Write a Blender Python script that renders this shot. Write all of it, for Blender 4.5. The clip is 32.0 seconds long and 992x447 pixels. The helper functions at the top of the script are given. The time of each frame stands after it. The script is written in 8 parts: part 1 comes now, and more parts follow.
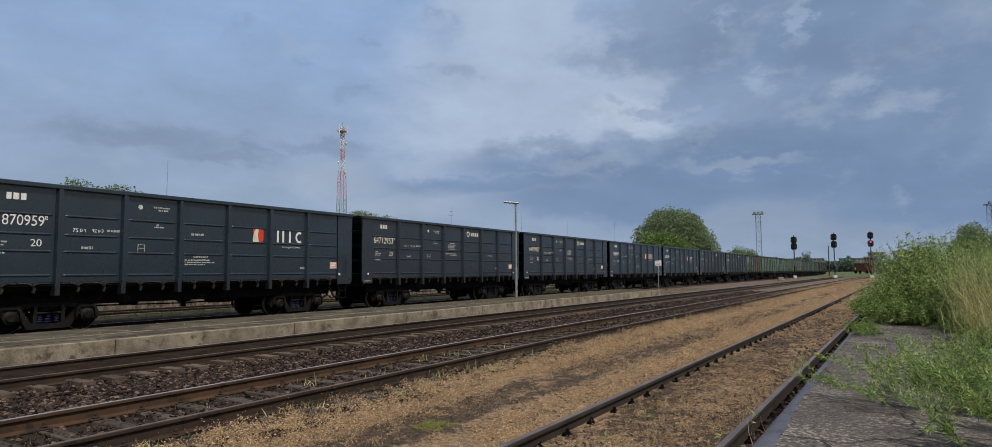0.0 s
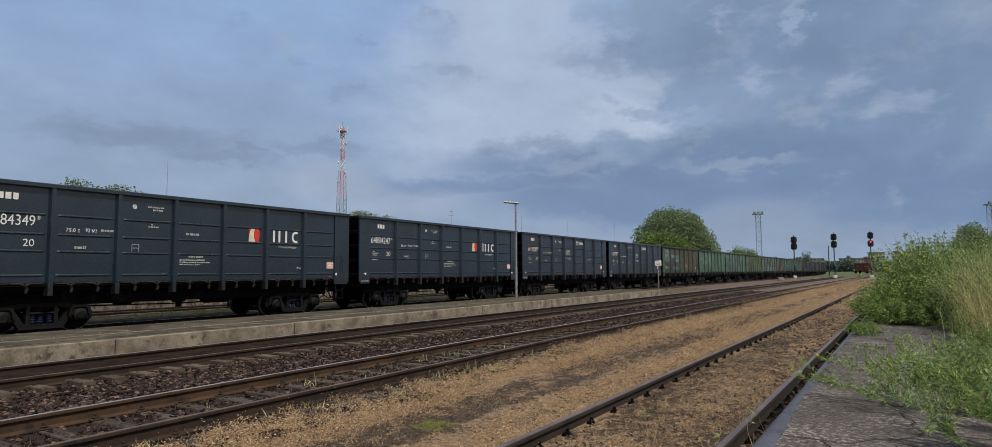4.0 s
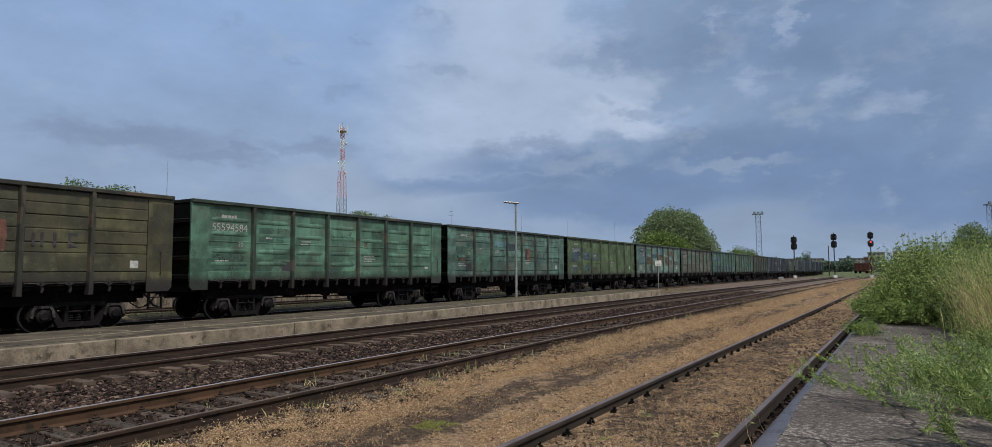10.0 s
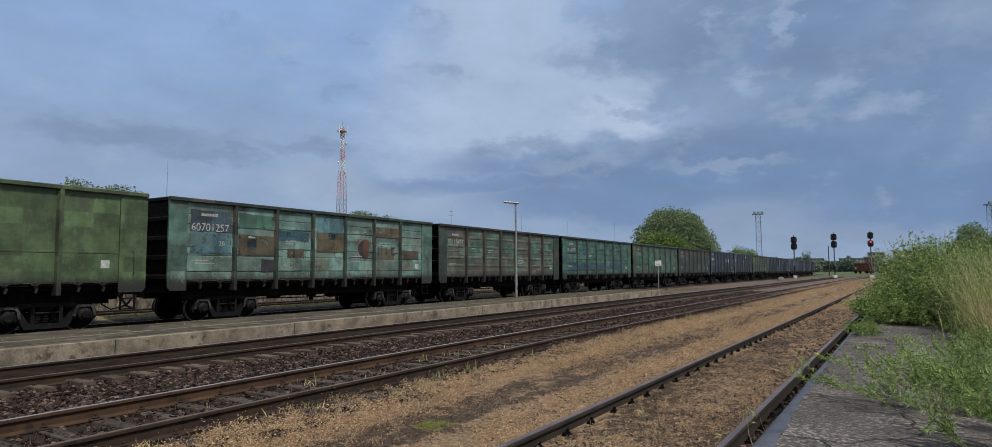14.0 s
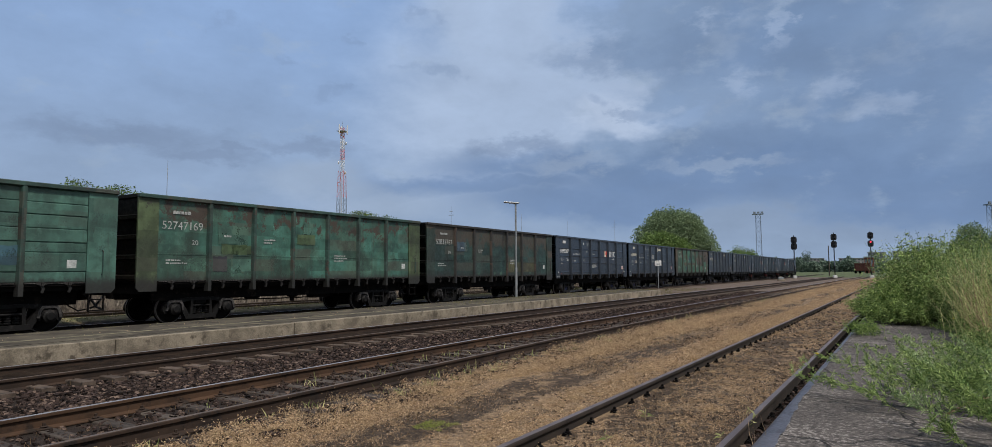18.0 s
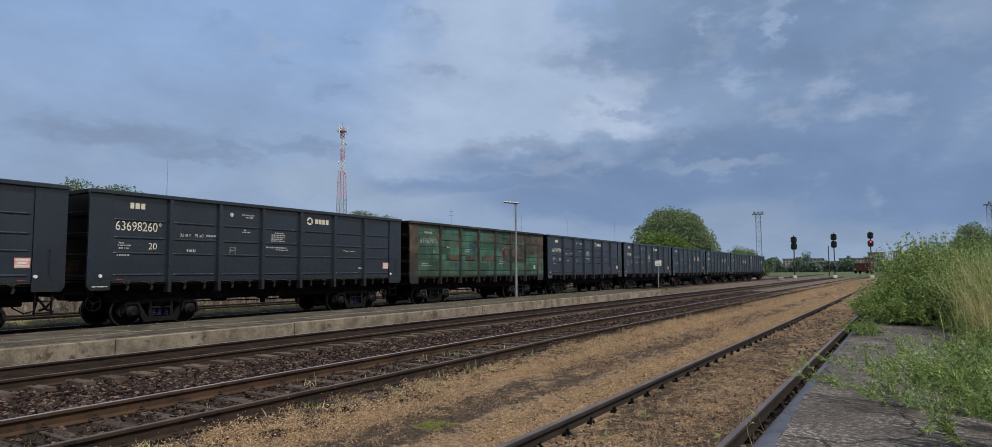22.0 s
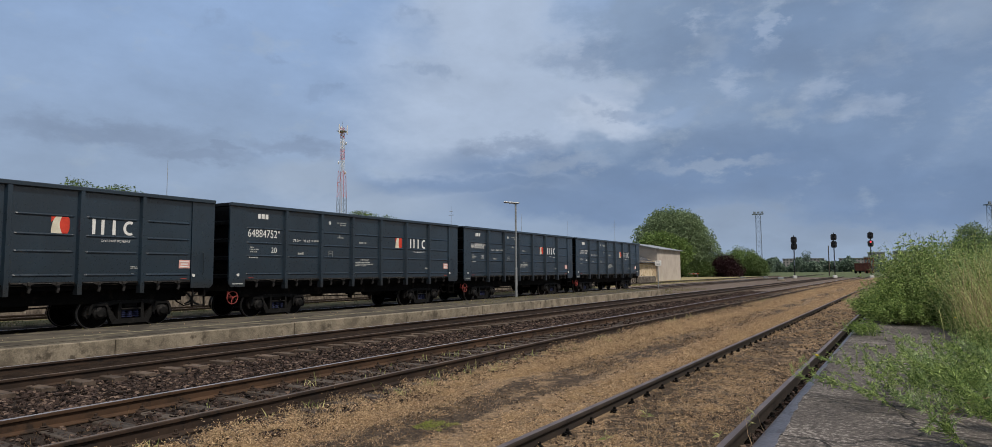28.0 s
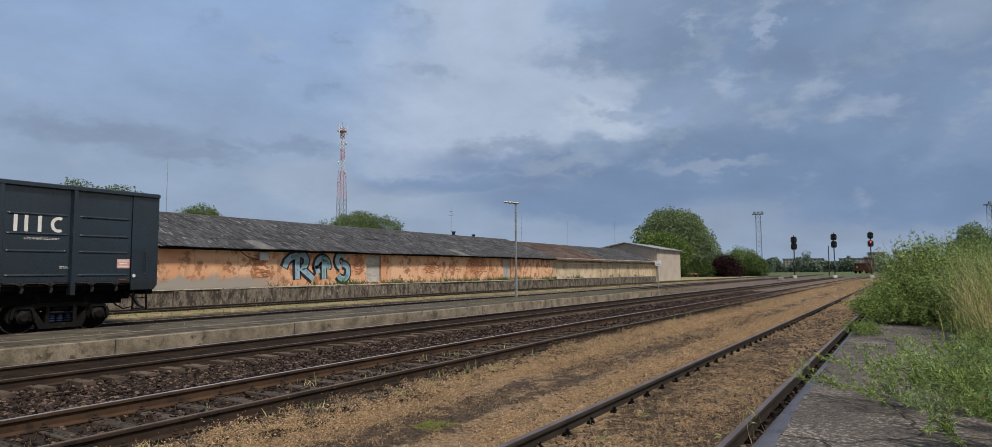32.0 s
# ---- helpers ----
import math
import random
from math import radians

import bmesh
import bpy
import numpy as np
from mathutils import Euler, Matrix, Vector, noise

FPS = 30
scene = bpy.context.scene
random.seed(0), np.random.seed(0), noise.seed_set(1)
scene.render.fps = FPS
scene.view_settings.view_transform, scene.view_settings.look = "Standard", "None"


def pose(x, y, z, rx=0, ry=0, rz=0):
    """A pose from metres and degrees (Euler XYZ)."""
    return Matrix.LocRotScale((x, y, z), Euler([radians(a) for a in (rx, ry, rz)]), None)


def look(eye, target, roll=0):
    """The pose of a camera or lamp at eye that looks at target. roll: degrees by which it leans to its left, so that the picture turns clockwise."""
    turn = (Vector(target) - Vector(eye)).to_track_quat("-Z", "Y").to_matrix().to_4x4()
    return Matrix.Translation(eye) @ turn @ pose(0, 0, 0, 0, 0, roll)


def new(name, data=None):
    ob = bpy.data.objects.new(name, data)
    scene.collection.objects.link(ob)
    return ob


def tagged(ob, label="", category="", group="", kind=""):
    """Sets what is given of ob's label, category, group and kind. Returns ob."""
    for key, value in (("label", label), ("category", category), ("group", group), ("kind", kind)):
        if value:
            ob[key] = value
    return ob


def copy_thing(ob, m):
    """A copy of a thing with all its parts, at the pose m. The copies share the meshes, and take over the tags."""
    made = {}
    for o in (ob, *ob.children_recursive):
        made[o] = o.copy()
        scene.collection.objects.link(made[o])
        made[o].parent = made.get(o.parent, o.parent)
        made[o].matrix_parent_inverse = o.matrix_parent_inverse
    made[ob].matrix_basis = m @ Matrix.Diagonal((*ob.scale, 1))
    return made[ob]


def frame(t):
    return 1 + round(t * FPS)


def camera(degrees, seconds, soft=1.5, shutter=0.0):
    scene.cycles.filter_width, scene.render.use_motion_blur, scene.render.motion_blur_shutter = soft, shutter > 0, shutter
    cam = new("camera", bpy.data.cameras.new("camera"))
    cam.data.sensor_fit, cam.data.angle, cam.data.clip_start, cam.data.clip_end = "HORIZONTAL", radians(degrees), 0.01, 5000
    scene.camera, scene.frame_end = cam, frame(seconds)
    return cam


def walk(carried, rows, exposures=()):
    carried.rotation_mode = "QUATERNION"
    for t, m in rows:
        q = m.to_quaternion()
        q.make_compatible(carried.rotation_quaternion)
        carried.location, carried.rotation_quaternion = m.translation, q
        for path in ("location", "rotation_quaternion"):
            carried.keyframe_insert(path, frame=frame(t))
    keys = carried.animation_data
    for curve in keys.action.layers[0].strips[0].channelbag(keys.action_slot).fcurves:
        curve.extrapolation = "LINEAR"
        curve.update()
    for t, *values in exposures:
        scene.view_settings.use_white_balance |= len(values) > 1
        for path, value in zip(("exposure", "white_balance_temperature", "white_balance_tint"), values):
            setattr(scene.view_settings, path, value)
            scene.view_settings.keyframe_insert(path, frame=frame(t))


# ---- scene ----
cam = camera(74.807, 32.0, soft=0.5)
EYE_Z = 1.497
STAND = pose(0, 0, EYE_Z, 94.193, 0, 30.865) @ pose(0, 0, 0, 0, 0, -0.2265)
walk(cam, [(0.0, STAND), (32.0, STAND)], exposures=[(0.0, 0.0, 6350, 10), (7.0, 0.0, 6350, 10), (13.0, 0.0, 6080, 10), (18.0, 0.0, 6080, 10), (24.0, 0.0, 6200, 10), (28.0, 0.0, 6380, 10), (32.0, 0.0, 6420, 10)])

# ---- light ----
SUN_TURN, SUN_RISE = 108.0, 57.0   # degrees clockwise from +y, and above the ground


class Graph:
    """A small helper that wires shader nodes."""

    def __init__(self, tree):
        self.tree = tree
        tree.nodes.clear()

    def put(self, socket, value):
        if isinstance(value, bpy.types.NodeSocket):
            self.tree.links.new(value, socket)
        elif value is not None:
            if isinstance(value, (tuple, list)) and len(value) == 3 and socket.type == "RGBA":
                value = (*value, 1.0)
            socket.default_value = value

    def node(self, kind, **inputs):
        n = self.tree.nodes.new(kind)
        for key, value in inputs.items():
            self.put(n.inputs[key.replace("_", " ")], value)
        return n

    def math(self, op, a, b=None, c=None, clamp=False):
        n = self.tree.nodes.new("ShaderNodeMath")
        n.operation, n.use_clamp = op, clamp
        for i, v in enumerate((a, b, c)):
            if v is not None:
                self.put(n.inputs[i], v)
        return n.outputs[0]

    def vec(self, op, a, b=None, scale=None):
        n = self.tree.nodes.new("ShaderNodeVectorMath")
        n.operation = op
        self.put(n.inputs[0], a)
        if b is not None:
            self.put(n.inputs[1], b)
        if scale is not None:
            self.put(n.inputs["Scale"], scale)
        return n.outputs["Value"] if op in ("DISTANCE", "LENGTH", "DOT_PRODUCT") else n.outputs[0]

    def noise(self, vector, scale, detail=4.0, rough=0.55, lift=0.0):
        n = self.node("ShaderNodeTexNoise", Vector=vector, Scale=scale, Detail=detail, Roughness=rough)
        n.inputs["Distortion"].default_value = lift
        return n.outputs["Fac"]

    def ramp(self, fac, lo, hi, a=0.0, b=1.0):
        n = self.tree.nodes.new("ShaderNodeMapRange")
        n.interpolation_type = "SMOOTHSTEP"
        for i, v in enumerate((fac, lo, hi, a, b)):
            self.put(n.inputs[i], v)
        return n.outputs[0]

    def mix(self, fac, a, b):
        n = self.tree.nodes.new("ShaderNodeMix")
        n.data_type = "RGBA"
        self.put(n.inputs[0], fac)
        self.put(n.inputs[6], a)
        self.put(n.inputs[7], b)
        return n.outputs[2]

    def split(self, v):
        return self.node("ShaderNodeSeparateXYZ", Vector=v).outputs

    def join(self, x, y, z):
        return self.node("ShaderNodeCombineXYZ", X=x, Y=y, Z=z).outputs[0]


def cloud_colour(g, way):
    """Broken overcast over a direction: colour of the sky in that direction."""
    x, y, z = g.split(way)
    az = g.math("MULTIPLY", g.math("ARCTAN2", x, y), 57.2958)
    el = g.math("MULTIPLY", g.math("ARCSINE", z), 57.2958)
    flat = g.join(az, el, 0.0)
    wide = g.join(g.math("MULTIPLY", az, 0.55), el, 3.0)
    big = g.math("SUBTRACT", g.noise(wide, 0.085, 5, 0.55), 0.5)
    small = g.math("SUBTRACT", g.noise(wide, 0.33, 6, 0.6), 0.5)
    da = g.math("ADD", g.math("MULTIPLY", big, 14.0), g.math("MULTIPLY", small, 6.0))
    b2 = g.math("SUBTRACT", g.noise(g.vec("ADD", wide, (31.0, 17.0, 5.0)), 0.11, 5, 0.55), 0.5)
    de = g.math("ADD", g.math("MULTIPLY", b2, 9.0), g.math("MULTIPLY", small, 3.0))
    bent = g.vec("ADD", flat, g.join(da, de, 0.0))

    def bump(ca, ce, ra, re):
        d = g.vec("MULTIPLY", g.vec("SUBTRACT", bent, (ca, ce, 0.0)), (1.0 / ra, 1.0 / re, 0.0))
        return g.math("SUBTRACT", 1.0, g.vec("LENGTH", d))

    def union(items):
        out = bump(*items[0])
        for it in items[1:]:
            out = g.math("MAXIMUM", out, bump(*it))
        return out

    col = g.mix(g.ramp(el, 2.0, 24.0), (0.285, 0.360, 0.495), (0.262, 0.368, 0.580))
    col = g.mix(g.math("MULTIPLY", g.ramp(union([(-29.0, 15.0, 12.0, 10.0), (-22.0, 15.0, 7.0, 6.0), (-30.0, 22.0, 9.0, 6.0)]), -0.25, 0.55), 0.9), col, (0.395, 0.470, 0.615))
    col = g.mix(g.math("MULTIPLY", g.ramp(bump(-20.0, 13.8, 6.0, 2.6), 0.0, 0.5), 0.7), col, (0.465, 0.530, 0.665))
    heavy = union([(-4.0, 20.0, 19.0, 7.0), (2.0, 13.0, 17.0, 8.0), (-6.0, 10.5, 14.0, 4.0), (-16.5, 10.0, 9.0, 2.6), (14.0, 15.0, 20.0, 12.0)])
    body = g.mix(g.ramp(heavy, 0.1, 0.8), (0.238, 0.316, 0.460), (0.184, 0.258, 0.402))
    body = g.mix(g.math("MULTIPLY", g.ramp(g.noise(wide, 0.30, 6, 0.6), 0.50, 0.70), 0.75), body, (0.285, 0.350, 0.470))
    col = g.mix(g.ramp(g.math("ADD", heavy, g.math("MULTIPLY", small, 0.7)), -0.08, 0.20), col, body)
    low = union([(-10.0, 7.2, 24.0, 3.4), (-31.0, 7.6, 13.0, 1.5), (5.0, 6.5, 14.0, 2.6), (-26.0, 9.5, 9.0, 1.6), (-20.0, 6.0, 16.0, 2.0)])
    col = g.mix(g.math("MULTIPLY", g.ramp(low, -0.45, 0.65), 0.85), col, (0.158, 0.230, 0.380))
    col = g.mix(g.math("MULTIPLY", g.ramp(union([(-13.0, 2.6, 8.0, 1.7), (-1.0, 3.6, 6.0, 1.5), (-8.0, 3.4, 6.0, 1.2)]), 0.0, 0.6), 0.5), col, (0.245, 0.305, 0.420))
    # small clouds and gaps: their outlines follow finer, weaker turbulence
    curl = g.node("ShaderNodeTexNoise", Vector=wide, Scale=0.62, Detail=6.0, Roughness=0.62).outputs["Color"]
    near = g.vec("ADD", flat, g.vec("MULTIPLY", g.vec("SUBTRACT", curl, (0.5, 0.5, 0.5)), (8.0, 4.2, 0.0)))

    def puffs(items, lo=-0.5, hi=0.75):
        out = None
        for ca, ce, ra, re in items:
            d = g.vec("MULTIPLY", g.vec("SUBTRACT", near, (ca, ce, 0.0)), (1.0 / ra, 1.0 / re, 0.0))
            v = g.math("SUBTRACT", 1.0, g.vec("LENGTH", d))
            out = v if out is None else g.math("MAXIMUM", out, v)
        return g.ramp(out, lo, hi)

    col = g.mix(g.math("MULTIPLY", puffs([(-60.5, 10.5, 7.5, 1.0), (-55.0, 9.6, 4.5, 0.7), (-47.0, 10.6, 4.0, 0.8), (-52.5, 10.1, 1.6, 0.4), (-28.5, 11.0, 5.0, 0.8)]), 0.62), col, (0.205, 0.262, 0.385))
    col = g.mix(g.math("MULTIPLY", puffs([(-21.0, 18.2, 4.6, 1.5), (-18.6, 13.6, 2.0, 0.5), (-13.0, 18.0, 5.0, 2.2), (-5.0, 17.0, 4.0, 1.6), (3.5, 15.5, 5.0, 1.6), (-11.5, 11.0, 7.0, 1.2)]), 0.55), col, (0.172, 0.238, 0.372))
    col = g.mix(g.math("MULTIPLY", puffs([(-19.4, 15.0, 2.6, 0.9), (-17.0, 13.4, 2.2, 0.8), (-9.2, 15.2, 1.4, 1.2), (-6.4, 19.6, 0.8, 2.0), (-2.2, 14.6, 1.7, 0.9), (1.6, 12.4, 2.2, 1.0), (-22.5, 19.3, 0.8, 1.0), (-12.0, 20.6, 1.6, 0.6)]), 0.42), col, (0.390, 0.458, 0.600))
    col = g.mix(g.math("MULTIPLY", puffs([(8.5, 18.5, 4.5, 2.6), (-10.8, 8.7, 5.0, 0.5), (-23.5, 9.4, 4.0, 0.7)]), 0.55), col, (0.300, 0.362, 0.478))
    col = g.mix(g.math("MULTIPLY", g.ramp(union([(-38.0, 6.0, 9.0, 2.4), (-45.0, 7.4, 8.0, 2.2)]), -0.1, 0.7), 0.6), col, (0.345, 0.410, 0.525))
    wisp = g.math("MULTIPLY", g.ramp(g.noise(g.vec("ADD", wide, (5.0, 9.0, 1.0)), 0.42, 6, 0.6), 0.56, 0.72), 0.36)
    col = g.mix(wisp, col, (0.330, 0.400, 0.510))
    torn = union([(-51.0, 19.0, 2.2, 0.6), (-37.4, 22.1, 2.0, 0.6), (-36.4, 17.5, 1.8, 0.6), (-44.5, 15.3, 2.0, 0.45), (-50.2, 10.1, 1.2, 0.4), (-61.5, 21.0, 2.6, 0.7), (-42.0, 18.6, 1.4, 0.35), (-47.5, 17.2, 1.5, 0.4), (-22.0, 15.0, 1.8, 0.7)])
    torn = g.math("ADD", torn, g.math("MULTIPLY", g.math("SUBTRACT", g.noise(g.vec("ADD", flat, (4.0, 2.0, 8.0)), 0.9, 5, 0.65), 0.5), 2.2))
    col = g.mix(g.math("MULTIPLY", g.ramp(torn, -0.1, 0.9), 0.36), col, (0.205, 0.275, 0.420))
    col = g.vec("MULTIPLY", col, (0.99, 1.0, 0.972))
    shade = g.math("ADD", g.math("MULTIPLY", small, 0.32), g.math("ADD", g.math("MULTIPLY", big, 0.25), 1.0))
    col = g.vec("SCALE", col, scale=g.math("MULTIPLY", shade, 1.06))
    return col


world = bpy.data.worlds.new("overcast_sky")
scene.world = world
world.use_nodes = True
g = Graph(world.node_tree)
sky = g.tree.nodes.new("ShaderNodeTexSky")
sky.sky_type, sky.sun_disc = "NISHITA", False
sky.sun_elevation, sky.sun_rotation = radians(SUN_RISE), radians(SUN_TURN)
sky.air_density, sky.dust_density = 1.3, 2.5
grey = g.mix(0.72, g.vec("SCALE", sky.outputs[0], scale=0.11), (0.88, 0.95, 1.04))
back = g.node("ShaderNodeBackground", Color=grey, Strength=0.42)
g.tree.links.new(back.outputs[0], g.node("ShaderNodeOutputWorld").inputs[0])

lamp = bpy.data.lights.new("sun", "SUN")
lamp.energy, lamp.angle, lamp.color = 3.7, radians(8), (1.0, 0.90, 0.78)
sun_way = Vector((math.sin(radians(SUN_TURN)) * math.cos(radians(SUN_RISE)),
                  math.cos(radians(SUN_TURN)) * math.cos(radians(SUN_RISE)), math.sin(radians(SUN_RISE))))
sun = new("sun", lamp)
sun.matrix_world = look(tuple(sun_way * 50), (0, 0, 0))


# ---- mesh helpers ----
class Shape:
    """Collects vertices and faces for one mesh."""

    def __init__(self):
        self.v, self.f = [], []

    def add(self, verts, faces, m=None):
        n = len(self.v)
        if m is not None:
            verts = [tuple(m @ Vector(p)) for p in verts]
        self.v.extend(verts)
        self.f.extend([tuple(i + n for i in face) for face in faces])
        return self

    def box(self, x0, x1, y0, y1, z0, z1, c=0.0, m=None):
        if c <= 0:
            vs = [(x, y, z) for z in (z0, z1) for y in (y0, y1) for x in (x0, x1)]
            fs = [(0, 2, 3, 1), (4, 5, 7, 6), (0, 1, 5, 4), (2, 6, 7, 3), (0, 4, 6, 2), (1, 3, 7, 5)]
            return self.add(vs, fs, m)
        c = min(c, (x1 - x0) / 2.01, (y1 - y0) / 2.01, (z1 - z0) / 2.01)
        ring = [(x0 + c, y0), (x1 - c, y0), (x1, y0 + c), (x1, y1 - c), (x1 - c, y1), (x0 + c, y1), (x0, y1 - c), (x0, y0 + c)]
        cx, cy = (x0 + x1) / 2, (y0 + y1) / 2
        sx, sy = 1 - 2 * c / (x1 - x0), 1 - 2 * c / (y1 - y0)
        small = [(cx + (x - cx) * sx, cy + (y - cy) * sy) for x, y in ring]
        vs = [(x, y, z0) for x, y in small] + [(x, y, z0 + c) for x, y in ring] + [(x, y, z1 - c) for x, y in ring] + [(x, y, z1) for x, y in small]
        fs = [tuple(range(7, -1, -1)), tuple(range(24, 32))]
        for k in range(3):
            fs += [(k * 8 + i, k * 8 + (i + 1) % 8, k * 8 + 8 + (i + 1) % 8, k * 8 + 8 + i) for i in range(8)]
        return self.add(vs, fs, m)

    def prism(self, outline, axis, lo, hi, m=None):
        """Extrudes an outline given in the two other axes, in the order x, y, z."""
        def at(a, b, t):
            return {"x": (t, a, b), "y": (a, t, b), "z": (a, b, t)}[axis]
        n = len(outline)
        vs = [at(a, b, lo) for a, b in outline] + [at(a, b, hi) for a, b in outline]
        fs = [tuple(range(n - 1, -1, -1)), tuple(range(n, 2 * n))] + [(i, (i + 1) % n, n + (i + 1) % n, n + i) for i in range(n)]
        return self.add(vs, fs, m)

    def lathe(self, rings, axis, centre, n=16, m=None):
        """Turns (radius, place along the axis) rings about an axis through centre."""
        vs, fs = [], []
        cx, cy, cz = centre
        for r, t in rings:
            for i in range(n):
                a = 2 * math.pi * i / n
                p, q = r * math.cos(a), r * math.sin(a)
                vs.append({"x": (cx + t, cy + p, cz + q), "y": (cx + p, cy + t, cz + q), "z": (cx + p, cy + q, cz + t)}[axis])
        k = len(rings)
        for j in range(k - 1):
            fs += [(j * n + i, j * n + (i + 1) % n, (j + 1) * n + (i + 1) % n, (j + 1) * n + i) for i in range(n)]
        fs += [tuple(range(n - 1, -1, -1)), tuple(range((k - 1) * n, k * n))]
        return self.add(vs, fs, m)

    def tube(self, points, r, n=6):
        vs, fs = [], []
        pts = [Vector(p) for p in points]
        for k, p in enumerate(pts):
            d = (pts[min(k + 1, len(pts) - 1)] - pts[max(k - 1, 0)]).normalized()
            a = d.orthogonal().normalized() if k == 0 else (a - d * a.dot(d)).normalized()
            b = d.cross(a)
            rr = r[k] if isinstance(r, (list, tuple)) else r
            vs += [tuple(p + (a * math.cos(2 * math.pi * i / n) + b * math.sin(2 * math.pi * i / n)) * rr) for i in range(n)]
        for k in range(len(pts) - 1):
            fs += [(k * n + i, k * n + (i + 1) % n, (k + 1) * n + (i + 1) % n, (k + 1) * n + i) for i in range(n)]
        fs += [tuple(range(n - 1, -1, -1)), tuple(range((len(pts) - 1) * n, len(pts) * n))]
        return self.add(vs, fs)

    def mesh(self, name, material=None, smooth=False):
        me = bpy.data.meshes.new(name)
        me.from_pydata(self.v, [], self.f)
        if smooth:
            me.polygons.foreach_set("use_smooth", [True] * len(me.polygons))
        bm = bmesh.new()
        bm.from_mesh(me)
        bmesh.ops.recalc_face_normals(bm, faces=bm.faces)
        bm.to_mesh(me)
        bm.free()
        if material:
            me.materials.append(material)
        return me


def part(name, shape, material, parent, label="", smooth=False):
    """Links a shape or a ready mesh as one mesh object under a thing or a part."""
    me = shape.mesh(name, material, smooth) if isinstance(shape, Shape) else shape
    ob = new(name, me)
    ob.parent = parent
    if material and (not me.materials or me.materials[0] != material):
        if not me.materials:
            me.materials.append(None)
        ob.material_slots[0].link = "OBJECT"
        ob.material_slots[0].material = material
    if label:
        tagged(ob, label)
    return ob


def thing(name, label, category, m=None, group="", kind="", shape=None, material=None, smooth=False):
    ob = new(name, shape.mesh(name, material, smooth) if isinstance(shape, Shape) else shape)
    if m is not None:
        ob.matrix_basis = m
    return tagged(ob, label, category, group, kind)


# ---- materials ----
def surface(name, colours, rough=0.8, metal=0.0, scale=3.0, grain=40.0, bump=0.25, stretch=(1, 1, 1), vary=0.0, depth=0.01, spec=0.4, contrast=0.12):
    """Two or three colours mixed by broad and by fine noise, with fine relief."""
    m = bpy.data.materials.new(name)
    m.use_nodes = True
    g = Graph(m.node_tree)
    at = g.vec("MULTIPLY", g.node("ShaderNodeTexCoord").outputs["Object"], stretch)
    if vary:
        info = g.node("ShaderNodeObjectInfo")
        at = g.vec("ADD", at, g.vec("SCALE", g.join(1.0, 0.7, 0.4), scale=g.math("MULTIPLY", info.outputs["Random"], 90.0)))
    broad = g.noise(at, scale, 5, 0.6)
    fine = g.noise(at, grain, 4, 0.65)
    both = g.math("ADD", g.math("MULTIPLY", broad, 0.62), g.math("MULTIPLY", fine, 0.38))
    col = g.mix(g.ramp(both, 0.5 - contrast, 0.5 + contrast), colours[0], colours[1])
    if len(colours) > 2:
        col = g.mix(g.ramp(g.noise(g.vec("ADD", at, (7.0, 3.0, 11.0)), scale * 1.7, 6, 0.65), 0.55, 0.66), col, colours[2])
    if vary:
        col = g.vec("SCALE", col, scale=g.math("ADD", 1.0 - vary / 2, g.math("MULTIPLY", info.outputs["Random"], vary)))
    bs = g.node("ShaderNodeBsdfPrincipled", Base_Color=col, Metallic=metal)
    bs.inputs["Specular IOR Level"].default_value = spec
    g.put(bs.inputs["Roughness"], g.ramp(fine, 0.3, 0.7, max(rough - 0.1, 0.05), min(rough + 0.1, 1.0)))
    if bump:
        b = g.node("ShaderNodeBump", Strength=bump, Distance=depth, Height=both)
        g.put(bs.inputs["Normal"], b.outputs[0])
    g.tree.links.new(bs.outputs[0], g.node("ShaderNodeOutputMaterial").inputs[0])
    return m


def glow(name, colour, strength):
    m = bpy.data.materials.new(name)
    m.use_nodes = True
    g = Graph(m.node_tree)
    e = g.node("ShaderNodeEmission", Color=colour, Strength=strength)
    g.tree.links.new(e.outputs[0], g.node("ShaderNodeOutputMaterial").inputs[0])
    return m


def leafy(name, a, b, rough=0.6):
    """Leaves: colour varies from leaf to leaf; a little light comes through."""
    m = bpy.data.materials.new(name)
    m.use_nodes = True
    g = Graph(m.node_tree)
    island = g.node("ShaderNodeNewGeometry").outputs["Random Per Island"]
    at = g.node("ShaderNodeTexCoord").outputs["Object"]
    fac = g.math("ADD", g.math("MULTIPLY", island, 0.6), g.math("MULTIPLY", g.noise(at, 0.6, 3), 0.4))
    col = g.mix(g.ramp(fac, 0.2, 0.8), a, b)
    bs = g.node("ShaderNodeBsdfPrincipled", Base_Color=col, Roughness=rough)
    bs.inputs["Specular IOR Level"].default_value = 0.12
    tr = g.node("ShaderNodeBsdfTranslucent", Color=col)
    mx = g.tree.nodes.new("ShaderNodeMixShader")
    mx.inputs[0].default_value = 0.27
    g.tree.links.new(bs.outputs[0], mx.inputs[1])
    g.tree.links.new(tr.outputs[0], mx.inputs[2])
    g.tree.links.new(mx.outputs[0], g.node("ShaderNodeOutputMaterial").inputs[0])
    return m


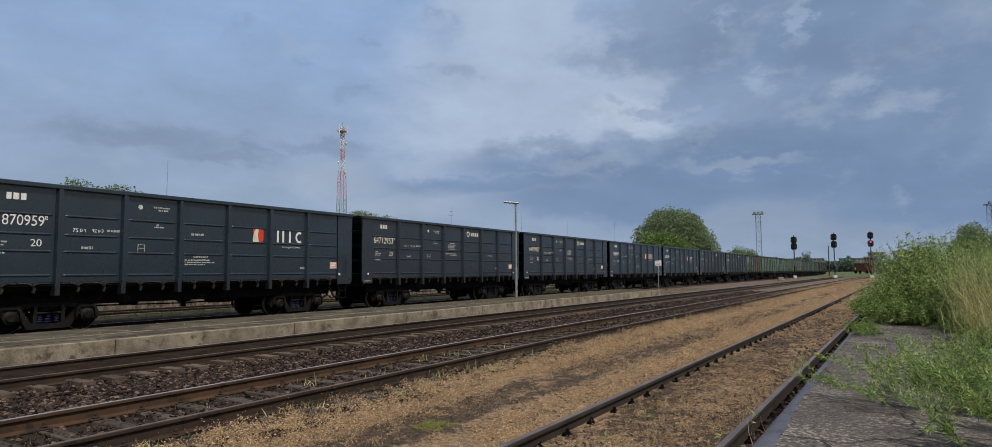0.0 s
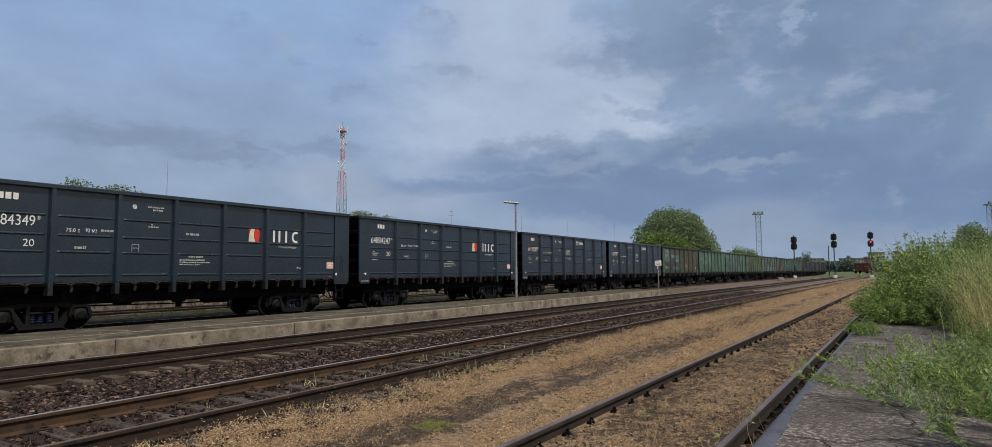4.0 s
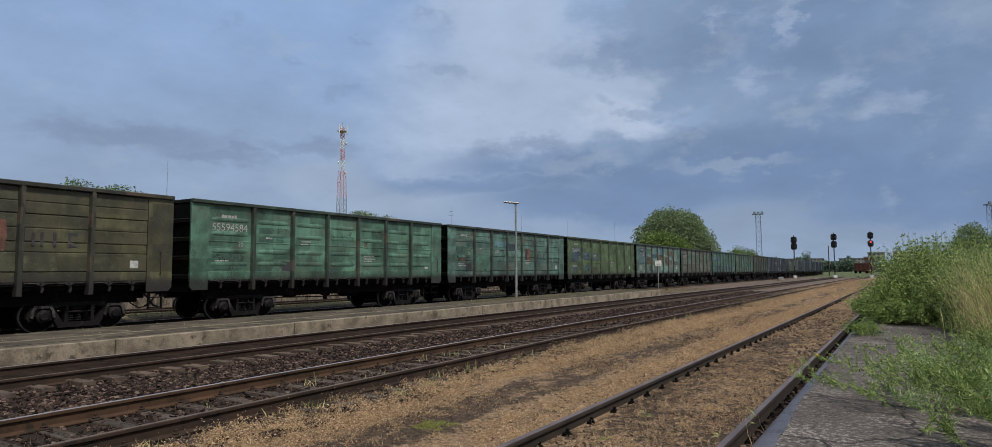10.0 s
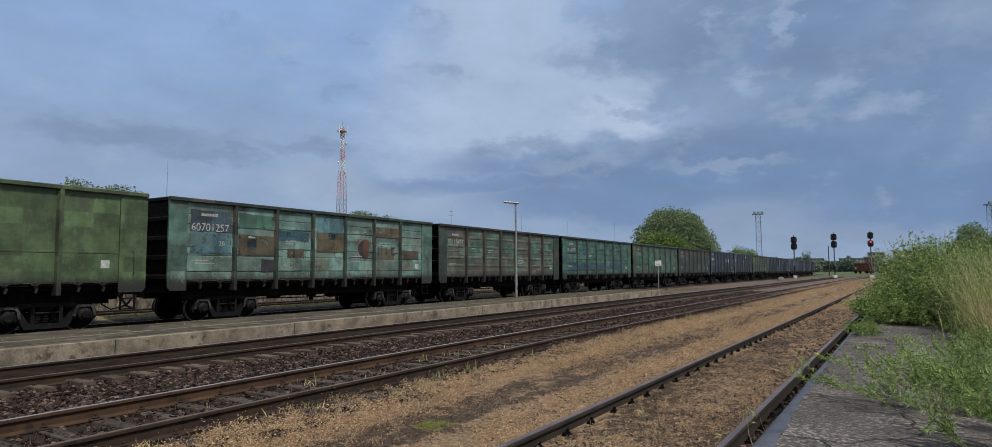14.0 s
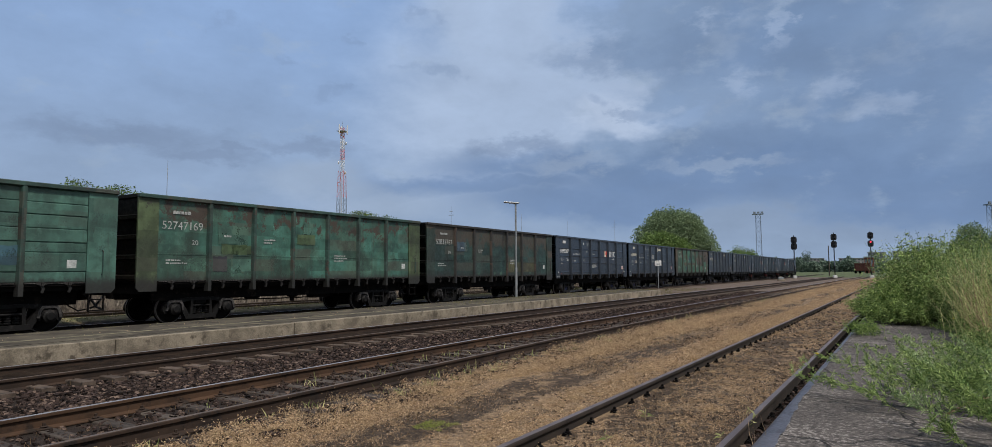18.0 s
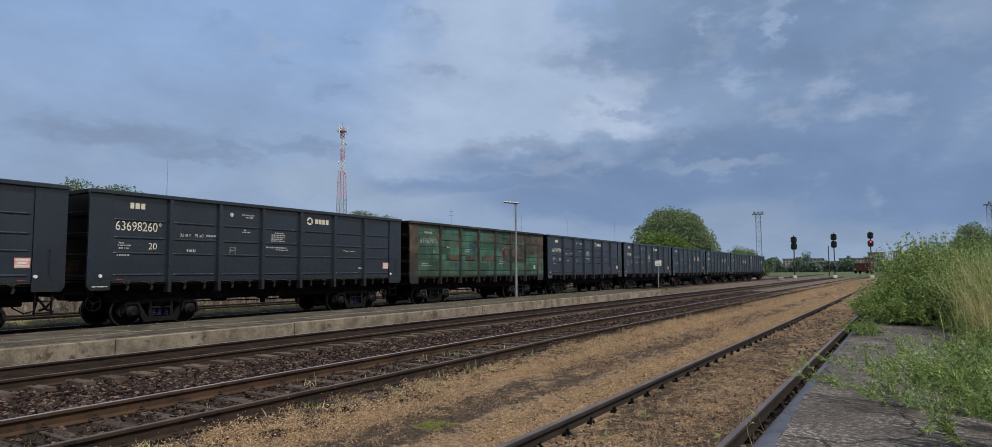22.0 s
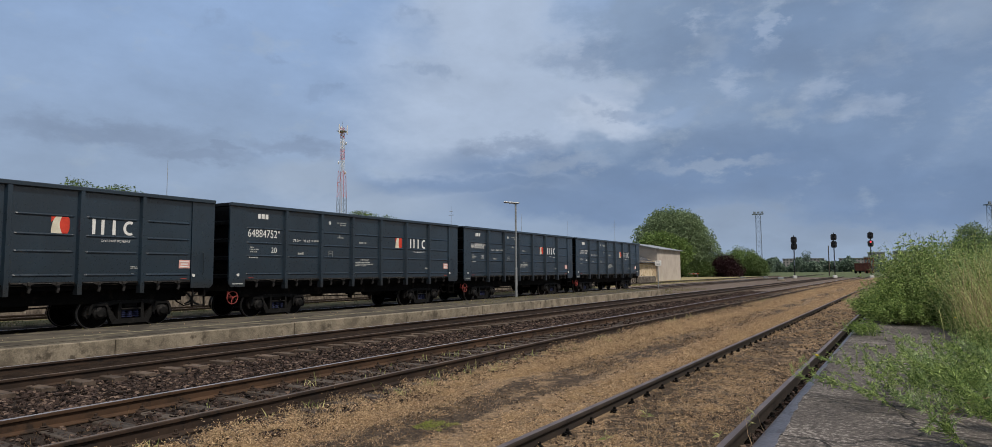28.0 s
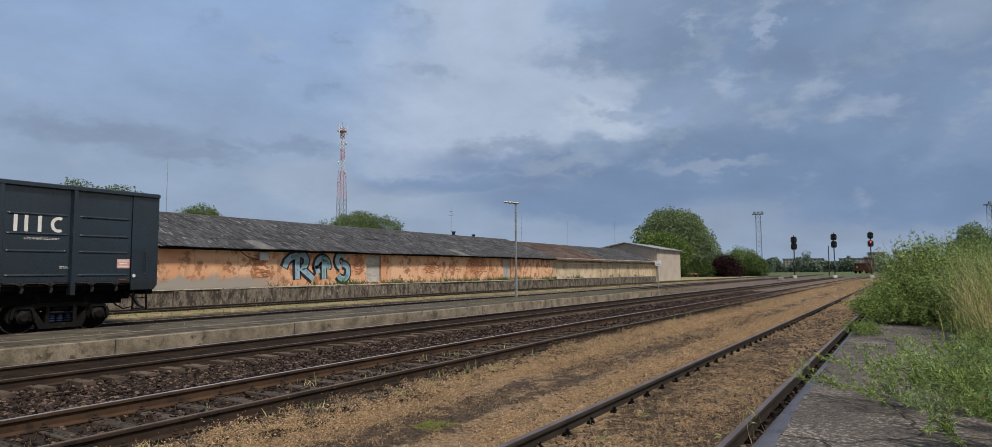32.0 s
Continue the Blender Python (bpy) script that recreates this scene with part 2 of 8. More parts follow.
def old_paint(name, base, second, under, wear=0.5, low=(0.016, 0.0145, 0.013), holes=False, high=0.0, spec=0.62):
    """Weathered wagon paint: two tones in soft patches, flaked through to rust, darkened along the sill for grime and
    shade.
    """
    m = bpy.data.materials.new(name)
    m.use_nodes = True
    g = Graph(m.node_tree)
    at = g.node("ShaderNodeTexCoord").outputs["Object"]
    x, y, z = g.split(at)
    big = g.noise(at, 0.55, 3, 0.5)
    fine = g.noise(at, 9.0, 6, 0.7)
    streak = g.noise(g.vec("MULTIPLY", at, (4.0, 3.0, 0.35)), 1.0, 4, 0.6)
    mottle = g.noise(g.vec("ADD", at, (13.0, 4.0, 2.0)), 2.6, 5, 0.6)
    col = g.mix(g.ramp(big, 0.44, 0.56), base, second)
    col = g.vec("SCALE", col, scale=g.ramp(mottle, 0.38, 0.62, 0.72, 1.20))
    col = g.mix(g.math("MULTIPLY", g.ramp(g.noise(g.vec("ADD", at, (2.0, 7.0, 5.0)), 4.5, 6, 0.7), 0.56, 0.66), 0.5), col, g.vec("ADD", g.vec("SCALE", base, scale=1.25), (0.035, 0.035, 0.03)))
    col = g.vec("SCALE", col, scale=g.ramp(streak, 0.25, 0.75, 0.58, 0.82))
    ragged = g.math("MULTIPLY", g.math("SUBTRACT", mottle, 0.5), 0.30)
    block_y = g.math("FLOOR", g.math("MULTIPLY", g.math("ADD", g.math("ADD", y, 6.02), ragged), 1.163))
    block_z = g.math("FLOOR", g.math("MULTIPLY", g.math("ADD", g.math("SUBTRACT", z, 1.12), g.math("MULTIPLY", ragged, 0.35)), 2.45))
    turn = g.math("MULTIPLY", g.node("ShaderNodeObjectInfo").outputs["Random"], 61.0)
    tone = g.node("ShaderNodeTexWhiteNoise", Vector=g.join(turn, block_y, block_z)).outputs["Value"]
    col = g.vec("SCALE", col, scale=g.ramp(tone, 0.0, 1.0, 0.66, 1.28))
    col = g.mix(g.math("MULTIPLY", g.ramp(tone, 0.86, 0.88), 0.55), col, under)
    run = g.noise(g.vec("MULTIPLY", g.vec("ADD", at, (5.0, 1.0, 0.0)), (3.0, 5.5, 0.28)), 1.0, 5, 0.65)
    col = g.mix(g.math("MULTIPLY", g.ramp(run, 0.58, 0.72), 0.55), col, under)
    flake = g.math("ADD", g.math("MULTIPLY", g.noise(at, 2.2, 6, 0.75), 0.75), g.math("MULTIPLY", fine, 0.25))
    if high:
        flake = g.math("ADD", flake, g.ramp(z, 1.9, 3.3, -0.10 * high, 0.075 * high))
    col = g.mix(g.ramp(flake, 0.69 - 0.175 * wear, 0.72 - 0.175 * wear), col, under)
    chips = g.math("ADD", g.math("MULTIPLY", g.noise(at, 26.0, 5, 0.7), 0.5), g.math("MULTIPLY", g.noise(at, 1.1, 3, 0.5), 0.5))
    col = g.mix(g.math("MULTIPLY", g.ramp(chips, 0.565, 0.615), 0.6), col, low)
    # foot of the side darkened: grime plus painted-in shade at the sill
    sill_grime_shade = g.math("MULTIPLY", g.ramp(g.math("ADD", z, g.math("MULTIPLY", fine, 0.5)), 1.72, 1.42), 0.92)
    col = g.mix(sill_grime_shade, col, low)
    bs = g.node("ShaderNodeBsdfPrincipled", Base_Color=col)
    g.put(bs.inputs["Roughness"], g.ramp(fine, 0.3, 0.7, 0.42, 0.68))
    bs.inputs["Specular IOR Level"].default_value = spec
    bumped = g.node("ShaderNodeBump", Strength=0.35, Distance=0.012, Height=flake)
    g.put(bs.inputs["Normal"], bumped.outputs[0])
    out = bs.outputs[0]
    if holes:
        gap = g.math("ADD", g.math("MULTIPLY", g.noise(g.vec("ADD", at, (3.0, 8.0, 5.0)), 2.6, 5, 0.65), 0.7), g.math("MULTIPLY", g.noise(at, 15.0, 4, 0.7), 0.3))
        mx = g.tree.nodes.new("ShaderNodeMixShader")
        g.put(mx.inputs[0], g.ramp(gap, 0.555, 0.60, 0.0, 0.8))
        g.tree.links.new(out, mx.inputs[1])
        g.tree.links.new(g.node("ShaderNodeBsdfTransparent").outputs[0], mx.inputs[2])
        out = mx.outputs[0]
    g.tree.links.new(out, g.node("ShaderNodeOutputMaterial").inputs[0])
    return m


def new_paint(name, colour, spec=1.0):
    """Fairly new wagon paint with dust, faint streaks and a grimy foot."""
    m = bpy.data.materials.new(name)
    m.use_nodes = True
    g = Graph(m.node_tree)
    at = g.node("ShaderNodeTexCoord").outputs["Object"]
    x, y, z = g.split(at)
    big = g.noise(at, 0.8, 4, 0.55)
    fine = g.noise(at, 14.0, 5, 0.65)
    streak = g.noise(g.vec("MULTIPLY", at, (5.0, 12.0, 0.35)), 1.0, 4, 0.6)
    col = g.vec("SCALE", colour, scale=g.ramp(big, 0.3, 0.7, 0.44, 0.66))
    col = g.mix(g.math("MULTIPLY", g.ramp(streak, 0.5, 0.8), 0.05), col, (0.10, 0.12, 0.13))
    col = g.mix(g.math("MULTIPLY", g.ramp(fine, 0.68, 0.76), 0.25), col, (0.16, 0.17, 0.17))
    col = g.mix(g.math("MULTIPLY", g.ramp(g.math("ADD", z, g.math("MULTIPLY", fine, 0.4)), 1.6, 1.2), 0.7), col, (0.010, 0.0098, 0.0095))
    bs = g.node("ShaderNodeBsdfPrincipled", Base_Color=col)
    g.put(bs.inputs["Roughness"], g.ramp(fine, 0.3, 0.7, 0.26, 0.40))
    bs.inputs["Specular IOR Level"].default_value = spec
    bumped = g.node("ShaderNodeBump", Strength=0.15, Distance=0.01, Height=big)
    g.put(bs.inputs["Normal"], bumped.outputs[0])
    g.tree.links.new(bs.outputs[0], g.node("ShaderNodeOutputMaterial").inputs[0])
    return m


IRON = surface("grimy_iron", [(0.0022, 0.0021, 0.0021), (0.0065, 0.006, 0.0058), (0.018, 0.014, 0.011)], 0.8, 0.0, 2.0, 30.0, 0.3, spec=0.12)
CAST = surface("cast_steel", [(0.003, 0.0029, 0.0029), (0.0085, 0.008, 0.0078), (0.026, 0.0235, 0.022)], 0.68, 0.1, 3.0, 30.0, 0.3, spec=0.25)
WORN_STEEL = surface("worn_bare_steel", [(0.022, 0.0205, 0.020), (0.085, 0.080, 0.077), (0.010, 0.009, 0.0085)], 0.6, 0.2, 7.0, 40.0, 0.3)
BLUE_SPRING = surface("blue_spring_steel", [(0.012, 0.016, 0.045), (0.02, 0.026, 0.075)], 0.6, 0.2, 6.0, 40.0, 0.2)
WHEEL = bpy.data.materials.new("wheel_steel")
WHEEL.use_nodes = True
g = Graph(WHEEL.node_tree)
wx, wy, wz = g.split(g.node("ShaderNodeTexCoord").outputs["Object"])
rad = g.math("SQRT", g.math("ADD", g.math("MULTIPLY", wy, wy), g.math("MULTIPLY", wz, wz)))
worn = g.math("MULTIPLY", g.ramp(rad, 0.416, 0.424), g.ramp(rad, 0.450, 0.441))
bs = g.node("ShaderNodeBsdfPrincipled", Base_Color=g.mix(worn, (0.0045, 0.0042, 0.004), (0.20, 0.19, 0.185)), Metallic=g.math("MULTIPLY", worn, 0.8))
bs.inputs["Specular IOR Level"].default_value = 0.15
g.put(bs.inputs["Roughness"], g.ramp(worn, 0.0, 1.0, 0.75, 0.40))
g.tree.links.new(bs.outputs[0], g.node("ShaderNodeOutputMaterial").inputs[0])
RAIL_SIDE = surface("rusted_rail", [(0.020, 0.0125, 0.0085), (0.046, 0.027, 0.017), (0.014, 0.0098, 0.0082)], 0.85, 0.1, 2.0, 50.0, 0.3)
RAIL_RUST = surface("brown_rusted_rail", [(0.032, 0.0175, 0.0095), (0.072, 0.039, 0.0205), (0.021, 0.0135, 0.0092)], 0.85, 0.1, 2.0, 50.0, 0.3)
RAIL_OLD = surface("dark_rail", [(0.018, 0.014, 0.012), (0.038, 0.028, 0.021)], 0.85, 0.1, 2.5, 50.0, 0.3)
RAIL_TOP = surface("polished_rail_head", [(0.40, 0.385, 0.41), (0.55, 0.53, 0.56)], 0.36, 0.7, 2.0, 90.0, 0.05)
RAIL_WORN = surface("brown_rail_head", [(0.085, 0.062, 0.048), (0.15, 0.115, 0.092)], 0.6, 0.3, 2.0, 90.0, 0.1)
RAIL_DULL = surface("dull_rail_head", [(0.12, 0.095, 0.09), (0.20, 0.165, 0.16)], 0.5, 0.55, 2.0, 90.0, 0.1)
SLEEPER_C = surface("concrete_sleeper", [(0.058, 0.042, 0.031), (0.122, 0.090, 0.069), (0.030, 0.022, 0.016)], 0.92, 0, 3.0, 40.0, 0.4, vary=0.4)
SLEEPER_W = surface("old_timber_sleeper", [(0.036, 0.027, 0.021), (0.090, 0.072, 0.058), (0.019, 0.014, 0.011)], 0.92, 0, 2.0, 30.0, 0.5, stretch=(1, 5, 5), vary=0.5)
CONCRETE = surface("platform_concrete", [(0.122, 0.102, 0.075), (0.285, 0.244, 0.182), (0.078, 0.064, 0.046)], 0.9, 0, 1.6, 34.0, 0.6, contrast=0.10)
COPING = surface("dock_coping", [(0.20, 0.18, 0.15), (0.42, 0.38, 0.32), (0.07, 0.06, 0.05)], 0.92, 0, 1.6, 20.0, 0.5)
ASPHALT = surface("old_asphalt", [(0.032, 0.027, 0.020), (0.086, 0.074, 0.054), (0.140, 0.121, 0.084)], 0.93, 0, 0.9, 22.0, 0.7, contrast=0.08)
DOCK = surface("dock_concrete", [(0.034, 0.028, 0.024), (0.170, 0.146, 0.122), (0.28, 0.25, 0.22)], 0.93, 0, 2.4, 13.0, 0.9, stretch=(1.0, 1.3, 0.6), contrast=0.10)
PAVING = bpy.data.materials.new("cracked_concrete")
PAVING.use_nodes = True
g = Graph(PAVING.node_tree)
at = g.node("ShaderNodeTexCoord").outputs["Object"]
w1, w2, w3 = g.noise(at, 1.1, 4, 0.6), g.noise(at, 19.0, 5, 0.7), g.noise(at, 52.0, 4, 0.7)
flat = g.math("ADD", g.math("MULTIPLY", w2, 0.55), g.math("ADD", g.math("MULTIPLY", w3, 0.30), g.math("MULTIPLY", w1, 0.15)))
col = g.mix(g.ramp(flat, 0.40, 0.52), (0.021, 0.0175, 0.0155), (0.086, 0.074, 0.066))
col = g.mix(g.math("MULTIPLY", g.ramp(flat, 0.530, 0.565), g.ramp(w1, 0.38, 0.62, 0.5, 1.0)), col, (0.27, 0.245, 0.225))
crack = g.tree.nodes.new("ShaderNodeTexVoronoi")
crack.feature = "DISTANCE_TO_EDGE"
g.put(crack.inputs["Vector"], g.vec("ADD", at, g.vec("SCALE", g.node("ShaderNodeTexNoise", Vector=at, Scale=2.5, Detail=4.0).outputs["Color"], scale=0.5)))
crack.inputs["Scale"].default_value = 0.75
line = g.ramp(crack.outputs[0], 0.016, 0.006)
col = g.mix(line, col, (0.02, 0.018, 0.017))
bs = g.node("ShaderNodeBsdfPrincipled", Base_Color=col, Roughness=0.93)
g.put(bs.inputs["Normal"], g.node("ShaderNodeBump", Strength=1.0, Distance=0.02, Height=g.math("SUBTRACT", flat, line)).outputs[0])
g.tree.links.new(bs.outputs[0], g.node("ShaderNodeOutputMaterial").inputs[0])
EDGE_STEEL = surface("steel_edge", [(0.070, 0.066, 0.074), (0.130, 0.124, 0.138), (0.045, 0.038, 0.038)], 0.42, 0.3, 3.0, 30.0, 0.3)
GALV = surface("galvanised_steel", [(0.26, 0.28, 0.29), (0.36, 0.38, 0.39)], 0.55, 0.5, 3.0, 40.0, 0.1)
WHITE = surface("white_paint", [(0.62, 0.62, 0.60), (0.76, 0.76, 0.74)], 0.7, 0, 4.0, 40.0, 0.1)
CREAM = surface("cream_paint", [(0.58, 0.54, 0.42), (0.68, 0.64, 0.52)], 0.7, 0, 4.0, 40.0, 0.1)
STENCIL = surface("worn_stencil_paint", [(0.30, 0.32, 0.31), (0.58, 0.60, 0.58)], 0.8, 0, 5.0, 30.0, 0.1)
RED = surface("red_paint", [(0.50, 0.035, 0.02), (0.62, 0.06, 0.03)], 0.6, 0, 4.0, 40.0, 0.1)
PINK = surface("pink_plate", [(0.55, 0.27, 0.24), (0.68, 0.38, 0.33)], 0.7, 0, 6.0, 50.0, 0.1)
SMALL_PRINT = surface("small_print_paint", [(0.22, 0.23, 0.225), (0.42, 0.43, 0.41)], 0.8, 0, 18.0, 60.0, 0.05)
BLACK = surface("black_paint", [(0.012, 0.013, 0.016), (0.03, 0.032, 0.036)], 0.55, 0, 4.0, 40.0, 0.1)


# ---- plan ----
def train_x(y):
    """Centre line of the track on which the train runs."""
    return -20.40 + 0.0085 * y - (3.6e-4 * (y - 190) ** 2 if y > 190 else 0.0)


def bend(y):
    return 0.020 * max(0.0, min(y, 170.0) - 14.0)


def x_main(y):
    return -12.55 + bend(y)


def x_second(y):
    return -7.62 + bend(y) * 1.15


def x_near(y):
    return -2.20 + 0.0235 * y


def x_dock(y):
    return -25.45 + 0.0085 * y


# ---- ground ----
GROUND = bpy.data.materials.new("railway_ground")
GROUND.use_nodes = True
g = Graph(GROUND.node_tree)
at = g.node("ShaderNodeTexCoord").outputs["Object"]
gx, gy, gz = g.split(at)
n1 = g.noise(at, 0.45, 5, 0.6)
n2 = g.noise(at, 2.2, 6, 0.65)
n3 = g.noise(at, 14.0, 5, 0.7)
n4 = g.noise(at, 60.0, 4, 0.7)
along = g.noise(g.vec("MULTIPLY", at, (1.6, 0.16, 1.0)), 1.0, 5, 0.6)
soil = g.mix(g.ramp(n3, 0.35, 0.65), (0.026, 0.0185, 0.013), (0.082, 0.058, 0.040))
soil = g.mix(g.ramp(n4, 0.56, 0.70), soil, (0.20, 0.15, 0.105))
straw = g.mix(g.ramp(n3, 0.3, 0.7), (0.205, 0.138, 0.082), (0.390, 0.280, 0.175))
straw = g.mix(g.ramp(n4, 0.35, 0.6), (0.105, 0.072, 0.045), straw)
dry = g.math("ADD", g.math("MULTIPLY", n2, 0.30), g.math("ADD", g.math("MULTIPLY", along, 0.40), g.math("MULTIPLY", n3, 0.30)))
across = g.math("SUBTRACT", gx, g.math("MULTIPLY", gy, 0.0235))
band = g.math("SUBTRACT", g.math("MAXIMUM", g.ramp(across, -5.3, -6.2), g.math("MULTIPLY", g.ramp(across, -4.1, -3.6), g.ramp(across, -2.9, -3.2))), g.math("MULTIPLY", g.ramp(across, -5.2, -4.9), g.ramp(across, -4.0, -4.3)))
band = g.math("SUBTRACT", band, g.math("MULTIPLY", g.ramp(across, -3.0, -2.9), 0.75))
dry = g.math("ADD", dry, g.ramp(gy, 8.0, 22.0, 0.0, 0.045))
col = g.mix(g.ramp(g.math("ADD", dry, g.math("MULTIPLY", band, 0.055)), 0.46, 0.54), soil, straw)
# near gravel coloured almost black, as the shade in gaps between loose stones
gravel = g.mix(g.ramp(n4, 0.3, 0.7), (0.008, 0.006, 0.0052), (0.042, 0.031, 0.025))
gravel = g.mix(g.ramp(gy, 24.0, 44.0), gravel, g.mix(g.ramp(n3, 0.35, 0.65), (0.075, 0.058, 0.048), (0.170, 0.135, 0.112)))
gravel = g.mix(g.math("MULTIPLY", g.ramp(n2, 0.5, 0.75), 0.6), gravel, (0.13, 0.09, 0.062))
wob = g.math("ADD", gx, g.math("ADD", g.math("MULTIPLY", g.math("MAXIMUM", g.math("SUBTRACT", g.math("MINIMUM", gy, 170.0), 14.0), 0.0), -0.0215),
             g.math("MULTIPLY", g.math("SUBTRACT", n2, 0.5), 1.0)))
col = g.mix(g.ramp(wob, -5.45, -5.95), col, gravel)
# darker strip of ground between the siding's right rail and the nosing
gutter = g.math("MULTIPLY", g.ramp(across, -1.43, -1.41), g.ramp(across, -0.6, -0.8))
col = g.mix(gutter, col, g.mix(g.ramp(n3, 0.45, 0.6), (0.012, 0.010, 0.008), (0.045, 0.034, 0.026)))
green = g.mix(g.ramp(n3, 0.3, 0.7), (0.075, 0.085, 0.028), (0.17, 0.16, 0.06))
col = g.mix(g.ramp(g.math("ADD", gx, g.math("MULTIPLY", n2, 1.5)), -21.2, -22.0), col, g.mix(g.ramp(n2, 0.4, 0.6), (0.30, 0.235, 0.145), (0.20, 0.195, 0.085)))
field = g.mix(g.ramp(n1, 0.4, 0.6), (0.060, 0.082, 0.036), (0.105, 0.122, 0.058))
col = g.mix(g.ramp(g.math("ADD", gy, g.math("MULTIPLY", n1, 20.0)), 176.0, 196.0), col, field)
tuft = g.math("MULTIPLY", g.ramp(g.noise(at, 0.35, 5, 0.7), 0.66, 0.70), 0.6)
col = g.mix(tuft, col, green)
bs = g.node("ShaderNodeBsdfPrincipled", Base_Color=col, Roughness=0.95)
bs.inputs["Specular IOR Level"].default_value = 0.2
rel = g.math("ADD", g.math("MULTIPLY", n3, 0.6), g.math("MULTIPLY", n4, 0.4))
g.put(bs.inputs["Normal"], g.node("ShaderNodeBump", Strength=0.9, Distance=0.03, Height=rel).outputs[0])
g.tree.links.new(bs.outputs[0], g.node("ShaderNodeOutputMaterial").inputs[0])

# height of the ground across the tracks: (x, z, share of the bend)
PROFILE = [(-3000, -0.3, 0), (-400, -0.3, 0), (-120, -0.3, 0), (-60, -0.3, 0), (-30, -0.12, 0), (-26.8, -0.09, 0), (-24.2, -0.06, 0), (-23.0, -0.03, 0),
           (-22.2, -0.10, 0), (-21.6, -0.20, 0), (-18.9, -0.22, 0), (-18.2, -0.26, 0), (-15.2, -0.34, 1), (-14.2, -0.345, 1), (-13.8, -0.345, 1),
           (-11.2, -0.345, 1), (-10.7, -0.39, 1), (-9.6, -0.36, 1), (-8.9, -0.315, 1), (-6.3, -0.315, 1), (-5.8, -0.30, 1), (-5.0, -0.21, 1), (-4.2, -0.165, 1),
           (-3.4, -0.14, 1), (-2.2, -0.13, 1), (-1.0, -0.14, 1), (0, -0.16, 1), (6, -0.16, 1), (30, -0.2, 1), (120, -0.2, 0), (400, -0.3, 0), (3000, -0.3, 0)]
YS = [-60, -20, -8, 0] + [2 + i * 1.0 for i in range(60)] + [64, 70, 78, 88, 100, 115, 130, 150, 175, 200, 240, 300, 400, 600, 1000, 3000]


def ground_z(x, y):
    u = x
    xs = [a + s * bend(y) for a, z, s in PROFILE]
    return float(np.interp(u, xs, [p[1] for p in PROFILE]))


sheet = Shape()
for y in YS:
    for a, z, s in PROFILE:
        wobble = 0.025 * noise.noise((a * 0.9, y * 0.5, 0)) if abs(a) < 30 and y < 90 else 0.0
        sheet.v.append((a + s * bend(y), y, z + wobble))
w = len(PROFILE)
sheet.f = [(j * w + i, j * w + i + 1, (j + 1) * w + i + 1, (j + 1) * w + i) for j in range(len(YS) - 1) for i in range(w - 1)]
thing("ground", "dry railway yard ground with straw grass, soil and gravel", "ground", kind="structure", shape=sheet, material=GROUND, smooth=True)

# moving cloud cover in the far distance, open behind the camera
CLOUD = bpy.data.materials.new("cloud_cover")
CLOUD.use_nodes = True
g = Graph(CLOUD.node_tree)
way = g.vec("NORMALIZE", g.node("ShaderNodeTexCoord").outputs["Object"])
e = g.node("ShaderNodeEmission", Color=cloud_colour(g, way), Strength=1.0)
g.tree.links.new(e.outputs[0], g.node("ShaderNodeOutputMaterial").inputs[0])
dome = Shape()
AZ, EL, FAR = np.linspace(-92, 34, 64), np.linspace(-1.5, 40, 22), 3600.0
dome.v = [(FAR * math.sin(radians(a)) * math.cos(radians(b)), FAR * math.cos(radians(a)) * math.cos(radians(b)), FAR * math.sin(radians(b))) for b in EL for a in AZ]
dome.f = [(j * 64 + i, j * 64 + i + 1, (j + 1) * 64 + i + 1, (j + 1) * 64 + i) for j in range(21) for i in range(63)]
cloud_backdrop = thing("backdrop", "drifting grey-blue rain clouds with bright gaps", "sky", pose(0, 0, EYE_Z), kind="structure", shape=dome, material=CLOUD, smooth=True)


# ---- tracks ----
RAIL_FORM = [(-0.075, 0), (0.075, 0), (0.075, 0.012), (0.012, 0.035), (0.010, 0.130), (0.036, 0.145), (0.036, 0.172), (0.030, 0.18),
             (-0.030, 0.18), (-0.036, 0.172), (-0.036, 0.145), (-0.010, 0.130), (-0.012, 0.035), (-0.075, 0.012)]
TOP_FORM = [(-0.029, 0.176), (0.029, 0.176), (0.029, 0.1825), (-0.029, 0.1825)]


def swept(form, line, ys, side, foot, wave=0.0):
    s, n = Shape(), len(form)
    for y in ys:
        dz = wave * noise.noise((side * 3.1, y * 0.11, line(0))) if wave else 0.0
        dx = wave * noise.noise((side * 3.1 + 9, y * 0.07, line(0))) if wave else 0.0
        s.v += [(line(y) + side + a + dx, y, foot + b + dz) for a, b in form]
    for j in range(len(ys) - 1):
        s.f += [(j * n + i, j * n + (i + 1) % n, (j + 1) * n + (i + 1) % n, (j + 1) * n + i) for i in range(n)]
    s.f += [tuple(range(n)), tuple(range((len(ys) - 1) * n, len(ys) * n))]
    return s


SLEEPER_FORM = [(-0.12, 0), (0.12, 0), (0.100, 0.17), (0.088, 0.18), (-0.088, 0.18), (-0.100, 0.17)]
CHAIR = Shape().box(-0.14, 0.14, -0.075, 0.075, 0.0, 0.022, 0.008)
CHAIR.box(-0.105, -0.055, -0.04, 0.04, 0.022, 0.048, 0.012).box(0.055, 0.105, -0.04, 0.04, 0.022, 0.048, 0.012)
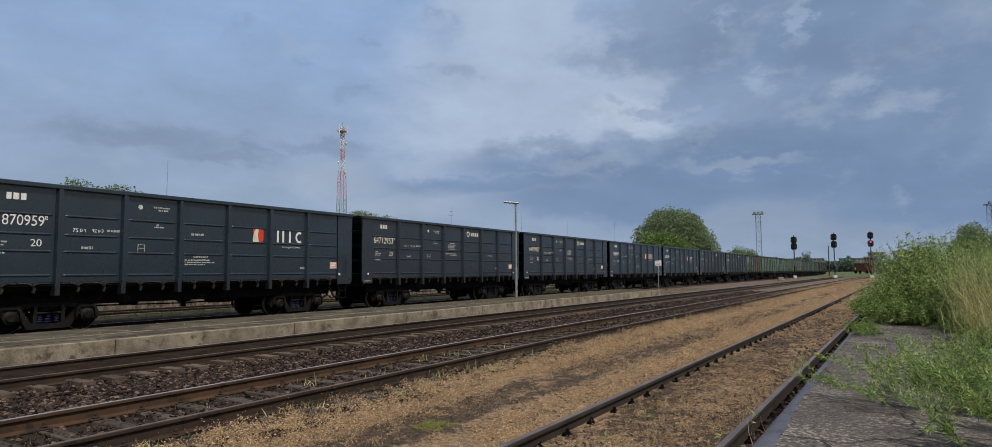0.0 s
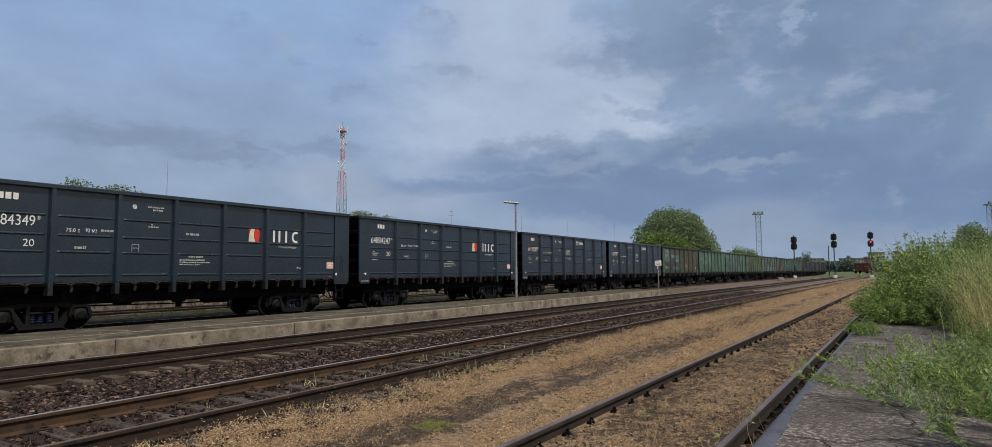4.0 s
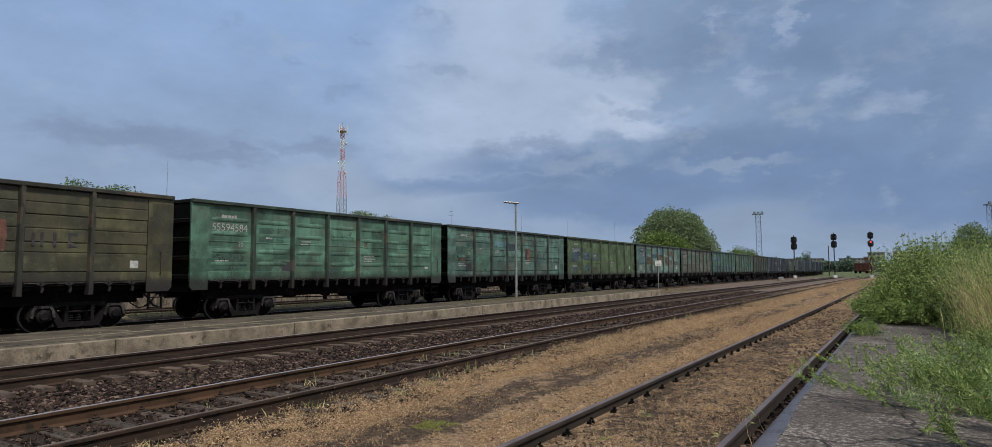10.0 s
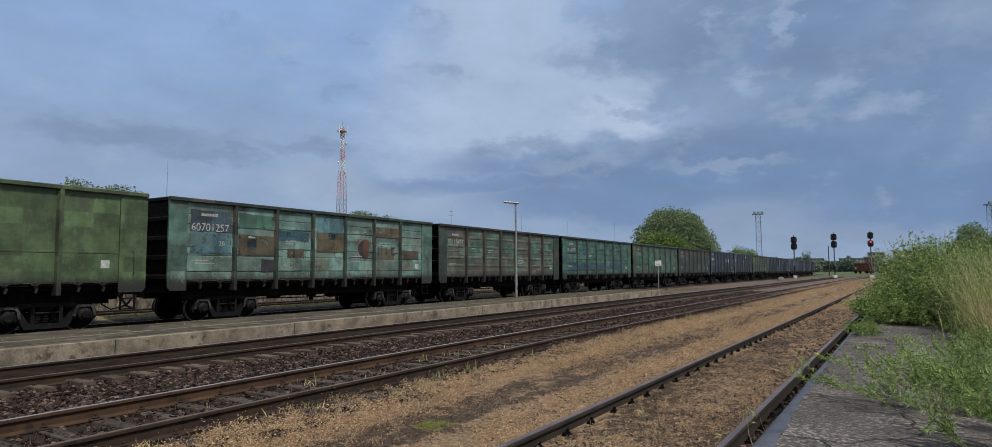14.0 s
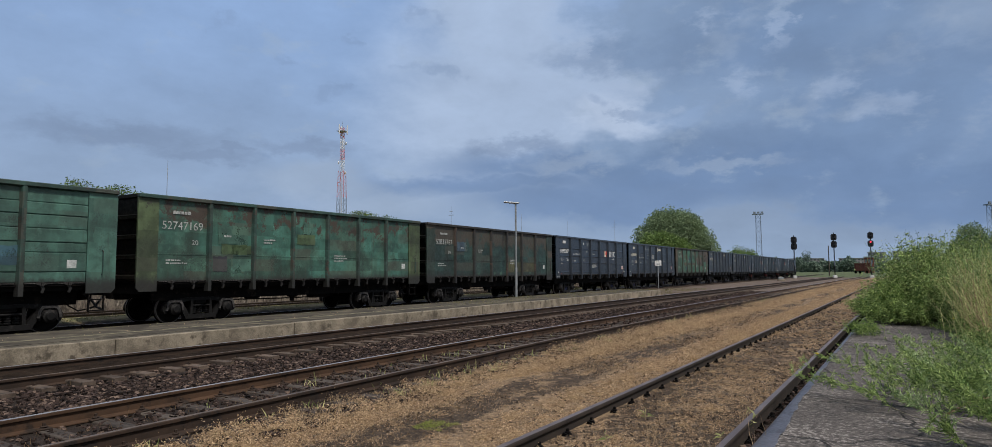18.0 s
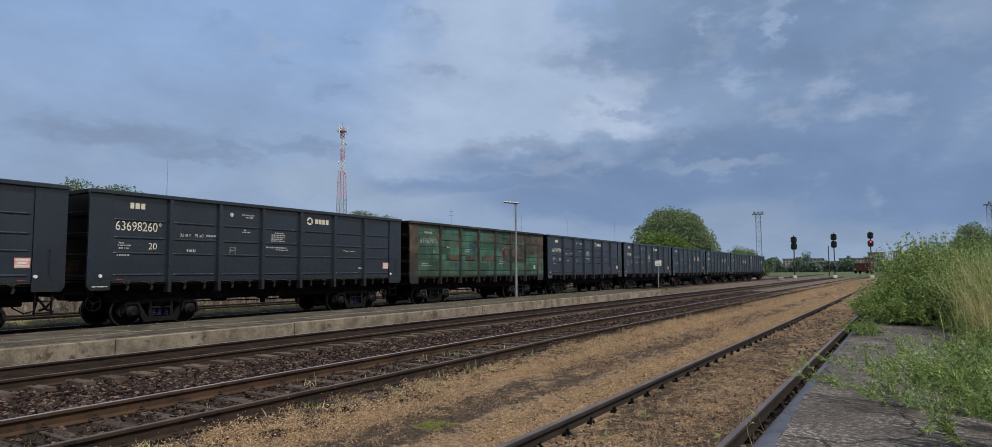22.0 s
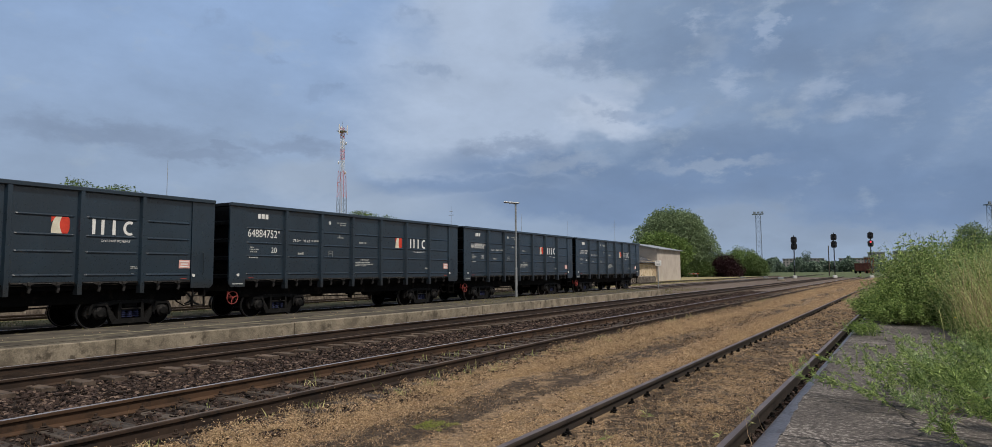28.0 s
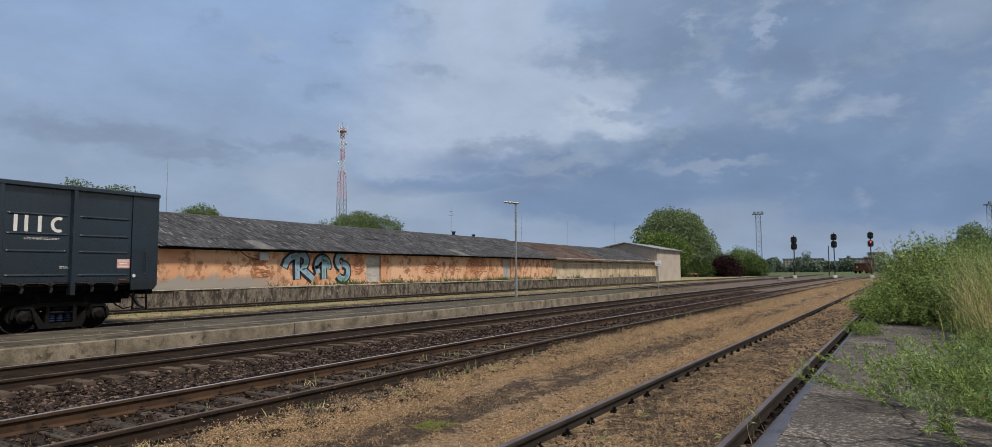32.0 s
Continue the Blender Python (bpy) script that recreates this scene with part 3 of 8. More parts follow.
CHAIR.lathe([(0.018, 0), (0.018, 0.03), (0.010, 0.034)], "z", (0.08, 0.0, 0.045), 6).lathe([(0.018, 0), (0.018, 0.03), (0.010, 0.034)], "z", (-0.08, 0.0, 0.045), 6)
CHAIR_MESH = CHAIR.mesh("rail_fastening", IRON)
SPIKE = Shape().box(-0.15, 0.15, -0.085, 0.085, -0.01, 0.020, 0.008)
for k in (-1, 1):
    SPIKE.prism([(k * 0.035, 0.020), (k * 0.115, 0.020), (k * 0.105, 0.045), (k * 0.060, 0.062)], "y", -0.045, 0.045)
    SPIKE.lathe([(0.030, 0.0), (0.030, 0.025), (0.018, 0.028), (0.018, 0.052), (0.010, 0.057)], "z", (k * 0.088, 0.0, 0.040), 8)
SPIKE_MESH = SPIKE.mesh("rail_fastening", IRON)


def track(label, line, top, sides, tops, ys, step, sleeper_mat, start, count, proud, half, chairs, wave=0.0, spiked=False):
    base = thing("railway_track", label, "railway track", pose(0, 0, 0), group="tracks of the yard", kind="structure")
    if not isinstance(sides, tuple):
        sides = (sides, sides)
    if not isinstance(tops, tuple):
        tops = (tops, tops)
    for side, flank, head in ((-0.797, sides[0], tops[0]), (0.797, sides[1], tops[1])):
        rail = part("rail", swept(RAIL_FORM, line, ys, side, top - 0.18, wave), flank, base)
        part("running_surface", swept(TOP_FORM, line, ys, side, top - 0.18, wave), head, rail, "worn running surface of the rail")
    me = Shape().prism([(b, c) for b, c in SLEEPER_FORM], "x", -half, half).mesh("sleeper", sleeper_mat)
    rnd = random.Random(int(abs(line(0)) * 10))
    for i in range(count):
        y = start + i * step + rnd.uniform(-0.03, 0.03)
        s = part("sleeper", me, sleeper_mat, base)
        s.matrix_basis = pose(line(y) + rnd.uniform(-0.03, 0.03), y, top - 0.36 + proud + rnd.uniform(-0.012, 0.006), 0, 0, rnd.uniform(-1.5, 1.5))
        if i < chairs:
            for side in (-0.797, 0.797):
                c = part("rail_fastening", SPIKE_MESH if spiked else CHAIR_MESH, IRON if spiked else sides[1], base)
                c.matrix_basis = pose(line(y) + side, y + rnd.uniform(-0.02, 0.02), top - 0.178 + (0.018 if spiked else 0.0), rnd.uniform(-2, 2), rnd.uniform(-2, 2), rnd.uniform(-4, 4))
    return base


NEAR_YS = [-8 + i for i in range(60)] + [54, 58, 64, 70, 78, 86, 95, 105, 115, 130, 145, 160, 180]
FAR_YS = NEAR_YS + [190 + 10 * i for i in range(22)]
track("main line track with polished rails on concrete sleepers", x_main, -0.15, RAIL_SIDE, (RAIL_TOP, RAIL_WORN), NEAR_YS, 0.54, SLEEPER_C, 2.0, 170, 0.052, 1.33, 70)
track("rusty track with worn timber sleepers and dry weeds", x_second, -0.12, (RAIL_RUST, RAIL_SIDE), (RAIL_TOP, RAIL_WORN), NEAR_YS, 0.57, SLEEPER_W, 1.0, 130, 0.006, 1.36, 60, 0.012)
track("old siding sunk into straw and soil beside the paving", x_near, 0.0, RAIL_OLD, RAIL_DULL, NEAR_YS, 0.60, SLEEPER_W, 3.0, 60, -0.075, 1.36, 60, 0.006, True)
track("track under the passing goods train", train_x, -0.10, RAIL_OLD, RAIL_TOP, FAR_YS, 0.56, SLEEPER_W, 4.0, 150, 0.0, 1.36, 0)
track("overgrown loading track beside the warehouse dock", x_dock, 0.03, RAIL_OLD, RAIL_DULL, NEAR_YS, 0.60, SLEEPER_W, 10.0, 90, -0.03, 1.36, 0)

bed = Shape()
bys = [-8 + i * 0.5 for i in range(160)]
for y in bys:
    for a in (-0.715, -0.4, 0.0, 0.4, 0.715):
        bed.v.append((x_main(y) + a, y, -0.256 + 0.012 * noise.noise((a * 4, y * 1.7, 5))))
bed.f = [(5 * j + i, 5 * j + i + 1, 5 * j + i + 6, 5 * j + i + 5) for j in range(159) for i in range(4)]
thing("track_bed", "dark oily gravel filling between the main rails", "gravel", kind="structure", shape=bed,
      material=surface("oily_gravel", [(0.010, 0.0065, 0.0045), (0.030, 0.020, 0.0135), (0.048, 0.033, 0.023)], 0.9, 0, 3.0, 26.0, 1.0, depth=0.03, contrast=0.1, spec=0.08))

for label, line, y0 in (("brown stained gravel under the goods train's track", train_x, 49.0), ("brown stained gravel under the loading track", x_dock, 56.0)):
    bed = Shape()
    bys = [y0 + i * 2.5 for i in range(50)]
    for y in bys:
        for a in (-1.7, -0.8, 0.0, 0.8, 1.7):
            edge = a + (0.35 * noise.noise((a, y * 0.4, 2)) if abs(a) > 1 else 0.0)
            bed.v.append((line(y) + edge, y, ground_z(line(y) + edge, y) + (0.035 if abs(a) < 1 else 0.022)))
    bed.f = [(5 * j + i, 5 * j + i + 1, 5 * j + i + 6, 5 * j + i + 5) for j in range(len(bys) - 1) for i in range(4)]
    thing("track_bed", label, "gravel", kind="structure", shape=bed,
          material=surface("brown_gravel", [(0.026, 0.018, 0.013), (0.070, 0.050, 0.037), (0.115, 0.088, 0.066)], 0.95, 0, 1.2, 9.0, 0.8, depth=0.03, contrast=0.1, spec=0.1))

# ---- platform between the tracks ----
PLAT_END = 49.0
platform = thing("platform", "low platform with a worn asphalt top and a concrete face", "platform", kind="structure")
ys = [-12 + i * 2.0 for i in range(31)]
top_s = Shape()
for y in ys:
    top_s.v += [(-14.60, y, 0.052), (-15.6, y, 0.055 + 0.008 * noise.noise((1, y, 0))), (-16.8, y, 0.050 + 0.008 * noise.noise((2, y, 0))), (-17.95, y, 0.042), (-18.0, y, -0.35), (-14.6, y, -0.35)]
n = 6
for j in range(len(ys) - 1):
    top_s.f += [(j * n + i, j * n + (i + 1) % n, (j + 1) * n + (i + 1) % n, (j + 1) * n + i) for i in range(n)]
top_s.f += [tuple(range(n)), tuple(range((len(ys) - 1) * n, len(ys) * n))]
part("platform_surface", top_s, ASPHALT, platform, "cracked old asphalt with sparse weeds")
rnd = random.Random(4)
y = -12.0
while y < PLAT_END - 1:
    length = 5.0 + rnd.uniform(-0.02, 0.02)
    s = Shape().box(-14.60, -14.40 + rnd.uniform(-0.012, 0.012), y + 0.012, y + length - 0.012, -0.42, 0.055 + rnd.uniform(-0.008, 0.008), 0.015)
    part("edge_block", s, CONCRETE, platform)
    y += length
part("joint", Shape().box(-14.905, -14.885, -12, 44, 0.040, 0.0585), RAIL_OLD, platform, "dark open joint in the asphalt")
line_s = Shape().box(-15.80, -15.72, -12, 30, 0.040, 0.0625)
part("edge_line", line_s, surface("faded_yellow_line", [(0.16, 0.150, 0.105), (0.28, 0.255, 0.165), (0.07, 0.063, 0.05)], 0.9, 0, 2.0, 25.0, 0.2), platform, "faded pale safety line")

# ---- paving beside the siding ----
paving = thing("pavement", "cracked concrete paving with a steel nosing along the siding", "paving", kind="structure")
rnd = random.Random(9)
y = -4.0
while y < 40:
    length = rnd.uniform(5.0, 6.5)
    a, b = y + 0.012, y + length - 0.012
    inner = lambda yy: -1.16 + 0.0235 * yy
    for x0, x1 in ((0.225, 3.2), (3.23, 6.0)):
        dz = rnd.uniform(0.0, 0.012)
        o = [(inner(a) + x1, a), (inner(b) + x1, b)]
        ticks = int((b - a) / 0.13)
        for i in range(ticks, -1, -1):
            yy = a + (b - a) * i / ticks
            rag = 0.030 * noise.noise((yy * 1.3, x0, 0)) + 0.022 * noise.noise((yy * 6.0, x0, 2)) + rnd.uniform(-0.008, 0.008) if x0 < 1 else 0.0
            o.append((inner(yy) + x0 + rag - (0.11 * min(max((yy - 5.5) / 4.0, 0.0), 1.0) if x0 < 1 else 0.0), yy))
        s = Shape().prism(o, "z", -0.15, 0.104 + dz)
        part("paving_slab", s, PAVING, paving)
    y += length
ys = [-4 + i for i in range(45)]
form = [(0.0, -0.15), (0.0, 0.005), (0.012, 0.035), (0.035, 0.062), (0.07, 0.083), (0.12, 0.096), (0.18, 0.1005), (0.40, 0.1005), (0.40, -0.15)]
nose_s = swept(form, lambda yy: -1.16 + 0.0235 * yy, ys, 0.0, 0.0, 0.003)
part("edge_angle", nose_s, EDGE_STEEL, paving, "rounded steel nosing worn to purple-grey", True)

# ---- warehouse on its dock ----
PLASTER = bpy.data.materials.new("orange_plaster")
PLASTER.use_nodes = True
g = Graph(PLASTER.node_tree)
at = g.node("ShaderNodeTexCoord").outputs["Object"]
px, py, pz = g.split(at)
a1, a2, a3 = g.noise(at, 0.35, 5, 0.6), g.noise(at, 1.7, 6, 0.65), g.noise(at, 9.0, 5, 0.7)
col = g.mix(g.ramp(a1, 0.4, 0.6), (0.64, 0.34, 0.19), (0.73, 0.465, 0.30))
col = g.mix(g.ramp(a2, 0.50, 0.60), col, (0.36, 0.175, 0.09))
col = g.mix(g.ramp(a3, 0.60, 0.72), col, (0.62, 0.46, 0.30))
drip = g.noise(g.vec("MULTIPLY", at, (1.0, 3.0, 0.4)), 1.0, 4, 0.6)
col = g.mix(g.math("MULTIPLY", g.ramp(drip, 0.55, 0.7), 0.6), col, (0.30, 0.20, 0.13))
low = g.ramp(g.math("ADD", pz, g.math("MULTIPLY", g.math("SUBTRACT", a2, 0.5), 1.3)), 1.35, 1.05)
south = g.ramp(py, 27.0, 24.0)
col = g.mix(g.math("MULTIPLY", low, south), col, (0.33, 0.30, 0.265))
peel = g.ramp(g.math("ADD", g.math("MULTIPLY", a1, 0.4), g.math("MULTIPLY", a2, 0.6)), 0.585, 0.605)
brk = g.tree.nodes.new("ShaderNodeTexBrick")
g.put(brk.inputs["Vector"], g.join(py, pz, 0.0))
for key, v in (("Color1", (0.30, 0.11, 0.06, 1)), ("Color2", (0.38, 0.15, 0.08, 1)), ("Mortar", (0.30, 0.24, 0.19, 1)), ("Scale", 1.0), ("Brick Width", 0.26), ("Row Height", 0.077), ("Mortar Size", 0.009)):
    brk.inputs[key].default_value = v
col = g.mix(peel, col, brk.outputs["Color"])
bs = g.node("ShaderNodeBsdfPrincipled", Base_Color=col, Roughness=0.92)
g.put(bs.inputs["Normal"], g.node("ShaderNodeBump", Strength=0.5, Distance=0.02, Height=g.math("SUBTRACT", a3, peel)).outputs[0])
g.tree.links.new(bs.outputs[0], g.node("ShaderNodeOutputMaterial").inputs[0])

CREAM_PLASTER = surface("cream_plaster", [(0.40, 0.31, 0.20), (0.60, 0.51, 0.37), (0.27, 0.17, 0.10)], 0.92, 0, 0.6, 9.0, 0.4, contrast=0.09)
BEIGE = surface("beige_render", [(0.37, 0.325, 0.285), (0.46, 0.415, 0.37)], 0.9, 0, 0.5, 14.0, 0.2)
ROOFING = surface("weathered_fibre_cement", [(0.022, 0.024, 0.030), (0.072, 0.075, 0.085), (0.190, 0.192, 0.196)], 0.92, 0, 2.2, 26.0, 0.6, stretch=(0.4, 2.2, 0.4), vary=0.35, contrast=0.07)
ROOF_BROWN = surface("brown_roofing", [(0.050, 0.036, 0.032), (0.105, 0.076, 0.066), (0.030, 0.028, 0.030)], 0.92, 0, 0.7, 14.0, 0.4, vary=0.55)
WHITE_BRICK = surface("whitewashed_brick", [(0.50, 0.47, 0.43), (0.60, 0.57, 0.53)], 0.9, 0, 3.0, 30.0, 0.2, vary=0.2)
BARE_BRICK = surface("bare_red_brick", [(0.30, 0.125, 0.065), (0.44, 0.205, 0.11)], 0.9, 0, 4.0, 40.0, 0.4, vary=0.5)
DOOR_GREY = surface("grey_painted_door", [(0.34, 0.32, 0.29), (0.42, 0.40, 0.37)], 0.8, 0, 2.0, 20.0, 0.2)

DOCK_X, WALL_X = -27.6, -30.2
dock = thing("loading_dock", "stained old concrete loading dock along the warehouse", "loading dock", kind="structure")
rnd = random.Random(12)
y = 6.0
while y < 88:
    length = rnd.uniform(3.6, 4.4)
    part("dock_block", Shape().box(-30.15, DOCK_X + rnd.uniform(-0.03, 0.03), y + 0.015, y + length - 0.015, -0.4, 0.66 + rnd.uniform(-0.02, 0.02), 0.03), DOCK, dock)
    u = y + 0.01
    while u < y + length - 0.3:
        w = min(rnd.uniform(0.6, 1.5), y + length - 0.01 - u)
        part("coping", Shape().box(-28.2, DOCK_X + 0.05 + rnd.uniform(-0.06, 0.04), u, u + w - 0.015, 0.665, 0.722 + rnd.uniform(-0.03, 0.012), 0.02), COPING, dock)
        u += w
    y += length

warehouse = thing("warehouse", "long low warehouse with peeling orange plaster and grey sheet roof", "warehouse", kind="structure")
wall = Shape()
DOORS = [(33.35, 34.85, 2.62), (51.8, 53.2, 2.66)]
cuts = [4.0] + [v for d in DOORS for v in d[:2]] + [62.3]
for i in range(0, len(cuts), 2):
    wall.box(WALL_X - 0.4, WALL_X, cuts[i], cuts[i + 1], -0.3, 2.95)
for d in DOORS:
    wall.box(WALL_X - 0.4, WALL_X, d[0], d[1], d[2], 2.95)
    wall.box(WALL_X - 0.4, WALL_X, d[0], d[1], -0.3, 0.74)
wall.box(-42.4, -42.0, 4.0, 62.3, -0.3, 2.95)
wall.prism([(-42.38, -0.3), (-30.22, -0.3), (-30.22, 2.94), (-36.1, 4.8), (-42.38, 2.94)], "y", 61.9, 62.25)
wall.prism([(-42.38, -0.3), (-30.22, -0.3), (-30.22, 2.94), (-36.1, 4.8), (-42.38, 2.94)], "y", 4.05, 4.4)
part("wall", wall, PLASTER, warehouse, "orange plaster flaking off red brick, grey at its foot")
# bricked-up doorway in rows of whitewashed brick
me = Shape().box(-0.06, 0.0, 0.006, 0.244, 0.005, 0.072, 0.006).mesh("brick", WHITE_BRICK)
for r in range(24):
    for c in range(6):
        b = part("brick", me, WHITE_BRICK, warehouse)
        b.matrix_basis = pose(WALL_X - 0.07, 33.36 + c * 0.248 - (0.12 if r % 2 and c else 0.0), 0.76 + r * 0.077)
part("door", Shape().box(WALL_X - 0.16, WALL_X - 0.08, 51.82, 53.18, 0.76, 2.64, 0.01).box(WALL_X - 0.081, WALL_X - 0.06, 52.47, 52.53, 0.78, 2.6), DOOR_GREY, warehouse, "faded grey double door")
# patch of bare brick
me = Shape().box(0.0, 0.045, 0.006, 0.244, 0.005, 0.072, 0.008).mesh("brick", BARE_BRICK)
rnd = random.Random(3)
for r in range(21):
    for c in range(4):
        if rnd.random() < 0.82:
            b = part("brick", me, BARE_BRICK, warehouse)
            b.matrix_basis = pose(WALL_X - 0.03 + rnd.uniform(-0.008, 0.008), 24.15 + c * 0.25 + (0.12 if r % 2 else 0.0), 1.15 + r * 0.077)


for cy, cz, ry, rz, keep in ((40.6, 1.75, 1.0, 0.45, 0.75), (47.3, 1.95, 1.6, 0.75, 0.9), (43.6, 1.8, 0.8, 0.45, 0.5), (32.5, 1.9, 0.5, 0.7, 0.8), (54.6, 2.0, 0.5, 0.4, 0.6)):
    for r in range(24):
        for c in range(14):
            yy, zz = cy - 1.75 + c * 0.25 + (0.12 if r % 2 else 0.0), cz - 0.92 + r * 0.077
            d = ((yy - cy) / ry) ** 2 + ((zz - cz) / rz) ** 2
            if zz > 0.8 and d + rnd.uniform(-0.35, 0.35) < 1 and rnd.random() < keep:
                b = part("brick", me, BARE_BRICK, warehouse)
                b.matrix_basis = pose(WALL_X - 0.034 + rnd.uniform(-0.006, 0.008), yy, zz)


def sheet_mesh(width, length, waves, mat, name="roof_sheet"):
    """A wavy roofing sheet lying in its own plane: x down the slope, y across."""
    s, k = Shape(), waves * 4 + 1
    for zz in (0.0, -0.012):
        for i in range(k):
            yy = width * i / (k - 1)
            h = 0.022 * math.sin(2 * math.pi * i / 4)
            s.v += [(0, yy, h + zz), (length, yy, h + zz)]
    for i in range(k - 1):
        s.f.append((2 * i, 2 * i + 1, 2 * i + 3, 2 * i + 2))
    s.f += [tuple([2 * i for i in range(k)] + [2 * k + 2 * i for i in range(k - 1, -1, -1)]), tuple([2 * i + 1 for i in range(k)] + [2 * k + 2 * i + 1 for i in range(k - 1, -1, -1)])]
    return s.mesh(name, mat)


SLOPE_X, SLOPE_Z = -36.0 - (-29.75), 4.95 - 2.80
RUN = math.hypot(SLOPE_X, SLOPE_Z)
TILT = math.degrees(math.atan2(SLOPE_Z, -SLOPE_X))
LIGHT_SHEET = surface("pale_new_sheet", [(0.11, 0.112, 0.115), (0.185, 0.186, 0.188)], 0.9, 0, 2.0, 20.0, 0.2)
grey_sheet = sheet_mesh(1.16, RUN / 4 + 0.12, 7, ROOFING)
rnd = random.Random(21)
for c in range(52):
    for r in range(4):
        mat = LIGHT_SHEET if (c, r) in ((18, 3), (36, 3)) else ROOFING
        b = part("roof_sheet", grey_sheet, mat, warehouse)
        f = r / 4
        y0 = 4.0 + c * 1.12
        sag = 0.05 * noise.noise((c * 0.17, 0, 3)) + 0.03 * noise.noise((c * 0.4, r, 8))
        b.matrix_basis = pose(-36.0 - SLOPE_X * f, y0, 4.95 - SLOPE_Z * f + 0.012 * (4 - r) + sag + rnd.uniform(-0.01, 0.014), 0, TILT + rnd.uniform(-0.5, 0.5), rnd.uniform(-0.6, 0.6))
part("roof_back", Shape().prism([(-36.0, 4.93), (-36.0, 4.87), (-42.8, 2.80), (-42.8, 2.86)], "y", 4.0, 62.5), ROOFING, warehouse)
part("roof_deck", Shape().prism([(-36.0, 4.90), (-36.0, 4.84), (-29.9, 2.74), (-29.9, 2.80)], "y", 4.0, 62.4), SLEEPER_W, warehouse)
part("ridge_cap", Shape().prism([(-36.2, 4.93), (-36.0, 5.03), (-35.8, 4.93)], "y", 4.0, 62.4), ROOFING, warehouse)
part("eave_board", Shape().box(-29.86, -29.80, 4.0, 62.4, 2.64, 2.78), IRON, warehouse, "dark rotten eave board")
part("meter_box", Shape().box(WALL_X, WALL_X + 0.18, 24.45, 25.05, 2.15, 2.62, 0.02), surface("pale_grey_box", [(0.40, 0.42, 0.44), (0.50, 0.52, 0.54)], 0.6, 0, 3, 30, 0.1), warehouse, "pale grey electric box on the wall")
part("cable", Shape().tube([(WALL_X + 0.05, 23.2, 2.66), (WALL_X + 0.06, 23.6, 2.4), (WALL_X + 0.06, 24.1, 2.22), (WALL_X + 0.06, 24.5, 2.2)], 0.025), BLACK, warehouse)
for yy, hh in ((46.6, 0.55), (50.2, 0.42)):
    part("chimney", Shape().lathe([(0.16, 0.0), (0.16, hh), (0.21, hh + 0.02), (0.21, hh + 0.09), (0.05, hh + 0.12)], "z", (-36.3, yy + 6.0, 4.75), 10), BLACK, warehouse, "short black roof vent pipe")

# spray-painted shapes: flat colour fields with dark rims on the wall
G_DARK = surface("spray_black", [(0.015, 0.015, 0.02), (0.03, 0.03, 0.035)], 0.7, 0, 4, 30, 0.05)
G_BLUE = surface("spray_pale_blue", [(0.22, 0.36, 0.45), (0.33, 0.45, 0.54), (0.13, 0.24, 0.40)], 0.7, 0, 1.6, 20, 0.05)
G_TEAL = surface("spray_teal", [(0.10, 0.26, 0.25), (0.20, 0.38, 0.36)], 0.7, 0, 2.0, 20, 0.05)
graffiti = thing("graffiti", "pale blue spray-painted loops with black rims on the plaster", "graffiti", kind="structure")


def stroke(points, width, x, mat, name):
    s = Shape()
    pts = [Vector((p[0], p[1])) for p in points]
    for k, p in enumerate(pts):
        d = (pts[min(k + 1, len(pts) - 1)] - pts[max(k - 1, 0)]).normalized()
        nrm = Vector((-d.y, d.x)) * width / 2
        for q in (p + nrm, p - nrm):
            s.v += [(x, q.x, q.y), (x - 0.004, q.x, q.y)]
    for k in range(len(pts) - 1):
        i = 4 * k
        s.f += [(i, i + 2, i + 6, i + 4), (i + 1, i + 5, i + 7, i + 3), (i, i + 4, i + 5, i + 1), (i + 2, i + 3, i + 7, i + 6)]
    s.f += [(0, 1, 3, 2), (4 * len(pts) - 4, 4 * len(pts) - 2, 4 * len(pts) - 1, 4 * len(pts) - 3)]
    part(name, s, mat, graffiti)


def arc(cx, cy, r, a0, a1, n=14, squash=1.0):
    return [(cx + r * math.cos(radians(a0 + (a1 - a0) * i / n)), cy + squash * r * math.sin(radians(a0 + (a1 - a0) * i / n))) for i in range(n + 1)]


SHAPES = [[(26.35, 1.75), (26.5, 2.1), (26.8, 2.35), (27.3, 2.5)], [(27.35, 2.55), (27.3, 1.9), (27.35, 1.05)], arc(27.6, 2.15, 0.42, 110, -80), [(27.6, 1.75), (28.1, 1.4), (28.6, 1.05)],
          arc(29.35, 1.85, 0.50, 200, -20), [(29.0, 1.4), (28.85, 1.9)], [(29.5, 2.5), (29.45, 1.7), (29.5, 1.05)], arc(31.0, 2.2, 0.40, 40, 260), arc(31.15, 1.5, 0.48, 100, -150)]
for line in SHAPES:
    stroke([(a - 0.05, b - 0.02) for a, b in line], 0.66, WALL_X + 0.006, G_DARK, "black_rim")
for line in SHAPES:
    stroke(line, 0.36, WALL_X + 0.011, G_BLUE, "blue_field")
for line in SHAPES[::2]:
    stroke(line[len(line) // 2:], 0.17, WALL_X + 0.016, G_TEAL, "teal_field")

# second, cream part of the warehouse
annex = thing("warehouse_annex", "cream plastered annex with brown and grey sheet roof", "warehouse", kind="structure")
aw = Shape().box(WALL_X - 0.4, WALL_X - 0.02, 62.302, 98.6, -0.3, 2.9).box(-42.4, -42.0, 62.302, 98.6, -0.3, 2.9)
aw.prism([(-42.4, -0.3), (-30.25, -0.3), (-30.25, 2.9), (-36.1, 4.75), (-42.4, 2.9)], "y", 98.2, 98.55)
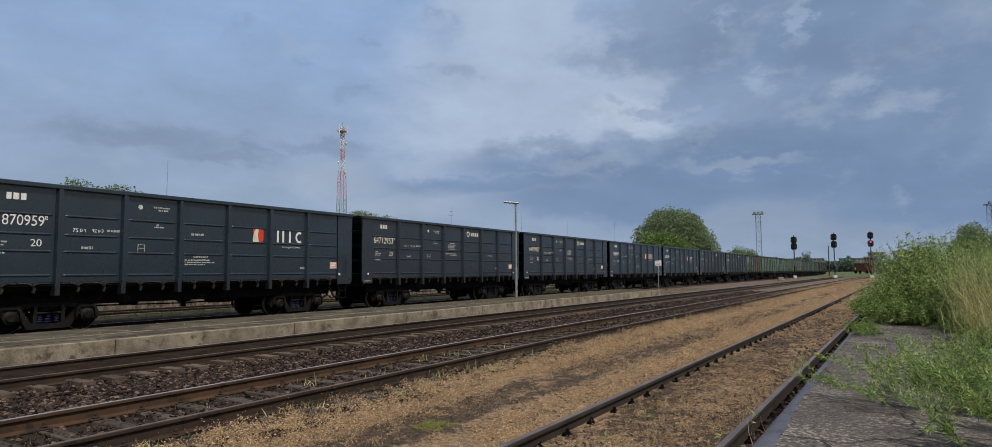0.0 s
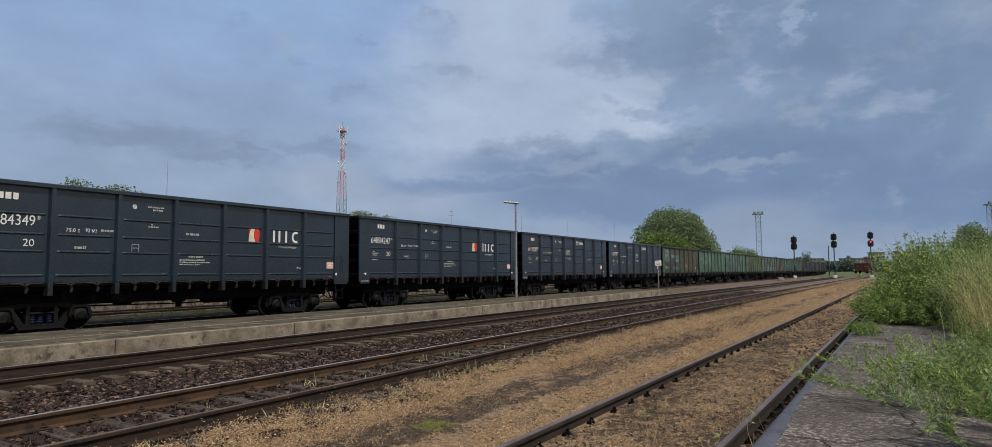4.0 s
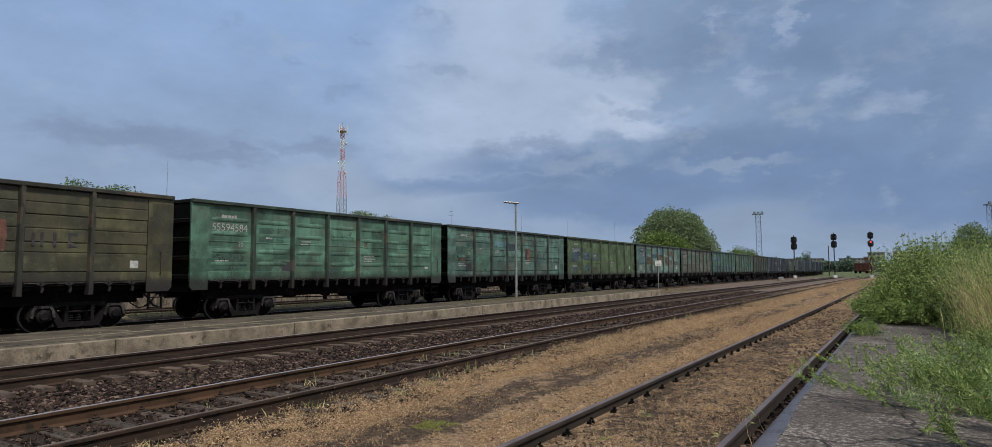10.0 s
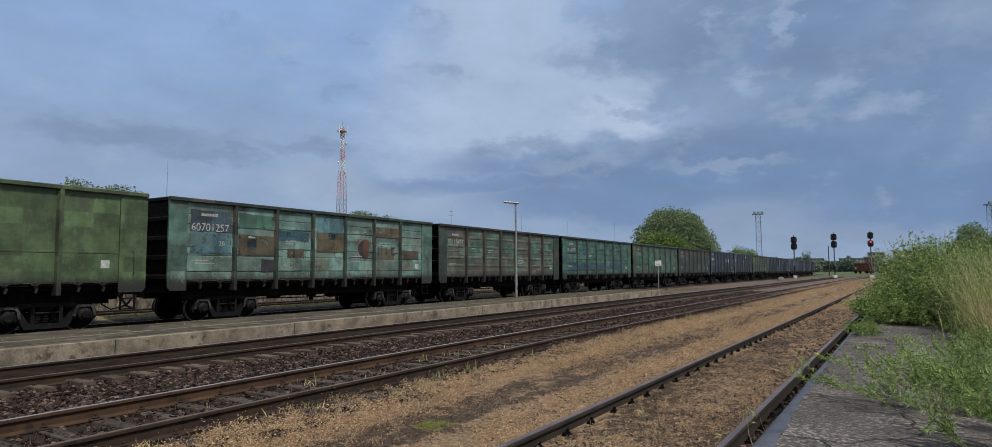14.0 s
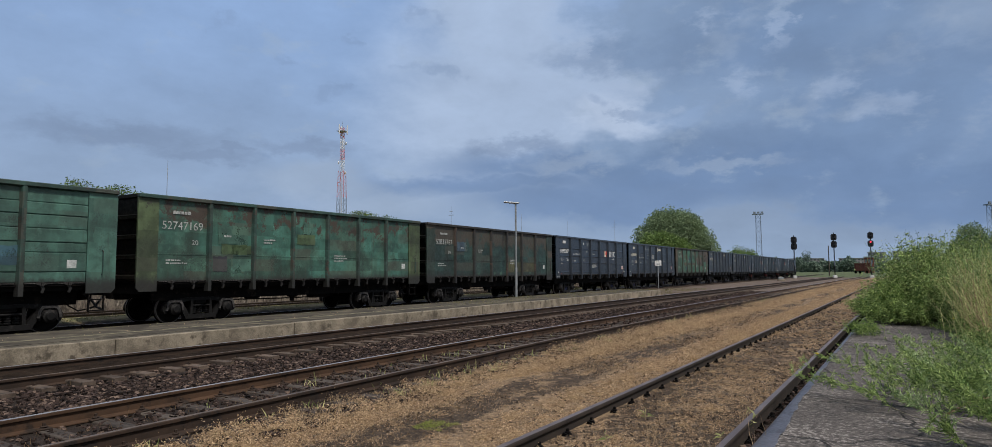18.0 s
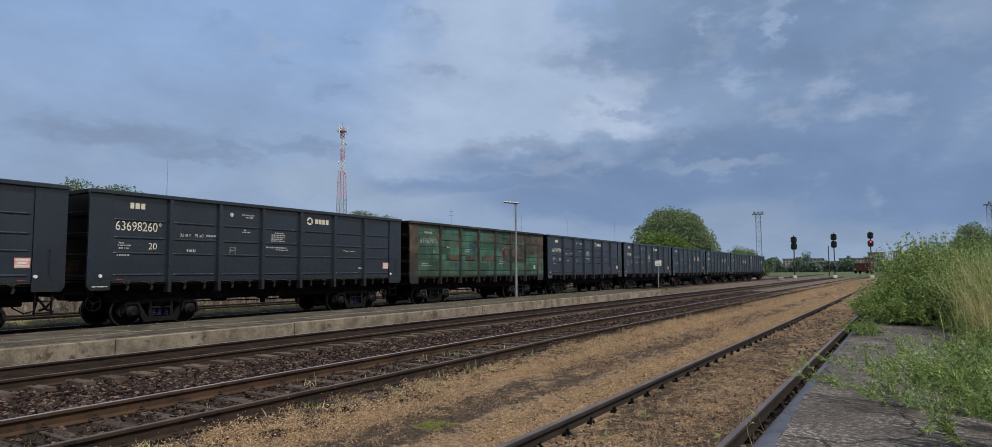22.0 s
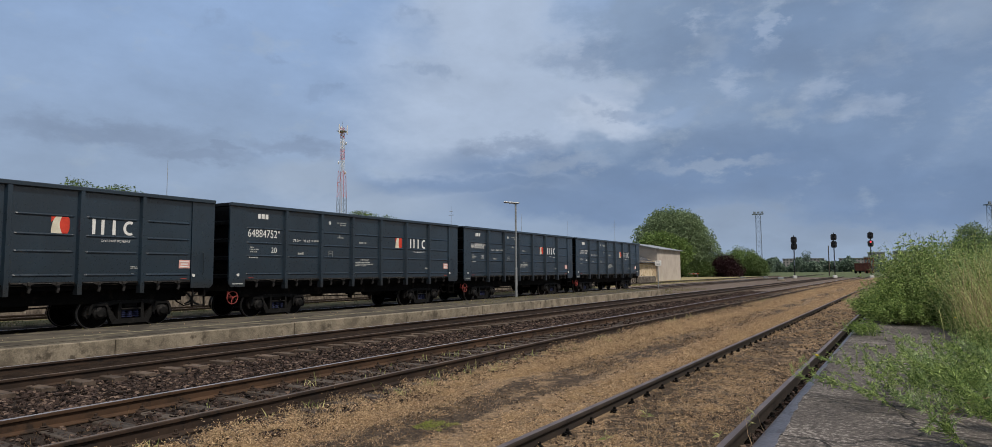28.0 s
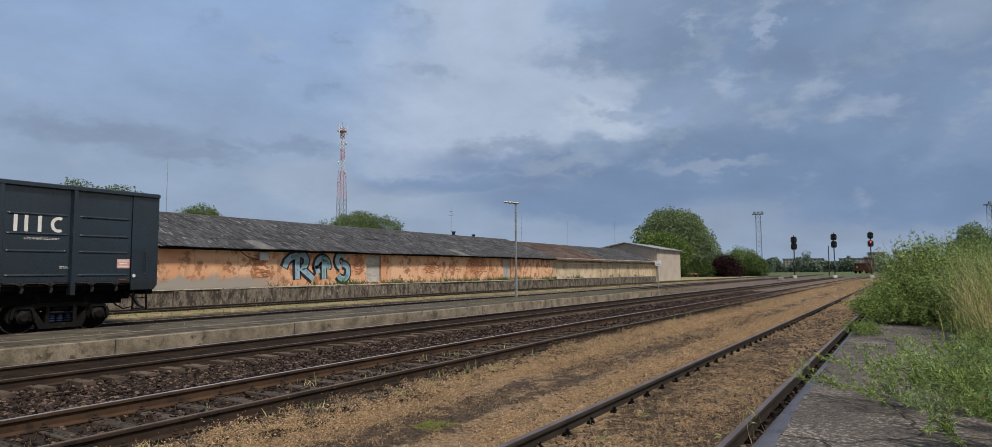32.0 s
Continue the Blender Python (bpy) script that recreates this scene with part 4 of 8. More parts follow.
part("wall", aw, CREAM_PLASTER, annex, "cream plaster with brown damp stains")
for i, yy in enumerate((68.5, 75.5, 82.5, 90.0)):
    part("pilaster", Shape().box(WALL_X - 0.05, WALL_X + 0.06, yy, yy + 0.5, -0.2, 2.75, 0.01), CREAM_PLASTER, annex)
brown_sheet = sheet_mesh(1.16, RUN / 4 + 0.12, 7, ROOF_BROWN)
for c in range(33):
    for r in range(4):
        b = part("roof_sheet", brown_sheet if c < 14 else grey_sheet, ROOF_BROWN if c < 14 else ROOFING, annex)
        f = r / 4
        b.matrix_basis = pose(-36.0 - SLOPE_X * f, 62.2 + c * 1.12, 4.80 - SLOPE_Z * f + 0.012 * (4 - r) + rnd.uniform(-0.01, 0.012), 0, TILT + rnd.uniform(-0.4, 0.4), 0)
part("roof_deck", Shape().prism([(-36.0, 4.76), (-36.0, 4.70), (-29.9, 2.60), (-29.9, 2.66)], "y", 62.5, 99.0), SLEEPER_W, annex)
part("roof_back", Shape().prism([(-36.0, 4.80), (-36.0, 4.74), (-42.8, 2.66), (-42.8, 2.72)], "y", 62.5, 99.0), ROOFING, annex)
part("pipe", Shape().tube([(WALL_X + 0.1, 62.8, 2.35), (WALL_X + 0.1, 98.0, 2.35)], 0.05), CREAM, annex, "pale pipe along the wall")
# tall plain hall at the end
hall = thing("storage_hall", "plain beige rendered hall with a shallow grey roof", "hall", kind="structure")
part("wall", Shape().prism([(-40.6, -0.3), (-30.1, -0.3), (-30.1, 4.78), (-35.3, 5.82), (-40.6, 4.78)], "y", 98.9, 112.0), BEIGE, hall)
part("roof", Shape().prism([(-41.0, 4.72), (-35.3, 5.84), (-29.7, 4.74), (-29.7, 4.86), (-35.3, 5.98), (-41.0, 4.84)], "y", 98.5, 112.5), GALV, hall, "shallow pale grey sheet roof")
part("plinth", Shape().box(-30.5, -30.14, 98.95, 112.45, -0.3, 0.45), CONCRETE, hall)
part("seam", Shape().box(-30.4, -30.17, 98.95, 112.43, 2.85, 2.93), CREAM, hall)


# ---- goods wagons ----
LATCH = surface("worn_latch_steel", [(0.012, 0.0115, 0.011), (0.034, 0.031, 0.029), (0.08, 0.073, 0.068)], 0.7, 0.1, 5.0, 40.0, 0.2)
HALF = 6.665          # half the length of a wagon body
RIBS = (-4.30, -2.58, -0.86, 0.86, 2.58, 4.30)
PANELS = [(-6.02, -4.39), (-4.21, -2.67), (-2.49, -0.95), (-0.77, 0.77), (0.95, 2.49), (2.67, 4.21), (4.39, 5.87)]
WHEEL_R = 0.445
RAIL_TOP_Z = -0.10   # top of the rails under the train
MESHES = {}


def cached(key, build):
    if key not in MESHES:
        MESHES[key] = build()
    return MESHES[key]


def panel_shape(style, a, b):
    """One pressed sheet: its section in x and z, drawn out along y."""
    if style == "new":
        o = [(1.503, 1.30)]
    elif style == "plank":
        zs = [1.24, 1.52, 2.03, 2.30, 2.66, 3.02, 3.34, 3.72]
        o = []
        for i in range(len(zs) - 1):
            bulge = 0.016 if i % 2 else 0.0
            o += [(1.488, zs[i] + 0.004), (1.503 + bulge, zs[i] + 0.016), (1.506 + bulge, zs[i] + 0.03), (1.506 + bulge, zs[i + 1] - 0.03), (1.503 + bulge, zs[i + 1] - 0.016), (1.488, zs[i + 1] - 0.004)]
    elif style == "wave":
        o = [(1.515, 1.48), (1.515, 1.52), (1.500, 1.53)]
        o += [(1.500, 2.49), (1.512, 2.50), (1.512, 2.53), (1.500, 2.54)]
    else:
        o = [(1.512, 2.03), (1.522, 2.035), (1.522, 2.075), (1.500, 2.08)]
    first = o[0][0] if style == "flat" else 1.503
    return Shape().prism([(1.478, 1.24), (first, 1.24)] + o + [(1.500, 3.72), (1.478, 3.72)], "y", a, b)


def bead_shape(wave, a, b, z):
    """One pressed bead along a side panel, closed at its back, at height z."""
    s, rings = Shape(), []
    i0, i1, i2 = (0.10, 0.17, 0.30) if wave else (0.05, 0.08, 0.12)
    for y, k in ((a + i0, 0.05), (a + i1, 0.6), (a + i2, 1.0), (b - i2, 1.0), (b - i1, 0.6), (b - i0, 0.05)):
        w = (0.5 + 0.5 * k) * (1.0 if wave else 0.48)
        k *= 1.0 if wave else 1.15
        rings.append([(1.4985, y, z - 0.085 * w), (1.4985 + 0.020 * k, y, z - 0.045 * w), (1.4985 + 0.025 * k, y, z), (1.4985 + 0.018 * k, y, z + 0.045 * w), (1.4985, y, z + 0.085 * w)])
    s.add([p for r in rings for p in r], [(5 * j + i, 5 * j + (i + 1) % 5, 5 * j + 5 + (i + 1) % 5, 5 * j + 5 + i) for j in range(5) for i in range(5)] + [(4, 3, 2, 1, 0), (25, 26, 27, 28, 29)])
    return s


def stake_shape(y):
    s = Shape()
    s.prism([(1.50, y - 0.095), (1.515, y - 0.088), (1.60, y - 0.052), (1.60, y + 0.052), (1.515, y + 0.088), (1.50, y + 0.095)], "z", 1.20, 3.72)
    s.prism([(1.42, y - 0.085), (1.60, y - 0.06), (1.60, y + 0.06), (1.42, y + 0.085)], "z", 0.90, 1.20)
    return s


def corner_shape(end, style):
    if end < 0:
        a, b = -HALF, -6.03
    else:
        a, b = 5.88, HALF
    low = 1.0 if style == "new" else 0.93
    o = [(a, low + (0.12 if end < 0 else 0.0)), (a + 0.10 * (end < 0), low), (b - 0.10 * (end > 0), low), (b, low + (0.12 if end > 0 else 0.0)), (b, 3.72), (a, 3.72)]
    s = Shape().prism(o, "x", 1.50, 1.538)
    s.box(1.47, 1.50, a, b, 1.2, 3.72)
    return s


def end_shape():
    o = [(-0.03, 1.18), (0.03, 1.18)]
    for z in (1.35, 1.95, 2.55, 3.15):
        o += [(0.03, z - 0.09), (0.17, z - 0.05), (0.17, z + 0.05), (0.03, z + 0.09)]
    return Shape().prism(o + [(0.03, 3.72), (0.12, 3.74), (0.12, 3.84), (-0.06, 3.84), (-0.03, 3.72)], "x", -1.45, 1.45)


def latch_shape():
    """A hatch catch: an angular hook under the sill, its pivot and a short torsion bar."""
    s = Shape().prism([(-0.13, 1.245), (0.11, 1.245), (0.12, 1.195), (0.035, 1.175), (0.065, 1.07), (0.03, 0.965), (-0.02, 0.985), (0.0, 1.075), (-0.045, 1.165), (-0.13, 1.20)], "x", 1.50, 1.555)
    s.box(1.53, 1.60, -0.035, 0.035, 1.15, 1.25, 0.012)
    s.box(1.505, 1.545, -0.40, 0.40, 1.205, 1.232, 0.006)
    return s


def frame_shape():
    """Cast bogie side frame, seen in the y-z plane: a top chord that bows down over both axle boxes, struts and a spring seat, openings left free."""
    s = Shape()
    x0, x1 = -0.07, 0.09
    s.prism([(-1.27, 0.52), (-1.22, 0.64), (-1.10, 0.71), (-0.86, 0.745), (-0.50, 0.79), (0.50, 0.79), (0.86, 0.745), (1.10, 0.71), (1.22, 0.64), (1.27, 0.52),
             (1.15, 0.50), (1.06, 0.57), (0.78, 0.60), (0.42, 0.69), (-0.42, 0.69), (-0.78, 0.60), (-1.06, 0.57), (-1.15, 0.50)], "x", x0, x1)
    for k in (-1, 1):
        s.prism([(k * 0.80, 0.62), (k * 0.66, 0.66), (k * 0.40, 0.24), (k * 0.42, 0.12), (k * 0.53, 0.13)], "x", x0, x1 + 0.02)
        s.prism([(k * 0.29, 0.72), (k * 0.37, 0.72), (k * 0.39, 0.18), (k * 0.29, 0.18)], "x", x0 - 0.02, x1 + 0.04)
        s.prism([(k * 1.12, 0.60), (k * 1.27, 0.54), (k * 1.285, 0.40), (k * 1.22, 0.30), (k * 1.14, 0.33)], "x", x0, x1)
        s.prism([(k * 0.66, 0.62), (k * 0.76, 0.62), (k * 0.735, 0.32), (k * 0.66, 0.36)], "x", x0, x1)
        s.lathe([(0.05, 0), (0.15, 0.01), (0.175, 0.05), (0.175, 0.19), (0.13, 0.215), (0.10, 0.25), (0.03, 0.255)], "x", (0.0, k * 0.925, WHEEL_R), 16)
        s.box(-0.10, 0.14, k * 0.925 - 0.20, k * 0.925 + 0.20, WHEEL_R - 0.02, WHEEL_R + 0.17, 0.03)
    s.prism([(-0.55, 0.12), (0.55, 0.12), (0.47, 0.26), (-0.47, 0.26)], "x", x0 - 0.05, x1 + 0.06)
    s.box(x0 - 0.02, x1 + 0.05, -0.30, 0.30, 0.50, 0.56, 0.02)
    return s


def wheelset_shape():
    s = Shape().lathe([(0.085, -1.08), (0.085, 1.08)], "x", (0, 0, 0), 12)
    for k in (-1, 1):
        s.lathe([(0.13, k * 0.70), (0.14, k * 0.76), (0.32, k * 0.775), (0.385, k * 0.72), (0.472, k * 0.735), (0.472, k * 0.755), (0.445, k * 0.785), (0.441, k * 0.855), (0.392, k * 0.86),
                 (0.375, k * 0.83), (0.16, k * 0.84), (0.14, k * 0.90), (0.085, k * 0.90)], "x", (0, 0, 0), 32)
    return s


def add_bogie(wagon, y, blue):
    bogie = new("bogie")
    bogie.parent = wagon
    bogie.matrix_basis = pose(0, y, RAIL_TOP_Z)
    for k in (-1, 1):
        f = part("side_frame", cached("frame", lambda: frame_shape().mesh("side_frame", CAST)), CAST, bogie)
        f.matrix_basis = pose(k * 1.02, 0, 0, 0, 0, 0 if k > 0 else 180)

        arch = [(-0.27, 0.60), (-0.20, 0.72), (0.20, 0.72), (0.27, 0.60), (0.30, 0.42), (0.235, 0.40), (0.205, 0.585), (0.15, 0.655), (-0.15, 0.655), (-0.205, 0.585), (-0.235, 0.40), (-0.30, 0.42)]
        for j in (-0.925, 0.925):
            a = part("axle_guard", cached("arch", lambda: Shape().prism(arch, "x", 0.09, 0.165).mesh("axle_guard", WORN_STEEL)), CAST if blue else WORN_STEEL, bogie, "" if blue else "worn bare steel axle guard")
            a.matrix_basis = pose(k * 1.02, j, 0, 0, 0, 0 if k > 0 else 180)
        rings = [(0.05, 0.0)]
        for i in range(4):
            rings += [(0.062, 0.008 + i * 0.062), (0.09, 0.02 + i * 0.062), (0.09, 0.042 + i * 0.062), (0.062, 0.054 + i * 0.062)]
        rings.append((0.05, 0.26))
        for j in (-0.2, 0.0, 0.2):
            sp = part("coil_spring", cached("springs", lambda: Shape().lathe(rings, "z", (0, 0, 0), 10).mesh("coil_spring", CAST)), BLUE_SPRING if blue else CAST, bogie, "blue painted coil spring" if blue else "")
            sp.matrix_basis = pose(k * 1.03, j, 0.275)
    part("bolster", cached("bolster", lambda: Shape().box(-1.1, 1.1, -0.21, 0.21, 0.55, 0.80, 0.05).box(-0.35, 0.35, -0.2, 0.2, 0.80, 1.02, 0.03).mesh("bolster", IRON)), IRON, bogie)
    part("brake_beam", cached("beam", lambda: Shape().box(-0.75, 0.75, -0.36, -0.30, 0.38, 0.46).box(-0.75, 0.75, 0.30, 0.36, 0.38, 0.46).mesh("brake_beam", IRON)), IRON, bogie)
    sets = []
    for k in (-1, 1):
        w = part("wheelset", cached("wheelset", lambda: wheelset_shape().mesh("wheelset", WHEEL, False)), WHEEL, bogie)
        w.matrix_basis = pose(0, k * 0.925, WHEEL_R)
        sets.append((w, k * 0.925))
    return sets


def writing(body, size):
    """A flat mesh of a word in the built-in font, from its lower left corner, x across and y up."""
    def build():
        cu = bpy.data.curves.new("writing", "FONT")
        cu.body, cu.size, cu.extrude = body, size, 0.0
        ob = bpy.data.objects.new("writing", cu)
        scene.collection.objects.link(ob)
        bpy.context.view_layer.update()
        me = bpy.data.meshes.new_from_object(ob.evaluated_get(bpy.context.evaluated_depsgraph_get()))
        bpy.data.objects.remove(ob)
        bpy.data.curves.remove(cu)
        me.materials.clear()
        me.materials.append(WHITE)
        return me
    return cached(("word", body, size), build)


def put_word(wagon, name, body, l0, width, z, height, mat, x):
    me = writing(body, 1.0)
    xs = [v.co.x for v in me.vertices]
    ys = [v.co.y for v in me.vertices]
    if not xs:
        return
    lo, hi, b, t = min(xs), max(xs), min(ys), max(ys)
    ob = part(name, me, mat, wagon)
    if name == "slogan":
        ob["kind"] = "stuff"
    sx, sy = width / (hi - lo), height / (t - b)
    ob.matrix_basis = Matrix(((0, 0, 1, x), (sx, 0, 0, l0 - HALF - lo * sx), (0, sy, 0, z - b * sy), (0, 0, 0, 1)))


def bars(wagon, name, items, mat, x, label=""):
    """Plain flat bars: (start, width, z, height) along the side."""
    s = Shape()
    rnd = random.Random(len(items))
    for l0, wd, z, ht in items:
        u, end = l0 - HALF, l0 - HALF + wd
        while u < end - 0.01:
            w = rnd.uniform(0.035, 0.13) if name == "data_stencil" else wd
            s.box(x - 0.002, x + 0.002, u, min(u + w, end), z, z + ht * (rnd.uniform(0.72, 1.0) if name == "data_stencil" else 1.0))
            u += w + rnd.uniform(0.012, 0.03)
    ob = part(name, s, mat, wagon, label)
    if name == "data_stencil":
        ob["kind"] = "stuff"


def emblem_red(wagon, l0, z, size, red, white, x):
    """A square mark: white field with a red right half behind a pale sickle."""
    a, b = l0 - HALF, l0 - HALF + size
    s = Shape()
    right = [(b - size * 0.04, z)] + [(b + size * 0.07 * math.sin(math.pi * i / 6), z + size * 1.1 * i / 6) for i in range(1, 6)] + [(b - size * 0.04, z + size * 1.1), (a + size * 0.72, z + size * 1.1)] + [(a + size * (0.60 - 0.10 * math.sin(math.pi * i / 8)), z + size * 1.1 * (1 - i / 8)) for i in range(1, 9)]
    s.prism(right, "x", x - 0.002, x + 0.002)
    part("emblem_red", s, red, wagon, "red field of the company emblem")
    left = [(a + size * 0.06, z)] + [(a + size * (0.06 + 0.42 * (1 - math.cos(math.pi / 2 * i / 8))), z + size * 1.1 * math.sin(math.pi / 2 * i / 8)) for i in range(1, 9)]
    left += [(a + size * (0.66 - 0.14 * math.sin(math.pi * i / 8)), z + size * 1.1 * (1 - i / 8)) for i in range(0, 9)]
    corner = [(a + size * 0.06, z + size * 0.62), (a + size * 0.06, z + size * 1.1), (a + size * 0.46, z + size * 1.1), (a + size * 0.22, z + size * 0.86)]
    part("emblem_corner", Shape().prism(corner, "x", x - 0.002, x + 0.0005), red, wagon, "red corner of the company emblem")
    part("emblem_sickle", Shape().prism(left, "x", x - 0.001, x + 0.003), white, wagon, "pale sickle of the company emblem")


def emblem_old(wagon, l0, z, size, red, pale, x):
    """The older mark: a red field, a dark half disc in it and a pale sickle round the disc."""
    a = l0 - HALF
    field = [(a + size * 0.04, z + size * 0.55), (a + size * 0.04, z + size), (a + size * 0.92, z + size), (a + size * 0.96, z + size * 0.5), (a + size * 0.90, z), (a + size * 0.45, z)]
    part("emblem_red", Shape().prism(field, "x", x - 0.002, x), red, wagon, "faded red field of the old emblem")
    cy, cz = a + size * 0.62, z + size * 0.50
    turn = [radians(85 + 12.5 * i) for i in range(17)]
    core = [(cy + size * 0.54 * math.cos(t), cz + size * 0.48 * math.sin(t)) for t in turn] + [(cy - size * (0.02 + 0.16 * math.sin(math.pi * i / 6)), cz - size * 0.48 + size * 0.96 * i / 6) for i in range(1, 6)]
    part("emblem_disc", Shape().prism(core, "x", x - 0.001, x + 0.002), DARK_PATCH, wagon, "dark half disc of the old emblem")
    sickle = [(cy + size * 0.60 * math.cos(t), cz + size * 0.52 * math.sin(t)) for t in turn[:13]] + [(cy + size * 0.52 * math.cos(t), cz + size * 0.46 * math.sin(t)) for t in reversed(turn[:13])]
    part("emblem_sickle", Shape().prism(sickle, "x", x, x + 0.004), pale, wagon, "pale sickle of the old emblem")


def half_ring(c, zc, x):
    """A flat open ring, 0.38 m wide and 0.42 m high."""
    turn = [radians(60 + 20 * i) for i in range(13)]
    return Shape().prism([(c + 0.19 * math.cos(a), zc + 0.21 * math.sin(a)) for a in turn] + [(c + 0.11 * math.cos(a), zc + 0.13 * math.sin(a)) for a in reversed(turn)], "x", x - 0.002, x + 0.002)


def ring_mark(wagon, l, z, r, mat, x):
    s, n = Shape(), 20
    for i in range(n):
        if i % 7 == 3:
            continue
        a0, a1 = 2 * math.pi * i / n, 2 * math.pi * (i + 1) / n
        s.prism([(l - HALF + r * math.cos(a0), z + r * math.sin(a0)), (l - HALF + r * math.cos(a1), z + r * math.sin(a1)),
                 (l - HALF + 0.55 * r * math.cos(a1), z + 0.55 * r * math.sin(a1)), (l - HALF + 0.55 * r * math.cos(a0), z + 0.55 * r * math.sin(a0))], "x", x - 0.002, x + 0.002)
    part("emblem_ring", s, mat, wagon, "round company emblem")


def patch(wagon, l0, wd, z, ht, mat, x, seed, label="repainted patch"):
    """A brushed-over area with an uneven outline."""
    rnd = random.Random(seed)
    a, b = l0 - HALF, l0 - HALF + wd
    o = []
    n = 7
    for i in range(n):
        o.append((a + wd * i / n, z + rnd.uniform(-0.015, 0.03)))
    for i in range(n):
        o.append((b + rnd.uniform(-0.03, 0.015), z + ht * i / n))
    for i in range(n):
        o.append((b - wd * i / n, z + ht + rnd.uniform(-0.03, 0.015)))
    for i in range(n):
        o.append((a + rnd.uniform(-0.015, 0.03), z + ht - ht * i / n))
    part("paint_patch", Shape().prism(o, "x", x - 0.002, x + 0.0015), mat, wagon, label)


def make_wagon(label, style, paint, trim, end_paint, blue, wheel_mark):
    wagon = thing("gondola_wagon", label, "goods wagon", group="wagons of the passing goods train")
    for i, (a, b) in enumerate(PANELS):
        panel = part("side_panel", cached((style, i), lambda: panel_shape(style, a, b).mesh("side_panel", paint)), paint, wagon)
        for z in {"wave": (1.78, 2.20, 2.78, 3.24), "new": (1.43, 2.06, 2.51, 3.02)}.get(style, ()):
            part("pressed_bead", cached(("bead", style, i, z), lambda: bead_shape(style == "wave", a, b, z).mesh("pressed_bead", paint)), paint, panel)
    for y in RIBS:
        part("side_stake", cached(("stake", y), lambda: stake_shape(y).mesh("side_stake", trim)), trim, wagon)
    for end in (-1, 1):
        part("corner_post", cached(("corner", end, style == "new"), lambda: corner_shape(end, style).mesh("corner_post", trim)), end_paint, wagon)
        e = part("end_wall", cached("end", lambda: end_shape().mesh("end_wall", trim)), END_SHADE_GRIME if style == "new" else END_SHADE_GRIME_OLD, wagon)
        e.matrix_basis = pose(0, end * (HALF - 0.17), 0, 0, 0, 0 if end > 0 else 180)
    part("top_rail", cached("top", lambda: Shape().box(1.44, 1.612, -HALF, HALF, 3.715, 3.84, 0.02).mesh("top_rail", trim)), trim, wagon)
    part("far_side_wall", cached("far", lambda: far_wall().mesh("far_side_wall", trim)), trim, wagon)
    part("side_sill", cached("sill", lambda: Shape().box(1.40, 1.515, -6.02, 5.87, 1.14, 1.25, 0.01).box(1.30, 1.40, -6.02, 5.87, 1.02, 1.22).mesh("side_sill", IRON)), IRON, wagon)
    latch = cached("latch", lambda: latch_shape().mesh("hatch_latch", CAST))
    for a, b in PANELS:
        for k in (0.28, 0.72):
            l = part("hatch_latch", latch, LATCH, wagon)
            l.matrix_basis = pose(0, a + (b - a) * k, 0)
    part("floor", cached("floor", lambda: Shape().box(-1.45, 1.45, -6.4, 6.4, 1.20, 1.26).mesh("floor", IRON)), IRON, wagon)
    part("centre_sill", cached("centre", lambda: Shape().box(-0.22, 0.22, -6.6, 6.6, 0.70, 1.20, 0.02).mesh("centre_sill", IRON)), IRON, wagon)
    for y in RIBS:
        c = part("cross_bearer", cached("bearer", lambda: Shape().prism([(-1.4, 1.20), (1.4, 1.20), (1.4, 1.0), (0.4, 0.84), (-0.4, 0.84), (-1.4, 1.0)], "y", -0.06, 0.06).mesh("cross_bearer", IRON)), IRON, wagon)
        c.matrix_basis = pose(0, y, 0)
    # plain near-black boxes added in place of brake gear and the shade below
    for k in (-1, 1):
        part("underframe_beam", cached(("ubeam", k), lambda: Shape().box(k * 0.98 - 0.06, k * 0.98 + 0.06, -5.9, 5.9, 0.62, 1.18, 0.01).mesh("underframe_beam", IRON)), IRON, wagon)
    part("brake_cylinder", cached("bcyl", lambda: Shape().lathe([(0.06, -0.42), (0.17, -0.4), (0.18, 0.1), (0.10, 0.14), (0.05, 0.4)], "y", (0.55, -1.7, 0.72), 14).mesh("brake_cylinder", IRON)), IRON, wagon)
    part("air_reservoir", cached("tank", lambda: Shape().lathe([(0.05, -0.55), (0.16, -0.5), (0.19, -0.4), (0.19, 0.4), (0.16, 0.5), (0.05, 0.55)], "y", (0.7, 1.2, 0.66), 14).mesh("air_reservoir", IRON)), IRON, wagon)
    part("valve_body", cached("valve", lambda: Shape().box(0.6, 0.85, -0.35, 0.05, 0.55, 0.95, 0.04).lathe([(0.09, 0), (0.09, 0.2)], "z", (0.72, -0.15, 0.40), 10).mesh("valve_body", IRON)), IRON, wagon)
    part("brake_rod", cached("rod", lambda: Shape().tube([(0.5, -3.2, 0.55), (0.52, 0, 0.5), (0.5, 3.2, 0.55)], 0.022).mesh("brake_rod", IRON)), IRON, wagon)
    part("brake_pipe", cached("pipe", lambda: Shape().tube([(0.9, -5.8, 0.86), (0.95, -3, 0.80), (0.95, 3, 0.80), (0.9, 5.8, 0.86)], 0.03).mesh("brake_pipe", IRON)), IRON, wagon)
